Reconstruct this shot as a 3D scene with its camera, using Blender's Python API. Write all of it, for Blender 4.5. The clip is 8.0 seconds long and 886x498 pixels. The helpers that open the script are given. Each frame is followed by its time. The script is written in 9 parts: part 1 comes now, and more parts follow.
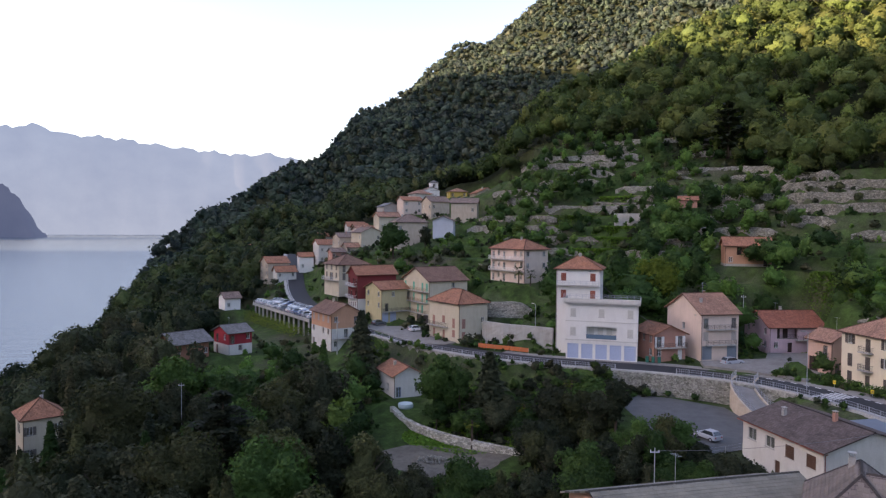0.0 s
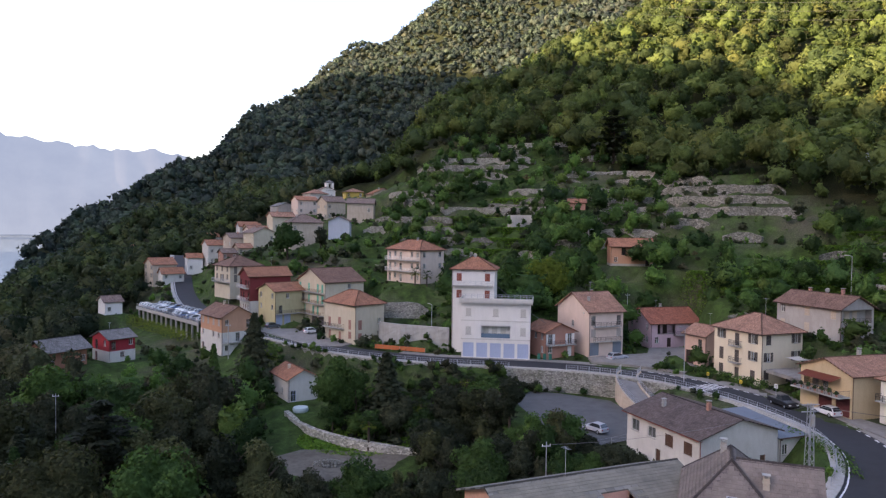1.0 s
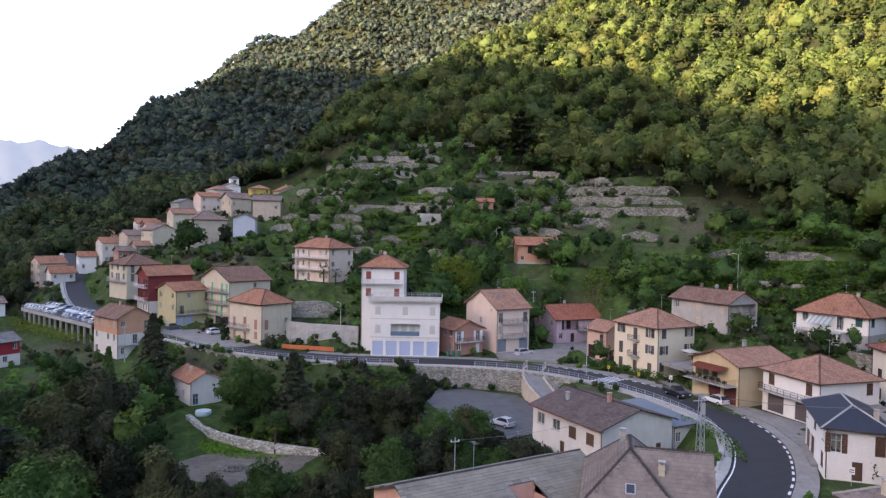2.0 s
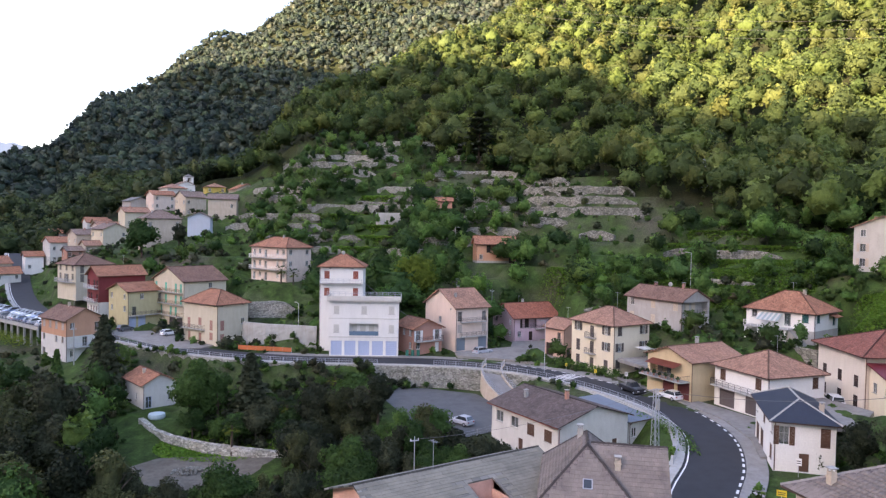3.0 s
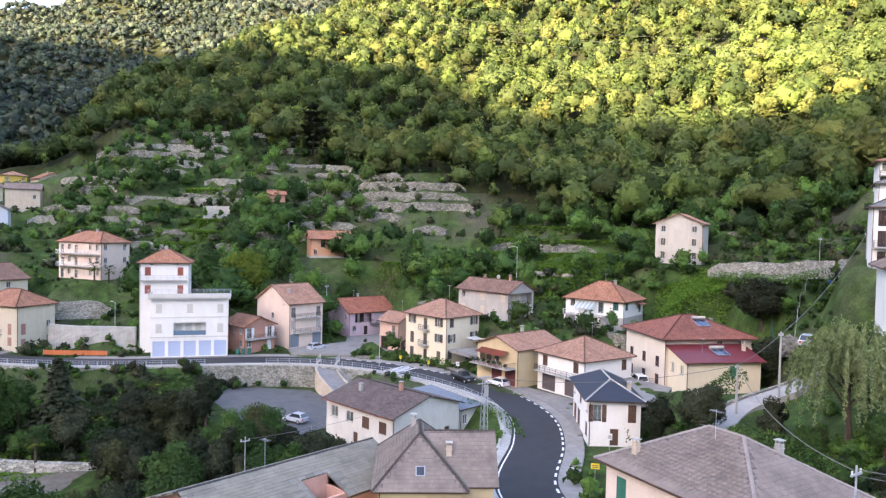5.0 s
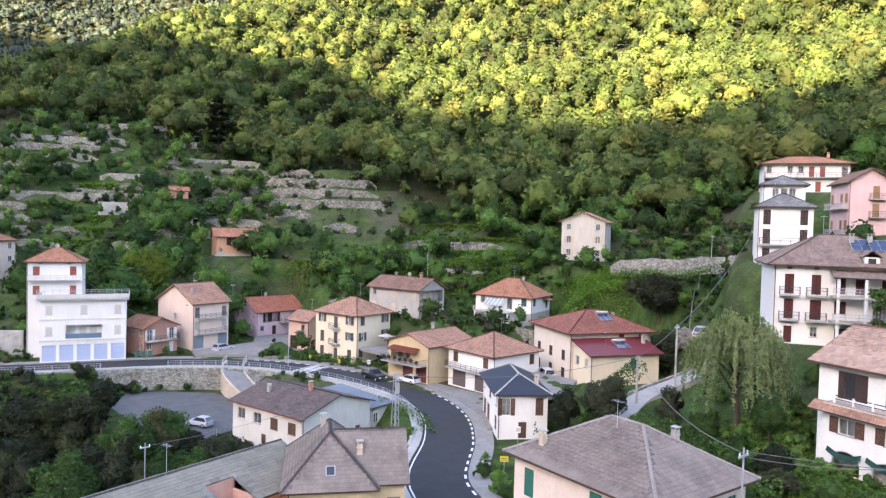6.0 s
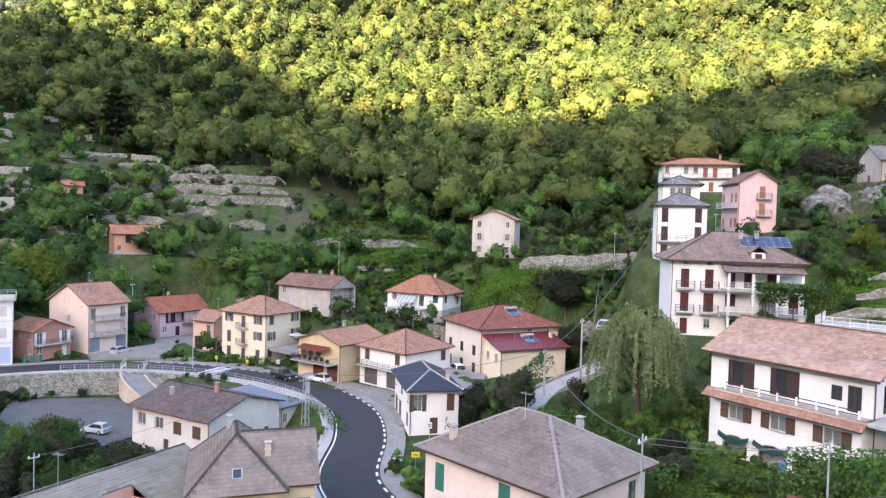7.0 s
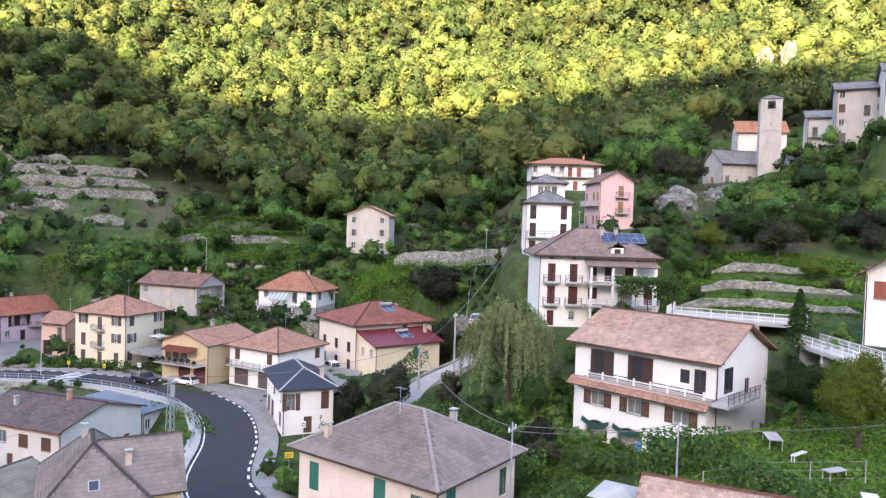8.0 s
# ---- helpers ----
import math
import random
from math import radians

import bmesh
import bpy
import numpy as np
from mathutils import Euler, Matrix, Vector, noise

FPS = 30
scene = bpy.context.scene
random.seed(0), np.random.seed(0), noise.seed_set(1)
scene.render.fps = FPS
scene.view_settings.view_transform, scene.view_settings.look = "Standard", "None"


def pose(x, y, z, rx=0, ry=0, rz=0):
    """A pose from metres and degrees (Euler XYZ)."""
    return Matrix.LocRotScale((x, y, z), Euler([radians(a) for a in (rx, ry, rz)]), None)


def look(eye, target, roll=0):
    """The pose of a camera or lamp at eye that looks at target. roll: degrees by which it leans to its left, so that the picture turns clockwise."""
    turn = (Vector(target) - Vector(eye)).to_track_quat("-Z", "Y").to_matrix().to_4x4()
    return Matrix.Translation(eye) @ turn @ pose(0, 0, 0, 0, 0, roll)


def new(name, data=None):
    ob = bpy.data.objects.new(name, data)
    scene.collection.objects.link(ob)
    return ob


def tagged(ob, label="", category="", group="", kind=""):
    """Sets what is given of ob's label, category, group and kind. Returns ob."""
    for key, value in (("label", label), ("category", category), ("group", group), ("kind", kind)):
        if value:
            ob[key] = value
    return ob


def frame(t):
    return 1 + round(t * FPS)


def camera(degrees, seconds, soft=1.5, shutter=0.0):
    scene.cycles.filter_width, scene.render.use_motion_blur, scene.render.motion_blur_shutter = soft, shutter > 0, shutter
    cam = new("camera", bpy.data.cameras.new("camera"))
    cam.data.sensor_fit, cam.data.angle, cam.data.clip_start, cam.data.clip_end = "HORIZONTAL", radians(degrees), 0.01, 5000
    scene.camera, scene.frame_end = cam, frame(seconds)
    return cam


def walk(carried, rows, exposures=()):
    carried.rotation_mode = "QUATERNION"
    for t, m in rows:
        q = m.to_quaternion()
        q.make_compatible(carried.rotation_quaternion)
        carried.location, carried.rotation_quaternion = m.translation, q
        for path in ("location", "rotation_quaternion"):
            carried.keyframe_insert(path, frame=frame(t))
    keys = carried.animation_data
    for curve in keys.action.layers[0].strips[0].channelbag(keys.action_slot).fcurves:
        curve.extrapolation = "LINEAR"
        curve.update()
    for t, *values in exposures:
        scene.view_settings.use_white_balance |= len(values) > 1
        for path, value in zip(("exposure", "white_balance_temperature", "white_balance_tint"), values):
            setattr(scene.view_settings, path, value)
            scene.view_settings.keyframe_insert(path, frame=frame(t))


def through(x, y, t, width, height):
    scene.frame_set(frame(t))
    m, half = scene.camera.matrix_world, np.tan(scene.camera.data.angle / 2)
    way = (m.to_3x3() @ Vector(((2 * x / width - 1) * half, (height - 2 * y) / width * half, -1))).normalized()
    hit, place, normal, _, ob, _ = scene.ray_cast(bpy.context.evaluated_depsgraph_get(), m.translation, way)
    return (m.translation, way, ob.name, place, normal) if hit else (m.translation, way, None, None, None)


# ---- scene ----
cam = camera(65.05, 8.0, soft=1.3)
EYE = 27.0
# seconds, heading (clockwise from +y), pitch, roll, drift x, y, z
ROWS = [
    (0.0, 0.0, -1.95, -0.45, -0.01, 0.16, 0.24),
    (0.5, 3.62, -1.90, -0.63, -0.01, 0.16, 0.25),
    (1.0, 8.53, -1.81, -0.70, -0.06, 0.13, 0.26),
    (1.5, 13.17, -1.77, -0.87, -0.06, 0.10, 0.25),
    (1.7, 14.53, -1.80, -0.95, -0.07, 0.10, 0.20),
    (2.8, 18.52, -1.81, -1.02, -0.09, 0.11, 0.16),
    (3.0, 19.36, -1.81, -1.04, -0.10, 0.11, 0.12),
    (3.5, 22.09, -1.81, -1.12, -0.09, 0.05, 0.06),
    (4.0, 25.57, -1.82, -1.19, -0.09, 0.01, 0.03),
    (4.5, 29.25, -1.86, -1.28, -0.06, 0.00, -0.01),
    (4.7, 30.67, -1.88, -1.30, -0.02, -0.04, -0.06),
    (5.8, 38.78, -1.91, -1.42, 0.02, -0.07, -0.12),
    (6.0, 40.17, -1.89, -1.46, 0.07, -0.07, -0.18),
    (6.5, 43.59, -1.87, -1.52, 0.16, -0.08, -0.24),
    (7.0, 47.39, -1.88, -1.56, 0.20, -0.15, -0.31),
    (7.5, 52.51, -1.89, -1.68, 0.15, -0.22, -0.33),
    (8.0, 57.70, -1.90, -1.77, 0.10, -0.22, -0.33),
]
EXPOSURE = [(0.0, 1.85, 7050, 29), (1.5, 2.13, 7050, 29), (3.5, 2.7, 7000, 27), (5.0, 3.04, 7000, 24), (7.0, 3.04, 7000, 23), (8.0, 3.0, 6950, 23)]
walk(cam, [(t, pose(x, y, EYE + z, 90 + pitch, roll, -yaw)) for t, yaw, pitch, roll, x, y, z in ROWS], EXPOSURE)

# ---- world and sun ----
SUN_AZ, SUN_EL = -105.0, 17.0          # heading of the sun, clockwise from +y
world = bpy.data.worlds.new("world")
scene.world = world
world.use_nodes = True
wn = world.node_tree
sky = wn.nodes.new("ShaderNodeTexSky")
sky.sky_type, sky.sun_disc = "NISHITA", False
sky.sun_elevation, sky.sun_rotation = radians(SUN_EL), radians(SUN_AZ)
sky.altitude, sky.air_density, sky.dust_density, sky.ozone_density = 300, 1.0, 2.0, 1.0
bg = wn.nodes["Background"]
bg.inputs["Strength"].default_value = 0.15
wn.links.new(sky.outputs["Color"], bg.inputs["Color"])
sun = new("sun", bpy.data.lights.new("sun", "SUN"))
sun.data.energy, sun.data.angle, sun.data.color = 5.0, radians(0.53), (1.0, 0.84, 0.58)
sa, se = radians(SUN_AZ), radians(SUN_EL)
sun.matrix_world = look((0, 0, 0), (-math.sin(sa) * math.cos(se), -math.cos(sa) * math.cos(se), -math.sin(se)))

# ---- materials ----
MATS = {}


def nodes_of(name):
    m = bpy.data.materials.new(name)
    m.use_nodes = True
    nt = m.node_tree
    return m, nt, nt.nodes["Principled BSDF"]


def node(nt, kind, **sockets):
    n = nt.nodes.new(kind)
    for k, v in sockets.items():
        n.inputs[k.replace("_", " ")].default_value = v
    return n


def coords(nt, which="Object", scale=(1, 1, 1)):
    tc = nt.nodes.new("ShaderNodeTexCoord")
    mp = nt.nodes.new("ShaderNodeMapping")
    mp.inputs["Scale"].default_value = scale
    nt.links.new(tc.outputs[which], mp.inputs["Vector"])
    return mp.outputs["Vector"]


def noise_at(nt, vec, scale, detail=3.0, rough=0.6):
    n = node(nt, "ShaderNodeTexNoise", Scale=scale, Detail=detail, Roughness=rough)
    nt.links.new(vec, n.inputs["Vector"])
    return n.outputs["Fac"]


def ramp(nt, fac, stops):
    r = nt.nodes.new("ShaderNodeValToRGB")
    els = r.color_ramp.elements
    while len(els) < len(stops):
        els.new(0.5)
    for e, (p, c) in zip(els, stops):
        e.position, e.color = p, (*c, 1)
    nt.links.new(fac, r.inputs["Fac"])
    return r.outputs["Color"]


def mixc(nt, fac, a, b, mode="MIX"):
    n = nt.nodes.new("ShaderNodeMix")
    n.data_type, n.blend_type = "RGBA", mode
    for sock, v in ((n.inputs[0], fac), (n.inputs[6], a), (n.inputs[7], b)):
        if hasattr(v, "is_linked"):
            nt.links.new(v, sock)
        elif isinstance(v, tuple):
            sock.default_value = (*v, 1)
        else:
            sock.default_value = v
    return n.outputs[2]


def bump(nt, bsdf, height, strength, distance):
    b = node(nt, "ShaderNodeBump", Strength=strength, Distance=distance)
    nt.links.new(height, b.inputs["Height"])
    nt.links.new(b.outputs["Normal"], bsdf.inputs["Normal"])


def shade(c, k):
    return tuple(min(1.0, v * k) for v in c)


def rough_paint(name, colour, stain=0.35, rough=0.85, grain=6.0, spec=0.3, metal=0.0, relief=0.01):
    """Paint, plaster, concrete or bare metal: large stains, streaks and fine grain."""
    key = ("paint", name)
    if key in MATS:
        return MATS[key]
    m, nt, b = nodes_of(name)
    v = coords(nt)
    streak = coords(nt, scale=(1.1, 1.1, 0.3))
    big = ramp(nt, noise_at(nt, v, 0.35, 4.0), [(0.3, (0.72, 0.70, 0.67)), (0.62, (1, 1, 1))])
    run = ramp(nt, noise_at(nt, streak, 1.1, 5.0), [(0.36, (0.62, 0.60, 0.56)), (0.56, (1, 1, 1))])
    fine = ramp(nt, noise_at(nt, v, grain, 3.0), [(0.3, (0.86, 0.86, 0.86)), (0.7, (1.06, 1.06, 1.06))])
    c = mixc(nt, stain, colour, big, "MULTIPLY")
    c = mixc(nt, stain * 0.55, c, run, "MULTIPLY")
    c = mixc(nt, 0.7, c, fine, "MULTIPLY")
    nt.links.new(c, b.inputs["Base Color"])
    b.inputs["Roughness"].default_value = rough
    b.inputs["Specular IOR Level"].default_value = spec
    b.inputs["Metallic"].default_value = metal
    bump(nt, b, noise_at(nt, v, grain * 4, 4.0), 0.5, relief)
    MATS[key] = m
    return m


def roof_tiles(name, colour, dark=0.6, u=0.24, w=0.36, moss=0.25, wavy=True):
    """Clay or concrete tiles laid in courses over the roof's own UV, in metres."""
    key = ("tiles", name)
    if key in MATS:
        return MATS[key]
    m, nt, b = nodes_of(name)
    uv = coords(nt, "UV")
    br = node(nt, "ShaderNodeTexBrick", Scale=1.0)
    br.offset = 0.5
    br.inputs["Brick Width"].default_value, br.inputs["Row Height"].default_value = u, w
    br.inputs["Mortar Size"].default_value, br.inputs["Mortar Smooth"].default_value = 0.018, 0.4
    br.inputs["Color1"].default_value = (*shade(colour, 0.78), 1)
    br.inputs["Color2"].default_value = (*shade(colour, 1.22), 1)
    br.inputs["Mortar"].default_value = (*shade(colour, dark * 0.55), 1)
    nt.links.new(uv, br.inputs["Vector"])
    v = coords(nt)
    patch = ramp(nt, noise_at(nt, v, 0.45, 5.0, 0.65), [(0.32, (0.62, 0.60, 0.58)), (0.55, (1, 1, 1)), (0.78, (1.15, 1.05, 0.95))])
    c = mixc(nt, 0.75, br.outputs["Color"], patch, "MULTIPLY")
    lichen = ramp(nt, noise_at(nt, v, 1.7, 6.0, 0.7), [(0.56, (0, 0, 0)), (0.7, (1, 1, 1))])
    c = mixc(nt, mixc(nt, 1.0, lichen, (moss, moss, moss), "MULTIPLY"), c, (0.20, 0.18, 0.15))
    nt.links.new(c, b.inputs["Base Color"])
    b.inputs["Roughness"].default_value = 0.85
    b.inputs["Specular IOR Level"].default_value = 0.25
    wave = node(nt, "ShaderNodeTexWave", Scale=1.0 / u / 6.2832 * 3.14159, Distortion=0.3)
    wave.wave_type, wave.bands_direction = "BANDS", "X"
    nt.links.new(uv, wave.inputs["Vector"])
    hgt = mixc(nt, 0.5, br.outputs["Fac"], wave.outputs["Color"]) if wavy else br.outputs["Fac"]
    bump(nt, b, hgt, 0.8 if wavy else -0.8, 0.05)
    MATS[key] = m
    return m


def leaves(name, lo, hi, through=0.35, rough_bump=0.45):
    """Foliage: hue by tree and by clump, leaf-sized mottling and relief, some light let through."""
    key = ("leaf", name)
    if key in MATS:
        return MATS[key]
    m, nt, b = nodes_of(name)
    geo = nt.nodes.new("ShaderNodeNewGeometry")
    at = nt.nodes.new("ShaderNodeAttribute")
    at.attribute_name = "tone"
    obj = nt.nodes.new("ShaderNodeObjectInfo")

    def math_node(op, a, k, k2=None):
        n = nt.nodes.new("ShaderNodeMath")
        n.operation = op
        nt.links.new(a, n.inputs[0])
        if hasattr(k, "is_linked"):
            nt.links.new(k, n.inputs[1])
        else:
            n.inputs[1].default_value = k
        if k2 is not None:
            n.inputs[2].default_value = k2
        return n.outputs[0]

    clump = math_node("MULTIPLY", geo.outputs["Random Per Island"], 0.17)
    c = ramp(nt, math_node("ADD", at.outputs["Fac"], clump), [(0.0, lo), (0.5, tuple(a * 0.62 + h * 0.38 for a, h in zip(lo, hi))), (1.0, hi)])
    c = mixc(nt, 1.0, c, math_node("MULTIPLY_ADD", obj.outputs["Random"], 0.5, 0.75), "MULTIPLY")
    # species: some crowns are browner, some bluer
    kin = math_node("FRACT", math_node("MULTIPLY", at.outputs["Fac"], 53.7), 0.0)
    c = mixc(nt, 0.85, c, ramp(nt, kin, [(0.0, (1.18, 0.98, 0.82)), (0.3, (1.0, 1.0, 1.0)), (0.7, (0.95, 1.08, 0.8)), (1.0, (0.78, 0.88, 1.0))]), "MULTIPLY")
    leaf = noise_at(nt, geo.outputs["Position"], 1.7, 4.0, 0.7)
    c = mixc(nt, 0.8, c, ramp(nt, leaf, [(0.34, (0.66, 0.68, 0.64)), (0.5, (1, 1, 1)), (0.68, (1.3, 1.27, 1.2))]), "MULTIPLY")
    nt.links.new(c, b.inputs["Base Color"])
    b.inputs["Roughness"].default_value = 0.75
    b.inputs["Specular IOR Level"].default_value = 0.12
    bump(nt, b, leaf, 0.9, rough_bump)
    tr = nt.nodes.new("ShaderNodeBsdfTranslucent")
    nt.links.new(mixc(nt, 1.0, c, (1.05, 1.1, 0.55), "MULTIPLY"), tr.inputs["Color"])
    mx = nt.nodes.new("ShaderNodeMixShader")
    mx.inputs[0].default_value = through
    nt.links.new(b.outputs[0], mx.inputs[1])
    nt.links.new(tr.outputs[0], mx.inputs[2])
    nt.links.new(mx.outputs[0], nt.nodes["Material Output"].inputs["Surface"])
    MATS[key] = m
    return m


def stone(name, colour, scale=2.6, joint=0.5):
    """Rubble stone: cells of different grey with dark joints."""
    key = ("stone", name)
    if key in MATS:
        return MATS[key]
    m, nt, b = nodes_of(name)
    v = coords(nt, scale=(1, 1, 1.7))
    vo = node(nt, "ShaderNodeTexVoronoi", Scale=scale)
    nt.links.new(v, vo.inputs["Vector"])
    ed = node(nt, "ShaderNodeTexVoronoi", Scale=scale)
    ed.feature = "DISTANCE_TO_EDGE"
    nt.links.new(v, ed.inputs["Vector"])
    bw = nt.nodes.new("ShaderNodeRGBToBW")
    nt.links.new(vo.outputs["Color"], bw.inputs[0])
    c = ramp(nt, bw.outputs[0], [(0.1, shade(colour, 0.6)), (0.5, colour), (0.9, shade(colour, 1.4))])
    j = ramp(nt, ed.outputs["Distance"], [(0.0, (joint, joint, joint)), (0.09, (1, 1, 1))])
    c = mixc(nt, 1.0, c, j, "MULTIPLY")
    g = ramp(nt, noise_at(nt, coords(nt), 0.5, 5.0), [(0.35, (0.55, 0.57, 0.48)), (0.6, (1, 1, 1))])
    c = mixc(nt, 0.7, c, g, "MULTIPLY")
    nt.links.new(c, b.inputs["Base Color"])
    b.inputs["Roughness"].default_value = 0.95
    b.inputs["Specular IOR Level"].default_value = 0.15
    bump(nt, b, j, 0.8, 0.06)
    MATS[key] = m
    return m


def glass():
    if "glass" not in MATS:
        m, nt, b = nodes_of("window_glass")
        b.inputs["Base Color"].default_value = (0.75, 0.8, 0.8, 1)
        b.inputs["Transmission Weight"].default_value = 0.9
        b.inputs["Roughness"].default_value = 0.06
        MATS["glass"] = m
    return MATS["glass"]


def ground_mat():
    m, nt, b = nodes_of("grass_and_earth")
    v = coords(nt)
    big = noise_at(nt, v, 0.045, 6.0, 0.62)
    mid = noise_at(nt, v, 0.35, 6.0, 0.7)
    fine = noise_at(nt, v, 3.0, 5.0, 0.7)
    grass = ramp(nt, mid, [(0.3, (0.022, 0.036, 0.012)), (0.5, (0.044, 0.076, 0.020)), (0.72, (0.085, 0.150, 0.036))])
    earth = ramp(nt, fine, [(0.3, (0.06, 0.055, 0.04)), (0.7, (0.15, 0.13, 0.10))])
    c = mixc(nt, ramp(nt, big, [(0.48, (0, 0, 0)), (0.68, (0.8, 0.8, 0.8))]), grass, earth)
    # forest floor: dark leaf litter, the shade between trees put into its colour too
    litter_shade = nt.nodes.new("ShaderNodeAttribute")
    litter_shade.attribute_name = "tone"
    c = mixc(nt, litter_shade.outputs["Fac"], c, ramp(nt, fine, [(0.3, (0.012, 0.016, 0.007)), (0.7, (0.04, 0.042, 0.018))]))
    c = mixc(nt, 0.6, c, ramp(nt, fine, [(0.3, (0.6, 0.6, 0.6)), (0.7, (1.2, 1.2, 1.2))]), "MULTIPLY")
    nt.links.new(c, b.inputs["Base Color"])
    b.inputs["Roughness"].default_value = 0.95
    b.inputs["Specular IOR Level"].default_value = 0.1
    bump(nt, b, mixc(nt, 0.5, mid, fine), 0.9, 0.5)
    return m


def asphalt(name, k, blue=1.16):
    m, nt, b = nodes_of(name)
    v = coords(nt)
    c = ramp(nt, noise_at(nt, v, 0.5, 5.0), [(0.3, (0.8 * k, 0.81 * k, 0.8 * k * blue)), (0.7, (1.2 * k, 1.21 * k, 1.2 * k * blue))])
    c = mixc(nt, 0.5, c, ramp(nt, noise_at(nt, v, 14.0, 3.0), [(0.3, (0.6, 0.6, 0.6)), (0.7, (1.3, 1.3, 1.3))]), "MULTIPLY")
    nt.links.new(c, b.inputs["Base Color"])
    b.inputs["Roughness"].default_value = 0.82
    bump(nt, b, noise_at(nt, v, 30.0), 0.4, 0.01)
    return m


def lake_mat():
    m, nt, b = nodes_of("lake_water")
    b.inputs["Base Color"].default_value = (0.10, 0.13, 0.15, 1)
    b.inputs["Roughness"].default_value = 0.22
    b.inputs["IOR"].default_value = 1.33
    bump(nt, b, noise_at(nt, coords(nt, scale=(0.05, 0.12, 1)), 1.0, 6.0, 0.7), 0.35, 1.5)
    return m


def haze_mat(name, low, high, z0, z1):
    """Far mountains: haze of kilometres of evening air, painted as glowing colour graded by height."""
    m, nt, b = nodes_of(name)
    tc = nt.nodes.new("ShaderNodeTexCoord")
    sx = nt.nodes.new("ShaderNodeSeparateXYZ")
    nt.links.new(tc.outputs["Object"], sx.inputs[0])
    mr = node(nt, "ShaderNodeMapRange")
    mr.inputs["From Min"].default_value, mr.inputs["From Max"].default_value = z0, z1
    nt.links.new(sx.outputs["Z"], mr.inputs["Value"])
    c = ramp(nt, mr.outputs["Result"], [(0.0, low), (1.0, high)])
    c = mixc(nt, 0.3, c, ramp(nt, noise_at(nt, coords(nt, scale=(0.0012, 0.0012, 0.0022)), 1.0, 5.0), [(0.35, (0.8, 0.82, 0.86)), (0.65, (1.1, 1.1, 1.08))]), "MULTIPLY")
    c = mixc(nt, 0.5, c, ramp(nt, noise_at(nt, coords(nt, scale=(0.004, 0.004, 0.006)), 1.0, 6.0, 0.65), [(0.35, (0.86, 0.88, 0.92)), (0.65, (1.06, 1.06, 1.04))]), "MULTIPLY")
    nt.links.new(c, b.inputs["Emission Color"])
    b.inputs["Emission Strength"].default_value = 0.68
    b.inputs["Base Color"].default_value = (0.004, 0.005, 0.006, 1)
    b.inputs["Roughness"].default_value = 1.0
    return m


GROUND = ground_mat()
ASPHALT, OLD_ASPHALT = asphalt("new_asphalt", 0.021), asphalt("worn_asphalt", 0.085, 1.0)
CONCRETE = rough_paint("concrete", (0.42, 0.41, 0.38), 0.6)
WHITE_LINE = rough_paint("road_paint", (0.75, 0.75, 0.74), 0.3)
STONE = stone("dry_stone", (0.30, 0.29, 0.255))
ROCK = stone("bare_rock", (0.19, 0.185, 0.17), 1.3, 0.7)
STEEL = rough_paint("galvanised_steel", (0.45, 0.47, 0.5), 0.3, 0.5, 10, 0.5, 0.5)
DARK_METAL = rough_paint("dark_iron", (0.05, 0.05, 0.055), 0.2, 0.6)
WHITE = rough_paint("white_paint", (0.78, 0.77, 0.74), 0.25)
WOOD = rough_paint("brown_wood", (0.11, 0.06, 0.04), 0.4, 0.7)
DARK_WOOD = rough_paint("dark_wood", (0.05, 0.03, 0.025), 0.4, 0.7)
GREEN_WOOD = rough_paint("green_shutter_paint", (0.03, 0.16, 0.12), 0.3, 0.6)
GREY_WOOD = rough_paint("grey_shutter_paint", (0.17, 0.15, 0.13), 0.35, 0.7)
BRICK_RED = rough_paint("red_brown_paint", (0.30, 0.09, 0.06), 0.35, 0.7)
DOOR_GREY = rough_paint("garage_door_paint", (0.12, 0.10, 0.10), 0.3, 0.6)
PALE_BLUE = rough_paint("pale_blue_doors", (0.40, 0.47, 0.62), 0.2, 0.6)
BARK = rough_paint("bark", (0.09, 0.07, 0.055), 0.6, 0.95, 8, 0.1, 0.0, 0.05)
TERRACOTTA = roof_tiles("terracotta_tiles", (0.365, 0.165, 0.098))
PINK_TILES = roof_tiles("pale_terracotta_tiles", (0.375, 0.205, 0.140))
DARK_TILES = roof_tiles("dark_brown_tiles", (0.115, 0.085, 0.075), u=0.42, w=0.36, moss=0.3, wavy=False)
BROWN_TILES = roof_tiles("brown_tiles", (0.22, 0.125, 0.09))
OLD_TILES = roof_tiles("weathered_tiles", (0.24, 0.17, 0.14), moss=0.5)
GREY_TILES = roof_tiles("grey_brown_tiles", (0.185, 0.15, 0.135), u=0.42, w=0.36, moss=0.35, wavy=False)
STONE_TILES = roof_tiles("grey_stone_slates", (0.17, 0.165, 0.16), u=0.5, w=0.4, moss=0.4, wavy=False)
RED_METAL = rough_paint("dark_red_sheet", (0.16, 0.025, 0.03), 0.25, 0.45)
BLACK_FELT = rough_paint("blue_black_shingle", (0.028, 0.034, 0.05), 0.3, 0.6)
RIBBED = roof_tiles("grey_fibre_cement", (0.20, 0.19, 0.165), u=0.9, w=1.1, moss=0.5, wavy=False)
FOREST = leaves("forest_leaves", (0.009, 0.023, 0.010), (0.143, 0.180, 0.054), 0.25)
GARDEN = leaves("garden_leaves", (0.012, 0.030, 0.012), (0.125, 0.222, 0.058), 0.28)
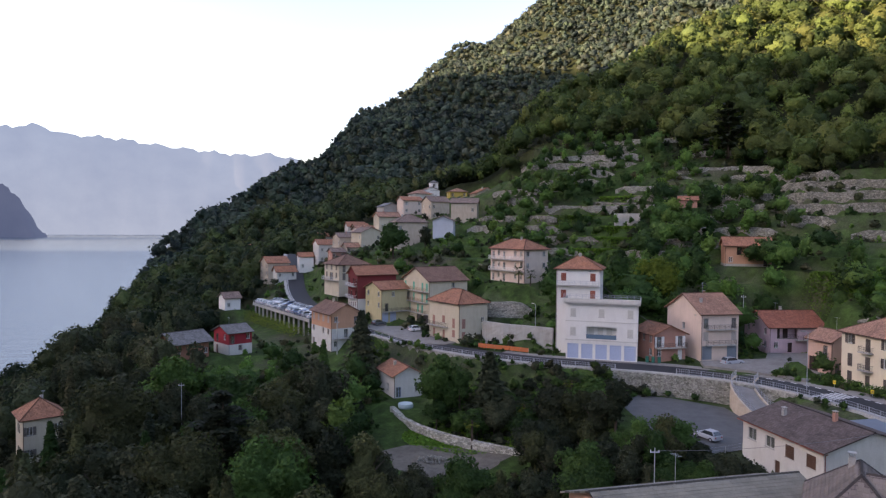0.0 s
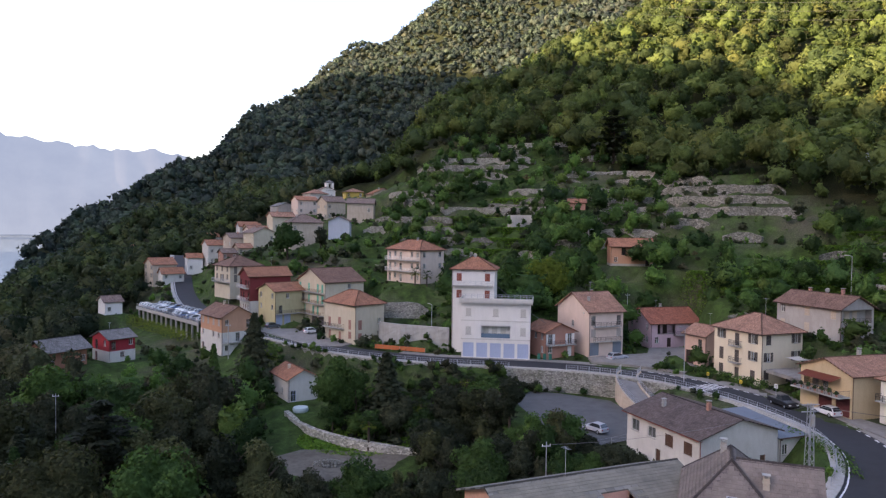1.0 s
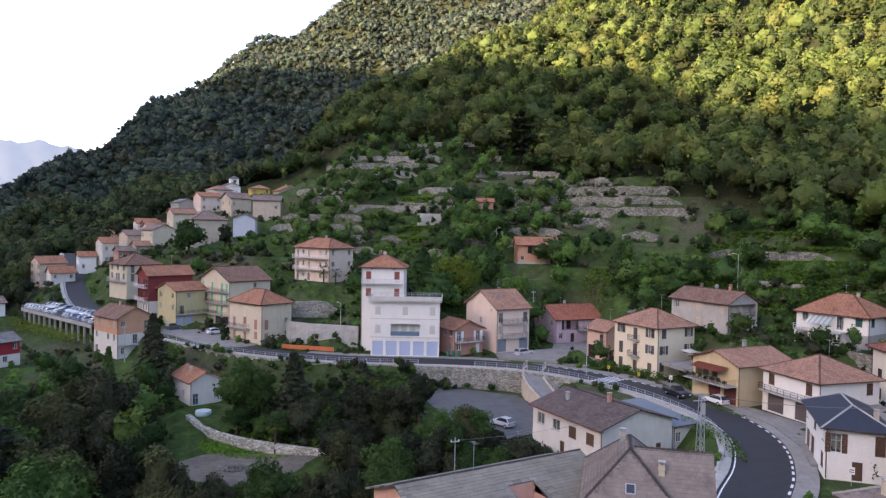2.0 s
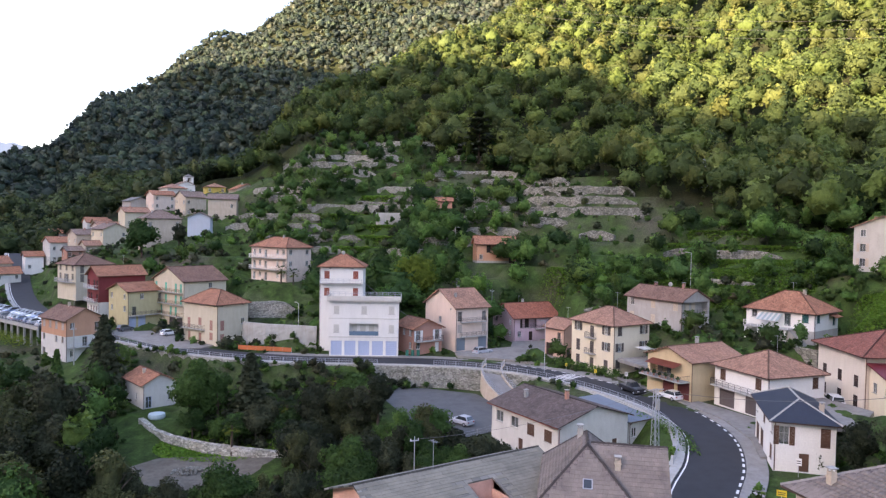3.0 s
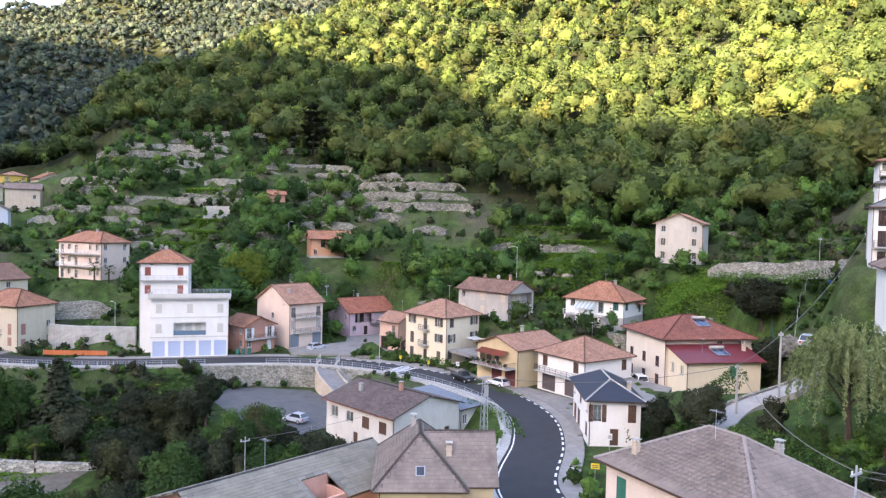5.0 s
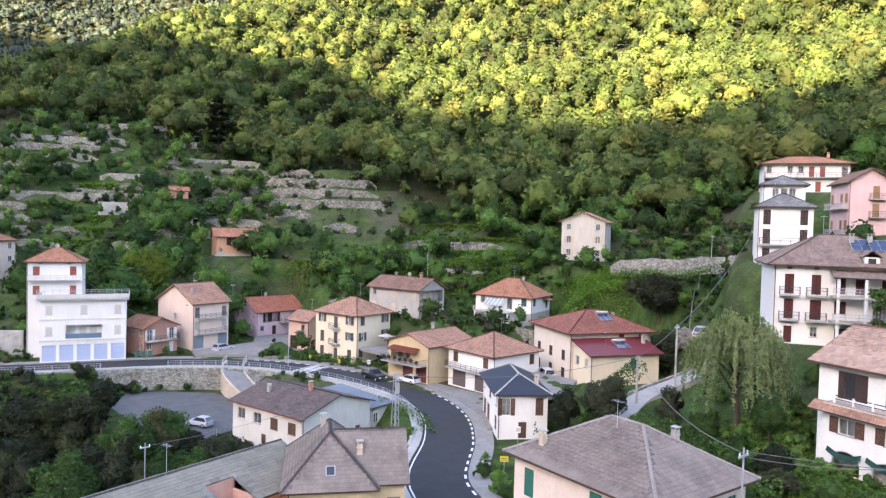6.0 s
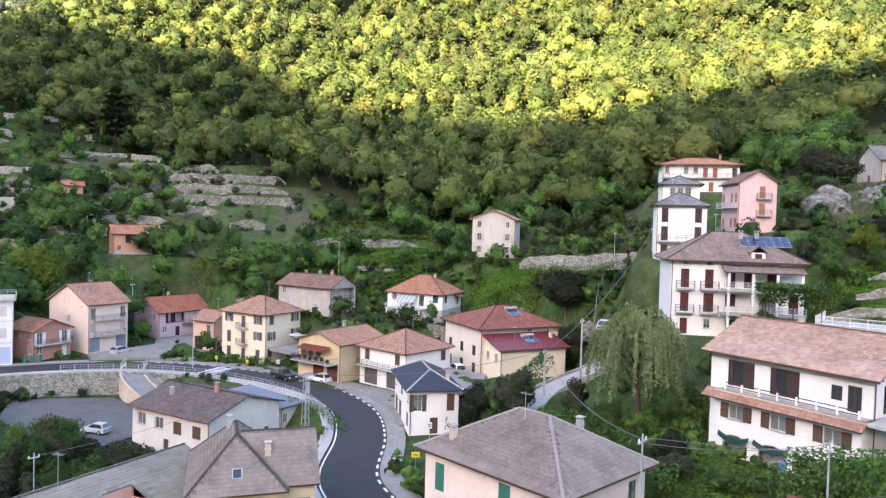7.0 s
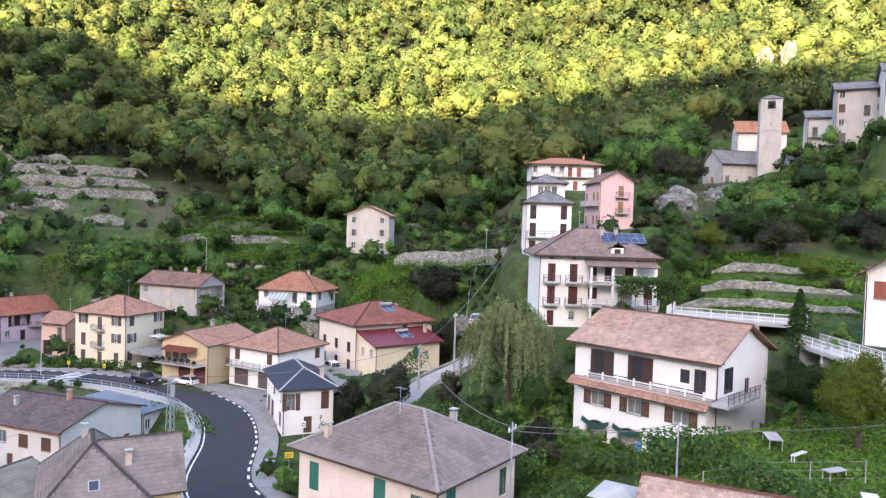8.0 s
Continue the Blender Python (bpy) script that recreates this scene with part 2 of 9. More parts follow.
DARK_LEAF = leaves("dark_evergreen_leaves", (0.012, 0.019, 0.012), (0.096, 0.099, 0.055), 0.15)
OLIVE_LEAF = leaves("olive_brown_leaves", (0.018, 0.022, 0.012), (0.150, 0.155, 0.065), 0.2)
LIME_LEAF = leaves("yellow_green_leaves", (0.08, 0.12, 0.02), (0.20, 0.24, 0.04))
WILLOW_LEAF = leaves("pale_birch_leaves", (0.10, 0.15, 0.075), (0.25, 0.31, 0.16))
# spur forest: the slope's leaves again, with deeper shade put into the colour
SHADE_LEAF = leaves("shade_tinted_forest_leaves", (0.008, 0.018, 0.011), (0.105, 0.128, 0.050), 0.15)
# far mountain leaves: distance haze mixed into the colour, bluer and paler
HAZED_LEAF = leaves("hazed_forest_leaves", (0.016, 0.028, 0.030), (0.125, 0.158, 0.112), 0.1)
GRASSY = leaves("grass_blades", (0.06, 0.125, 0.02), (0.17, 0.30, 0.05), 0.3)

# ---- building blocks ----
LAKE = -42.0


def mesh_of(bm, name, mats, smooth=False):
    me = bpy.data.meshes.new(name)
    bm.normal_update()
    bm.to_mesh(me)
    bm.free()
    for m in (mats if isinstance(mats, (list, tuple)) else [mats]):
        me.materials.append(m)
    if smooth:
        me.polygons.foreach_set("use_smooth", [True] * len(me.polygons))
    return me


def part(name, bm, material, parent, label="", smooth=False):
    ob = new(name, mesh_of(bm, name, material, smooth))
    ob.parent = parent
    if label:
        ob["label"] = label
    return ob


def piece(name, me, parent, m):
    """One more object on a shared mesh."""
    ob = new(name, me)
    ob.parent = parent
    ob.matrix_local = m
    return ob


def box(bm, x0, x1, y0, y1, z0, z1, m=None):
    vs = [bm.verts.new((x, y, z)) for z in (z0, z1) for y in (y0, y1) for x in (x0, x1)]
    for q in ((0, 2, 3, 1), (4, 5, 7, 6), (0, 1, 5, 4), (2, 6, 7, 3), (0, 4, 6, 2), (1, 3, 7, 5)):
        bm.faces.new([vs[i] for i in q])
    if m is not None:
        bmesh.ops.transform(bm, matrix=m, verts=vs)
    return vs


def rod(bm, a, b, r0, r1=None, sides=6):
    """A tapered bar from a to b."""
    a, b = Vector(a), Vector(b)
    r1 = r0 if r1 is None else r1
    d = (b - a).normalized()
    u = d.orthogonal().normalized()
    w = d.cross(u)
    rings = []
    for p, r in ((a, r0), (b, r1)):
        rings.append([bm.verts.new(p + (u * math.cos(6.2832 * i / sides) + w * math.sin(6.2832 * i / sides)) * r) for i in range(sides)])
    for i in range(sides):
        j = (i + 1) % sides
        bm.faces.new((rings[0][i], rings[0][j], rings[1][j], rings[1][i]))
    bm.faces.new(rings[0][::-1])
    bm.faces.new(rings[1])


def thing(name, m, label, category, group="", kind=""):
    ob = new(name)
    ob.empty_display_size = 0.5
    ob.matrix_world = m
    return tagged(ob, label, category, group, kind)


def whole(name, bm, material, m, label, category, group="", kind="", smooth=False):
    ob = new(name, mesh_of(bm, name, material, smooth))
    ob.matrix_world = m
    return tagged(ob, label, category, group, kind)


# ---- where the houses stand ----
# corner towards the viewer, base height, turn of the right-hand facade, its length, the left-hand facade's length, height to the eaves
HOUSES = []


def plan(x, y, z, turn, lx, ly, h, roof, rise, label, wall, tiles, s=(), w=(), shut=GREY_WOOD, ov=0.55, kind="house", **more):
    HOUSES.append(dict(x=x, y=y, z=z, turn=turn, lx=lx, ly=ly, h=h, roof=roof, rise=rise, label=label, wall=wall, tiles=tiles, s=s, w=w, shut=shut, ov=ov, kind=kind, **more))


def plaster(name, c, stain=0.35):
    return rough_paint("plaster_" + name, c, stain)


CREAM, YELLOW, PINK = plaster("cream", (0.60, 0.53, 0.40)), plaster("pale_yellow", (0.72, 0.63, 0.47), 0.2), plaster("pink", (0.62, 0.42, 0.33))
ROSE, LILAC, SALMON = plaster("rose", (0.68, 0.46, 0.44)), plaster("lilac_pink", (0.64, 0.46, 0.50)), plaster("salmon", (0.46, 0.24, 0.18))
WHITEW, OFFWHITE, GREYW = plaster("white", (0.77, 0.75, 0.705), 0.2), plaster("off_white", (0.62, 0.60, 0.55)), plaster("grey", (0.42, 0.40, 0.37), 0.5)
OCHRE, REDW, ORANGE = plaster("ochre", (0.60, 0.47, 0.29)), plaster("dark_red", (0.20, 0.04, 0.04)), plaster("orange", (0.55, 0.30, 0.19))
BEIGE, LIGHTPINK, RUBBLE = plaster("beige", (0.55, 0.46, 0.36), 0.5), plaster("light_pink", (0.70, 0.56, 0.47), 0.3), stone("rubble_wall", (0.42, 0.40, 0.36), 3.0, 0.6)

# along the road
plan(25.5, 142.6, 0.2, -17, 14.2, 6.4, 11.6, "flat", 0.5, "tall white building with pale blue garage doors and a roof terrace", WHITEW, CONCRETE, s=("c.c.c", "c...c", "ggggg"), shut=plaster("cream_shutters", (0.60, 0.58, 0.52)), extra_s=(("L", 7.1, 4.15, 6.0, 2.5),), garage=PALE_BLUE, terrace=True)
plan(24.4, 148.8, 0.2, -17, 9.2, 8.0, 18.2, "hip", 2.3, "white tower house with brick red shutters and hipped terracotta roof", WHITEW, TERRACOTTA, s=("=c.c", "c.c", "...", "...", "..."), shut=BRICK_RED, dish=True, extra_s=(("v", 2.2, 17.45, 0.6, 0.35), ("v", 7.0, 17.45, 0.6, 0.35)))
plan(42.5, 138.8, 0.3, 15, 7.2, 7.6, 5.4, "gy", 1.6, "small salmon house with a white gable and a balcony", SALMON, TERRACOTTA, s=("=f.f", "o.p"), w=("ooo", "..o"), shut=WHITE)
plan(52.0, 139.0, 0.5, 12, 8.4, 13.0, 9.4, "gx", 3.4, "tall pale pink house with two balconies above garages", LIGHTPINK, PINK_TILES, s=("F..F", "c..c", "g.g"), w=("..v", ".o.", "...", "..."), garage=rough_paint("blue_grey_doors", (0.20, 0.24, 0.28), 0.3, 0.6), shut=plaster("pale_shutter", (0.45, 0.40, 0.36)), balconies_s=((6.25, 1.0, 7.4, 1.0), (3.12, 1.0, 7.4, 1.0)), chimneys=((5.5, 8.0, 1.2), (2.0, 3.5, 0.9)))
plan(70.0, 148.0, 0.5, 6, 12.5, 10.0, 5.6, "gx", 2.8, "lilac pink house with a red tiled roof and a wide balcony", LILAC, roof_tiles("red_tiles", (0.33, 0.12, 0.075)), s=("...F", "op.."), w=("o.o", "o.o"), shut=DARK_WOOD, extra_s=(("L", 4.0, 2.95, 4.6, 2.2),), balconies_s=((2.8, 5.8, 12.2, 1.1),), rail=DARK_METAL, chimneys=((6, 6, 1.4),), antenna=True)
plan(70.6, 125.5, 0.5, 14, 6.0, 5.6, 6.2, "gy", 1.6, "small pink plastered house with garage and weathered roof", PINK, PINK_TILES, s=("..", "p."), w=(".D", "g."), garage=DARK_WOOD)
plan(72.7, 110.6, 0.4, 13, 9.6, 11.2, 9.1, "hip", 2.6, "pale yellow three-storey house with grey shutters and hipped roof", YELLOW, PINK_TILES, s=("c.w", "w.w", "c..."), w=("wCw", "CCw", "CpC"), shut=rough_paint("dark_grey_shutters", (0.10, 0.085, 0.075), 0.3, 0.7), balconies_w=((6.05, 4.4, 6.8, 0.9), (3.0, 4.4, 6.8, 0.9)), extra_s=(("g", 7.3, 0.1, 3.0, 2.3),))
plan(86.7, 109.4, 8.0, 11, 8.0, 14.0, 5.8, "gy", 2.0, "grey unrendered long house with brown roof and rear balconies", GREYW, BROWN_TILES, s=(), w=("o.c.c", "c.c.."), shut=BEIGE, extra_s=(("L", 4.0, 3.0, 7.0, 2.5), ("L", 4.0, 0.15, 7.0, 2.4)), dish=True, chimneys=((4, 3, 1.2), (5, 11, 1.2)))
plan(73.0, 89.3, 0.3, 8, 11.5, 9.5, 6.3, "gx", 1.7, "ochre house with a planted balcony and maroon garage doors", OCHRE, PINK_TILES, s=("...", "..."), w=("=.F.", ".gg"), garage=plaster("maroon", (0.12, 0.035, 0.035)), chimneys=((6.5, 5.0, 1.3),), deep=2.2, extra_w=(("L", 2.4, 3.3, 3.6, 2.3),))
plan(76.6, 77.4, 0.3, 1, 10.8, 10.6, 6.3, "hip", 2.6, "white house with hipped tile roof above two dark garages", WHITEW, PINK_TILES, s=("..c", "..."), w=("=c.c", "gg"), shut=WOOD, garage=DOOR_GREY, extra_w=(("v", 1.8, 5.75, 0.6, 0.3), ("v", 8.6, 5.75, 0.6, 0.3)), extra_s=(("v", 2.0, 5.75, 0.6, 0.3), ("v", 8.6, 5.75, 0.6, 0.3)))
plan(100.6, 91.8, 7.8, 19, 9.5, 12.2, 5.6, "hip", 3.0, "white villa with hipped red roof, green shutters and porch", WHITEW, TERRACOTTA, s=("c.p", "..."), w=("o.Fc", "...."), base=(2.3, GREYW), shut=rough_paint("teal_shutters", (0.02, 0.10, 0.10), 0.3, 0.6), chimneys=((5, 4, 0.9),))
plan(89.4, 72.7, 1.2, -22, 15.5, 13.5, 8.8, "hip", 2.7, "pale cream three-storey house with red-brown hipped roof", plaster("pale_peach", (0.70, 0.62, 0.52), 0.25), roof_tiles("dark_red_tiles", (0.27, 0.10, 0.07)), s=("..oo", "....", "...."), w=("vvv", "ccc", "ccc"), shut=DARK_WOOD, ov=0.8, chimneys=((13.5, 9.0, 1.0),))
plan(87.8, 67.2, 0.8, -22, 12.5, 5.6, 6.4, "shed", 1.6, "cream annex with a dark red sheet metal roof", YELLOW, RED_METAL, s=("..c.", "...."), w=("oo", "..",), shut=GREEN_WOOD, chimneys=((11.6, 3.2, 1.5),))
plan(62.2, 61.8, 0.0, -35, 6.4, 12.5, 5.9, "hip", 1.7, "white house with a blue-black shingle roof by the bend", WHITEW, BLACK_FELT, s=("f.C", ".p."), w=("o.c.o", "gg.c"), ridge=CONCRETE, garage=WOOD, shut=WOOD, chimneys=((5.4, 2.4, 1.2),))
plan(39.7, 24.7, 2.2, -4, 10.6, 13.6, 6.9, "hip", 3.0, "pinkish white house with green shutters and a grey-brown hipped roof", plaster("pinkish_white", (0.72, 0.60, 0.52)), GREY_TILES, s=("c.F", "c.c"), w=("C.cF", "c.cc"), shut=GREEN_WOOD, ov=0.7, ridge=rough_paint("pale_ridge_tiles", (0.30, 0.265, 0.24), 0.4), chimneys=((7.5, 4.0, 1.2), (9.2, 9.5, 0.9), (1.0, 11.5, 1.2)))
# below the road, on the valley side
plan(44.6, 80.2, -4.4, 13, 13.0, 14.6, 5.6, "gy", 1.9, "low white building with a brown roof beside the car park", OFFWHITE, DARK_TILES, s=("..o.",), w=(), shut=WOOD, extra_w=(("o", 1.9, 3.2, 1.7, 1.6), ("o", 5.4, 3.2, 1.7, 1.5), ("c", 9.0, 3.0, 1.5, 1.6), ("c", 12.6, 3.0, 1.5, 1.6), ("p", 6.8, 0.1, 1.0, 1.9)), gutter=BRICK_RED, extra_s=(("o", 2.5, 2.2, 1.0, 1.3), ("o", 6.0, 2.2, 1.4, 1.3), ("p", 10.5, 0.4, 1.0, 2.1)), chimneys=((3.5, 11.0, 1.2), (6.0, 5.0, 1.4)))
plan(57.7, 83.4, -3.4, 13, 4.2, 11.0, 3.4, "shed", 0.9, "low annex with a blue-grey sheet roof", OFFWHITE, rough_paint("blue_grey_sheet", (0.15, 0.18, 0.22), 0.3, 0.5), s=("o.",))
plan(31.0, 49.3, -3.0, -30, 5.6, 6.4, 8.2, "gx", 3.3, "house with a brown tile roof below the bend", OCHRE, GREY_TILES, s=("..c", "..o"), ov=0.4, chimneys=((1.8, 1.6, 1.2),))
plan(26.9, 50.6, -3.0, -30, 7.0, 11.0, 8.2, "hip", 3.3, "front wing with a brown hipped tile roof", OCHRE, GREY_TILES, ov=0.5, chimneys=((2.9, 7.2, 1.3),))
plan(14.2, 52.5, -6.0, 14, 19.5, 10.5, 9.0, "gx", 2.0, "long pink building with a grey ribbed roof", plaster("salmon_pink", (0.62, 0.36, 0.28)), RIBBED, w=("o.o", "..."), ov=0.6, notch=(9.5, 12.4, 2.75))
plan(-9.7, 139.9, -7.9, 24, 6.2, 9.5, 4.6, "gy", 1.6, "small white house with a terracotta roof among trees", OFFWHITE, TERRACOTTA, s=("F.o",), w=("..o.",), shut=PALE_BLUE, chimneys=((2, 5, 0.9),))
plan(-28.0, 174.1, -4.7, 34, 8.4, 12.0, 9.4, "gy", 2.3, "orange and cream house with a brown gabled roof", ORANGE, BROWN_TILES, s=("o.F", "=.FF", "o.."), w=("cccc", "o.oo", "F.F."), base=(5.6, OFFWHITE), shut=plaster("pale_shutter", (0.45, 0.40, 0.36)), chimneys=((4, 7, 1.0),))
plan(-54.4, 176.2, -6.4, 44, 6.5, 8.2, 5.7, "gx", 1.6, "small red and white house with a grey roof", plaster("bright_red", (0.34, 0.035, 0.045)), STONE_TILES, s=("F.o", ".o."), w=("Fo", "p."), base=(2.7, OFFWHITE))
plan(-63.9, 165.5, -5.8, 50, 9.0, 8.5, 4.2, "gx", 2.0, "brick red cottage with a grey gabled roof among trees", plaster("brick_orange", (0.36, 0.17, 0.11)), STONE_TILES, s=("o.F.o",), w=("F.o",), ov=1.0)
plan(-78.0, 128.3, -18.0, 40, 7.0, 7.5, 8.6, "hip", 2.6, "cream house with a red hipped roof near the lake", CREAM, TERRACOTTA, s=("w.w", "w.w"), w=("w", "w"), chimneys=((4, 5, 1.0),))
plan(-98.0, 140.0, -21.0, 38, 5.0, 7.0, 6.0, "gx", 2.4, "old house with dull red roof near the lake", BEIGE, TERRACOTTA, s=("o.o", "o.o"))
# along the road towards the old village
plan(3.8, 159.6, 0.3, 35, 8.4, 12.2, 9.0, "hip", 2.6, "cream hipped-roof house with faded pink shutters", CREAM, TERRACOTTA, s=("v.v", "C.o", "=C.o"), w=("v.v.v", "CcC", "ppc"), shut=plaster("faded_rose_shutters", (0.38, 0.20, 0.16)), balconies_w=((3.0, 0.3, 8.0, 1.0),))
plan(-3.6, 185.5, 0.3, 30, 12.0, 15.0, 12.0, "gx", 3.2, "four-storey cream house with green shutters and long balconies", CREAM, BROWN_TILES, s=("..o.", "..o.", "....", "..o."), w=("=C.C.CC", "=C.C.CC", "=CC.CC.", "g.gg"), shut=rough_paint("mint_green_shutters", (0.10, 0.42, 0.30), 0.3, 0.6), rail=rough_paint("brown_rail", (0.22, 0.12, 0.07), 0.3))
plan(-16.8, 190.3, 0.3, 33, 10.0, 9.5, 9.2, "gx", 1.8, "pale yellow house with a terracotta roof and balcony", plaster("dull_yellow", (0.52, 0.46, 0.27)), TERRACOTTA, s=(".o.F", "=F..", "gg.."), w=("o.o", "o.o", "..."), garage=PALE_BLUE)
plan(-24.4, 198.0, 2.6, 26, 12.0, 8.0, 10.4, "gx", 2.2, "dark red house with white balconies", REDW, TERRACOTTA, s=("...", "...", "..."), w=("=F.FF", "=FF.F", "oooo"), shut=DARK_WOOD, base=(3.4, OFFWHITE), rail=WHITE)
plan(-31.8, 212.6, 7.6, 34, 10.5, 10.5, 7.4, "hip", 2.8, "cream house with a brown hipped roof beside the road", CREAM, BROWN_TILES, s=("C.o", "C.o", "..."), w=("ccc", "=cfc", "..."), shut=GREY_WOOD)
plan(-72.5, 288.0, 2.0, 28, 9.0, 13.0, 9.0, "gx", 2.4, "cream house with a red roof by the upper road", BEIGE, TERRACOTTA, s=("...", "...", "..."), w=("w.w", "w.w", "w.w"))
plan(-66.5, 278.0, 2.0, 28, 8.0, 6.0, 6.2, "gx", 2.0, "white gabled house below the upper road", OFFWHITE, TERRACOTTA, s=("o.o", "..."))
plan(-122.0, 422.0, 6.0, 20, 12.0, 9.0, 6.5, "hip", 2.2, "distant cream house with red roof in the woods", CREAM, TERRACOTTA, s=("w.w.w", "w.w.w"), w=("w.w", "w.w"))
plan(-205.0, 760.0, 33.0, 20, 12.0, 9.0, 8.5, "hip", 2.6, "far house on the wooded ridge", ORANGE, TERRACOTTA, s=("o.o", "o.o"))
plan(-71.9, 229.1, -1.4, 35, 5.2, 6.5, 4.0, "gx", 1.6, "white cottage with a grey roof below the upper road", WHITEW, OLD_TILES, s=("o.",))
# on the slope above
plan(22.1, 189.0, 11.6, 33, 8.6, 15.0, 9.4, "hip", 2.4, "pale pink apartment house with balconies and terracotta roof", LIGHTPINK, TERRACOTTA, s=("o.o", "o.o", "..o"), w=("=FoF.oo", "=FoF.oo", "FoF.oo"), shut=WHITE, rail=WHITE, chimneys=((4, 6, 0.9),))
plan(73.3, 180.5, 17.3, -14, 11.2, 7.0, 5.4, "gx", 2.0, "orange house with a terracotta roof among trees", ORANGE, TERRACOTTA, s=("...o", "o..p"), shut=DARK_WOOD, extra_s=(("L", 4.4, 2.85, 3.2, 2.1),), base=(0.6, GREYW))
plan(72.5, 213.2, 33.2, -14, 5.0, 4.0, 2.4, "gx", 1.1, "little brick hut with a tiled roof on a terrace", SALMON, TERRACOTTA, s=("p",))
plan(125.0, 93.0, 20.0, 27, 7.5, 9.6, 8.6, "gx", 2.0, "pale grey three-storey house standing alone on terraces", plaster("warm_grey", (0.52, 0.49, 0.43), 0.4), PINK_TILES, s=("..", "o.", ".."), w=("o.o", "w.w", "w.w"), shut=BEIGE, chimneys=((5, 7, 1.0),))
# the upper hamlet
plan(84.9, 38.1, 13.8, -58, 15.4, 11.5, 9.8, "hip", 3.2, "large white house with dark red doors and a solar roof", WHITEW, OLD_TILES, s=(), extra_s=(("v", 1.7, 8.85, 0.6, 0.5), ("v", 4.6, 8.85, 0.6, 0.5), ("C", 1.7, 6.0, 1.0, 2.35), ("C", 4.6, 6.0, 1.0, 2.35), ("C", 1.7, 3.0, 1.0, 2.35), ("C", 4.6, 3.0, 1.2, 2.35), ("C", 7.2, 6.2, 1.0, 2.1), ("C", 9.3, 6.2, 1.1, 2.1), ("c", 7.2, 3.8, 1.2, 1.5), ("p", 1.7, 0.1, 0.9, 2.0), ("o", 4.5, 0.9, 0.8, 1.2), ("F", 11.8, 3.2, 2.4, 2.3), ("C", 14.6, 3.2, 1.1, 2.2), ("C", 12.0, 6.2, 1.1, 2.1), ("g", 8.0, 0.1, 2.6, 2.0)), balconies_s=((5.9, 0.6, 2.8, 0.8), (5.9, 3.5, 5.7, 0.8), (2.9, 0.6, 2.8, 0.8), (2.9, 3.5, 5.7, 0.8)), shut=plaster("oxblood", (0.085, 0.025, 0.02)), w=("...",), ov=0.8, chimneys=((9.0, 4.0, 1.3), (11.0, 4.2, 1.2)))
plan(102.6, 48.8, 22.5, -60, 7.4, 7.0, 8.6, "hip", 1.8, "white square house with balconies and grey hipped roof", WHITEW, STONE_TILES, s=("C.C", "=C.C", "=C.C"), shut=DARK_WOOD)
plan(112.8, 53.0, 25.8, -60, 6.2, 6.0, 9.2, "hip", 1.4, "narrow white house with three windows and a grey roof", WHITEW, STONE_TILES, s=(".ooo.", ".....", "....."))
plan(150.0, 70.5, 36.0, -60, 16.4, 11.0, 6.2, "hip", 1.7, "white villa with long terrace and low red-brown roof", WHITEW, TERRACOTTA, s=("=o.ooCC.F", "g.g.p.."), ov=1.0, shut=BRICK_RED, chimneys=((13.0, 5.0, 1.6),))
plan(126.4, 45.0, 27.0, -52, 6.6, 9.0, 9.0, "gy", 2.0, "rose pink house with dark gabled roof and balconies", ROSE, BROWN_TILES, s=("..C.", "..C.", "...."), w=("=c.cc", "=c.cc"), shut=rough_paint("tan_wood", (0.30, 0.17, 0.08), 0.3, 0.6), balconies_s=((6.1, 3.0, 5.6, 0.9), (3.1, 3.0, 5.6, 0.9)), chimneys=((5, 3, 1.0),))
plan(162.2, 30.1, 37.4, -48, 13.5, 8.0, 5.2, "gx", 3.0, "stone chapel with grey slate gabled roof", plaster("weathered_pale_stone", (0.46, 0.44, 0.40), 0.6), STONE_TILES, s=("o.o.o",), w=("v", "p"), kind="chapel", shut=BRICK_RED)
plan(174.0, 18.0, 38.5, -75, 11.0, 8.0, 5.5, "gx", 2.0, "chapel side aisle with grey slate roof", plaster("weathered_pale_stone", (0.46, 0.44, 0.40), 0.6), STONE_TILES, s=("....", ".o.."), kind="chapel")
plan(196.0, 33.0, 45.8, -70, 12.0, 8.0, 8.0, "gx", 3.2, "old house with a mottled terracotta roof behind the chapel", OFFWHITE, TERRACOTTA, s=("o.o",))
plan(170.0, 14.5, 44.0, -80, 9.0, 9.0, 8.6, "gx", 2.0, "old grey house with balcony in the upper hamlet", OFFWHITE, STONE_TILES, s=("=F.F", "o.o"))
plan(158.0, 8.6, 45.0, -83, 8.5, 9.0, 11.0, "gx", 2.0, "tall grey row house with small windows", GREYW, STONE_TILES, s=("o..c", "c.Fo", "o..o", "g..p"), shut=WOOD)
plan(153.0, 0.6, 45.0, -83, 10.0, 9.0, 13.0, "gx", 2.2, "tall pale row house at the end of the hamlet", OFFWHITE, STONE_TILES, s=("=F..F", "c..c", "c..c", "o..o"), shut=BRICK_RED)
plan(138.0, -1.5, 44.5, -83, 8.0, 7.0, 6.0, "gx", 1.6, "low stone house in the hamlet", RUBBLE, STONE_TILES, s=("o.o",))
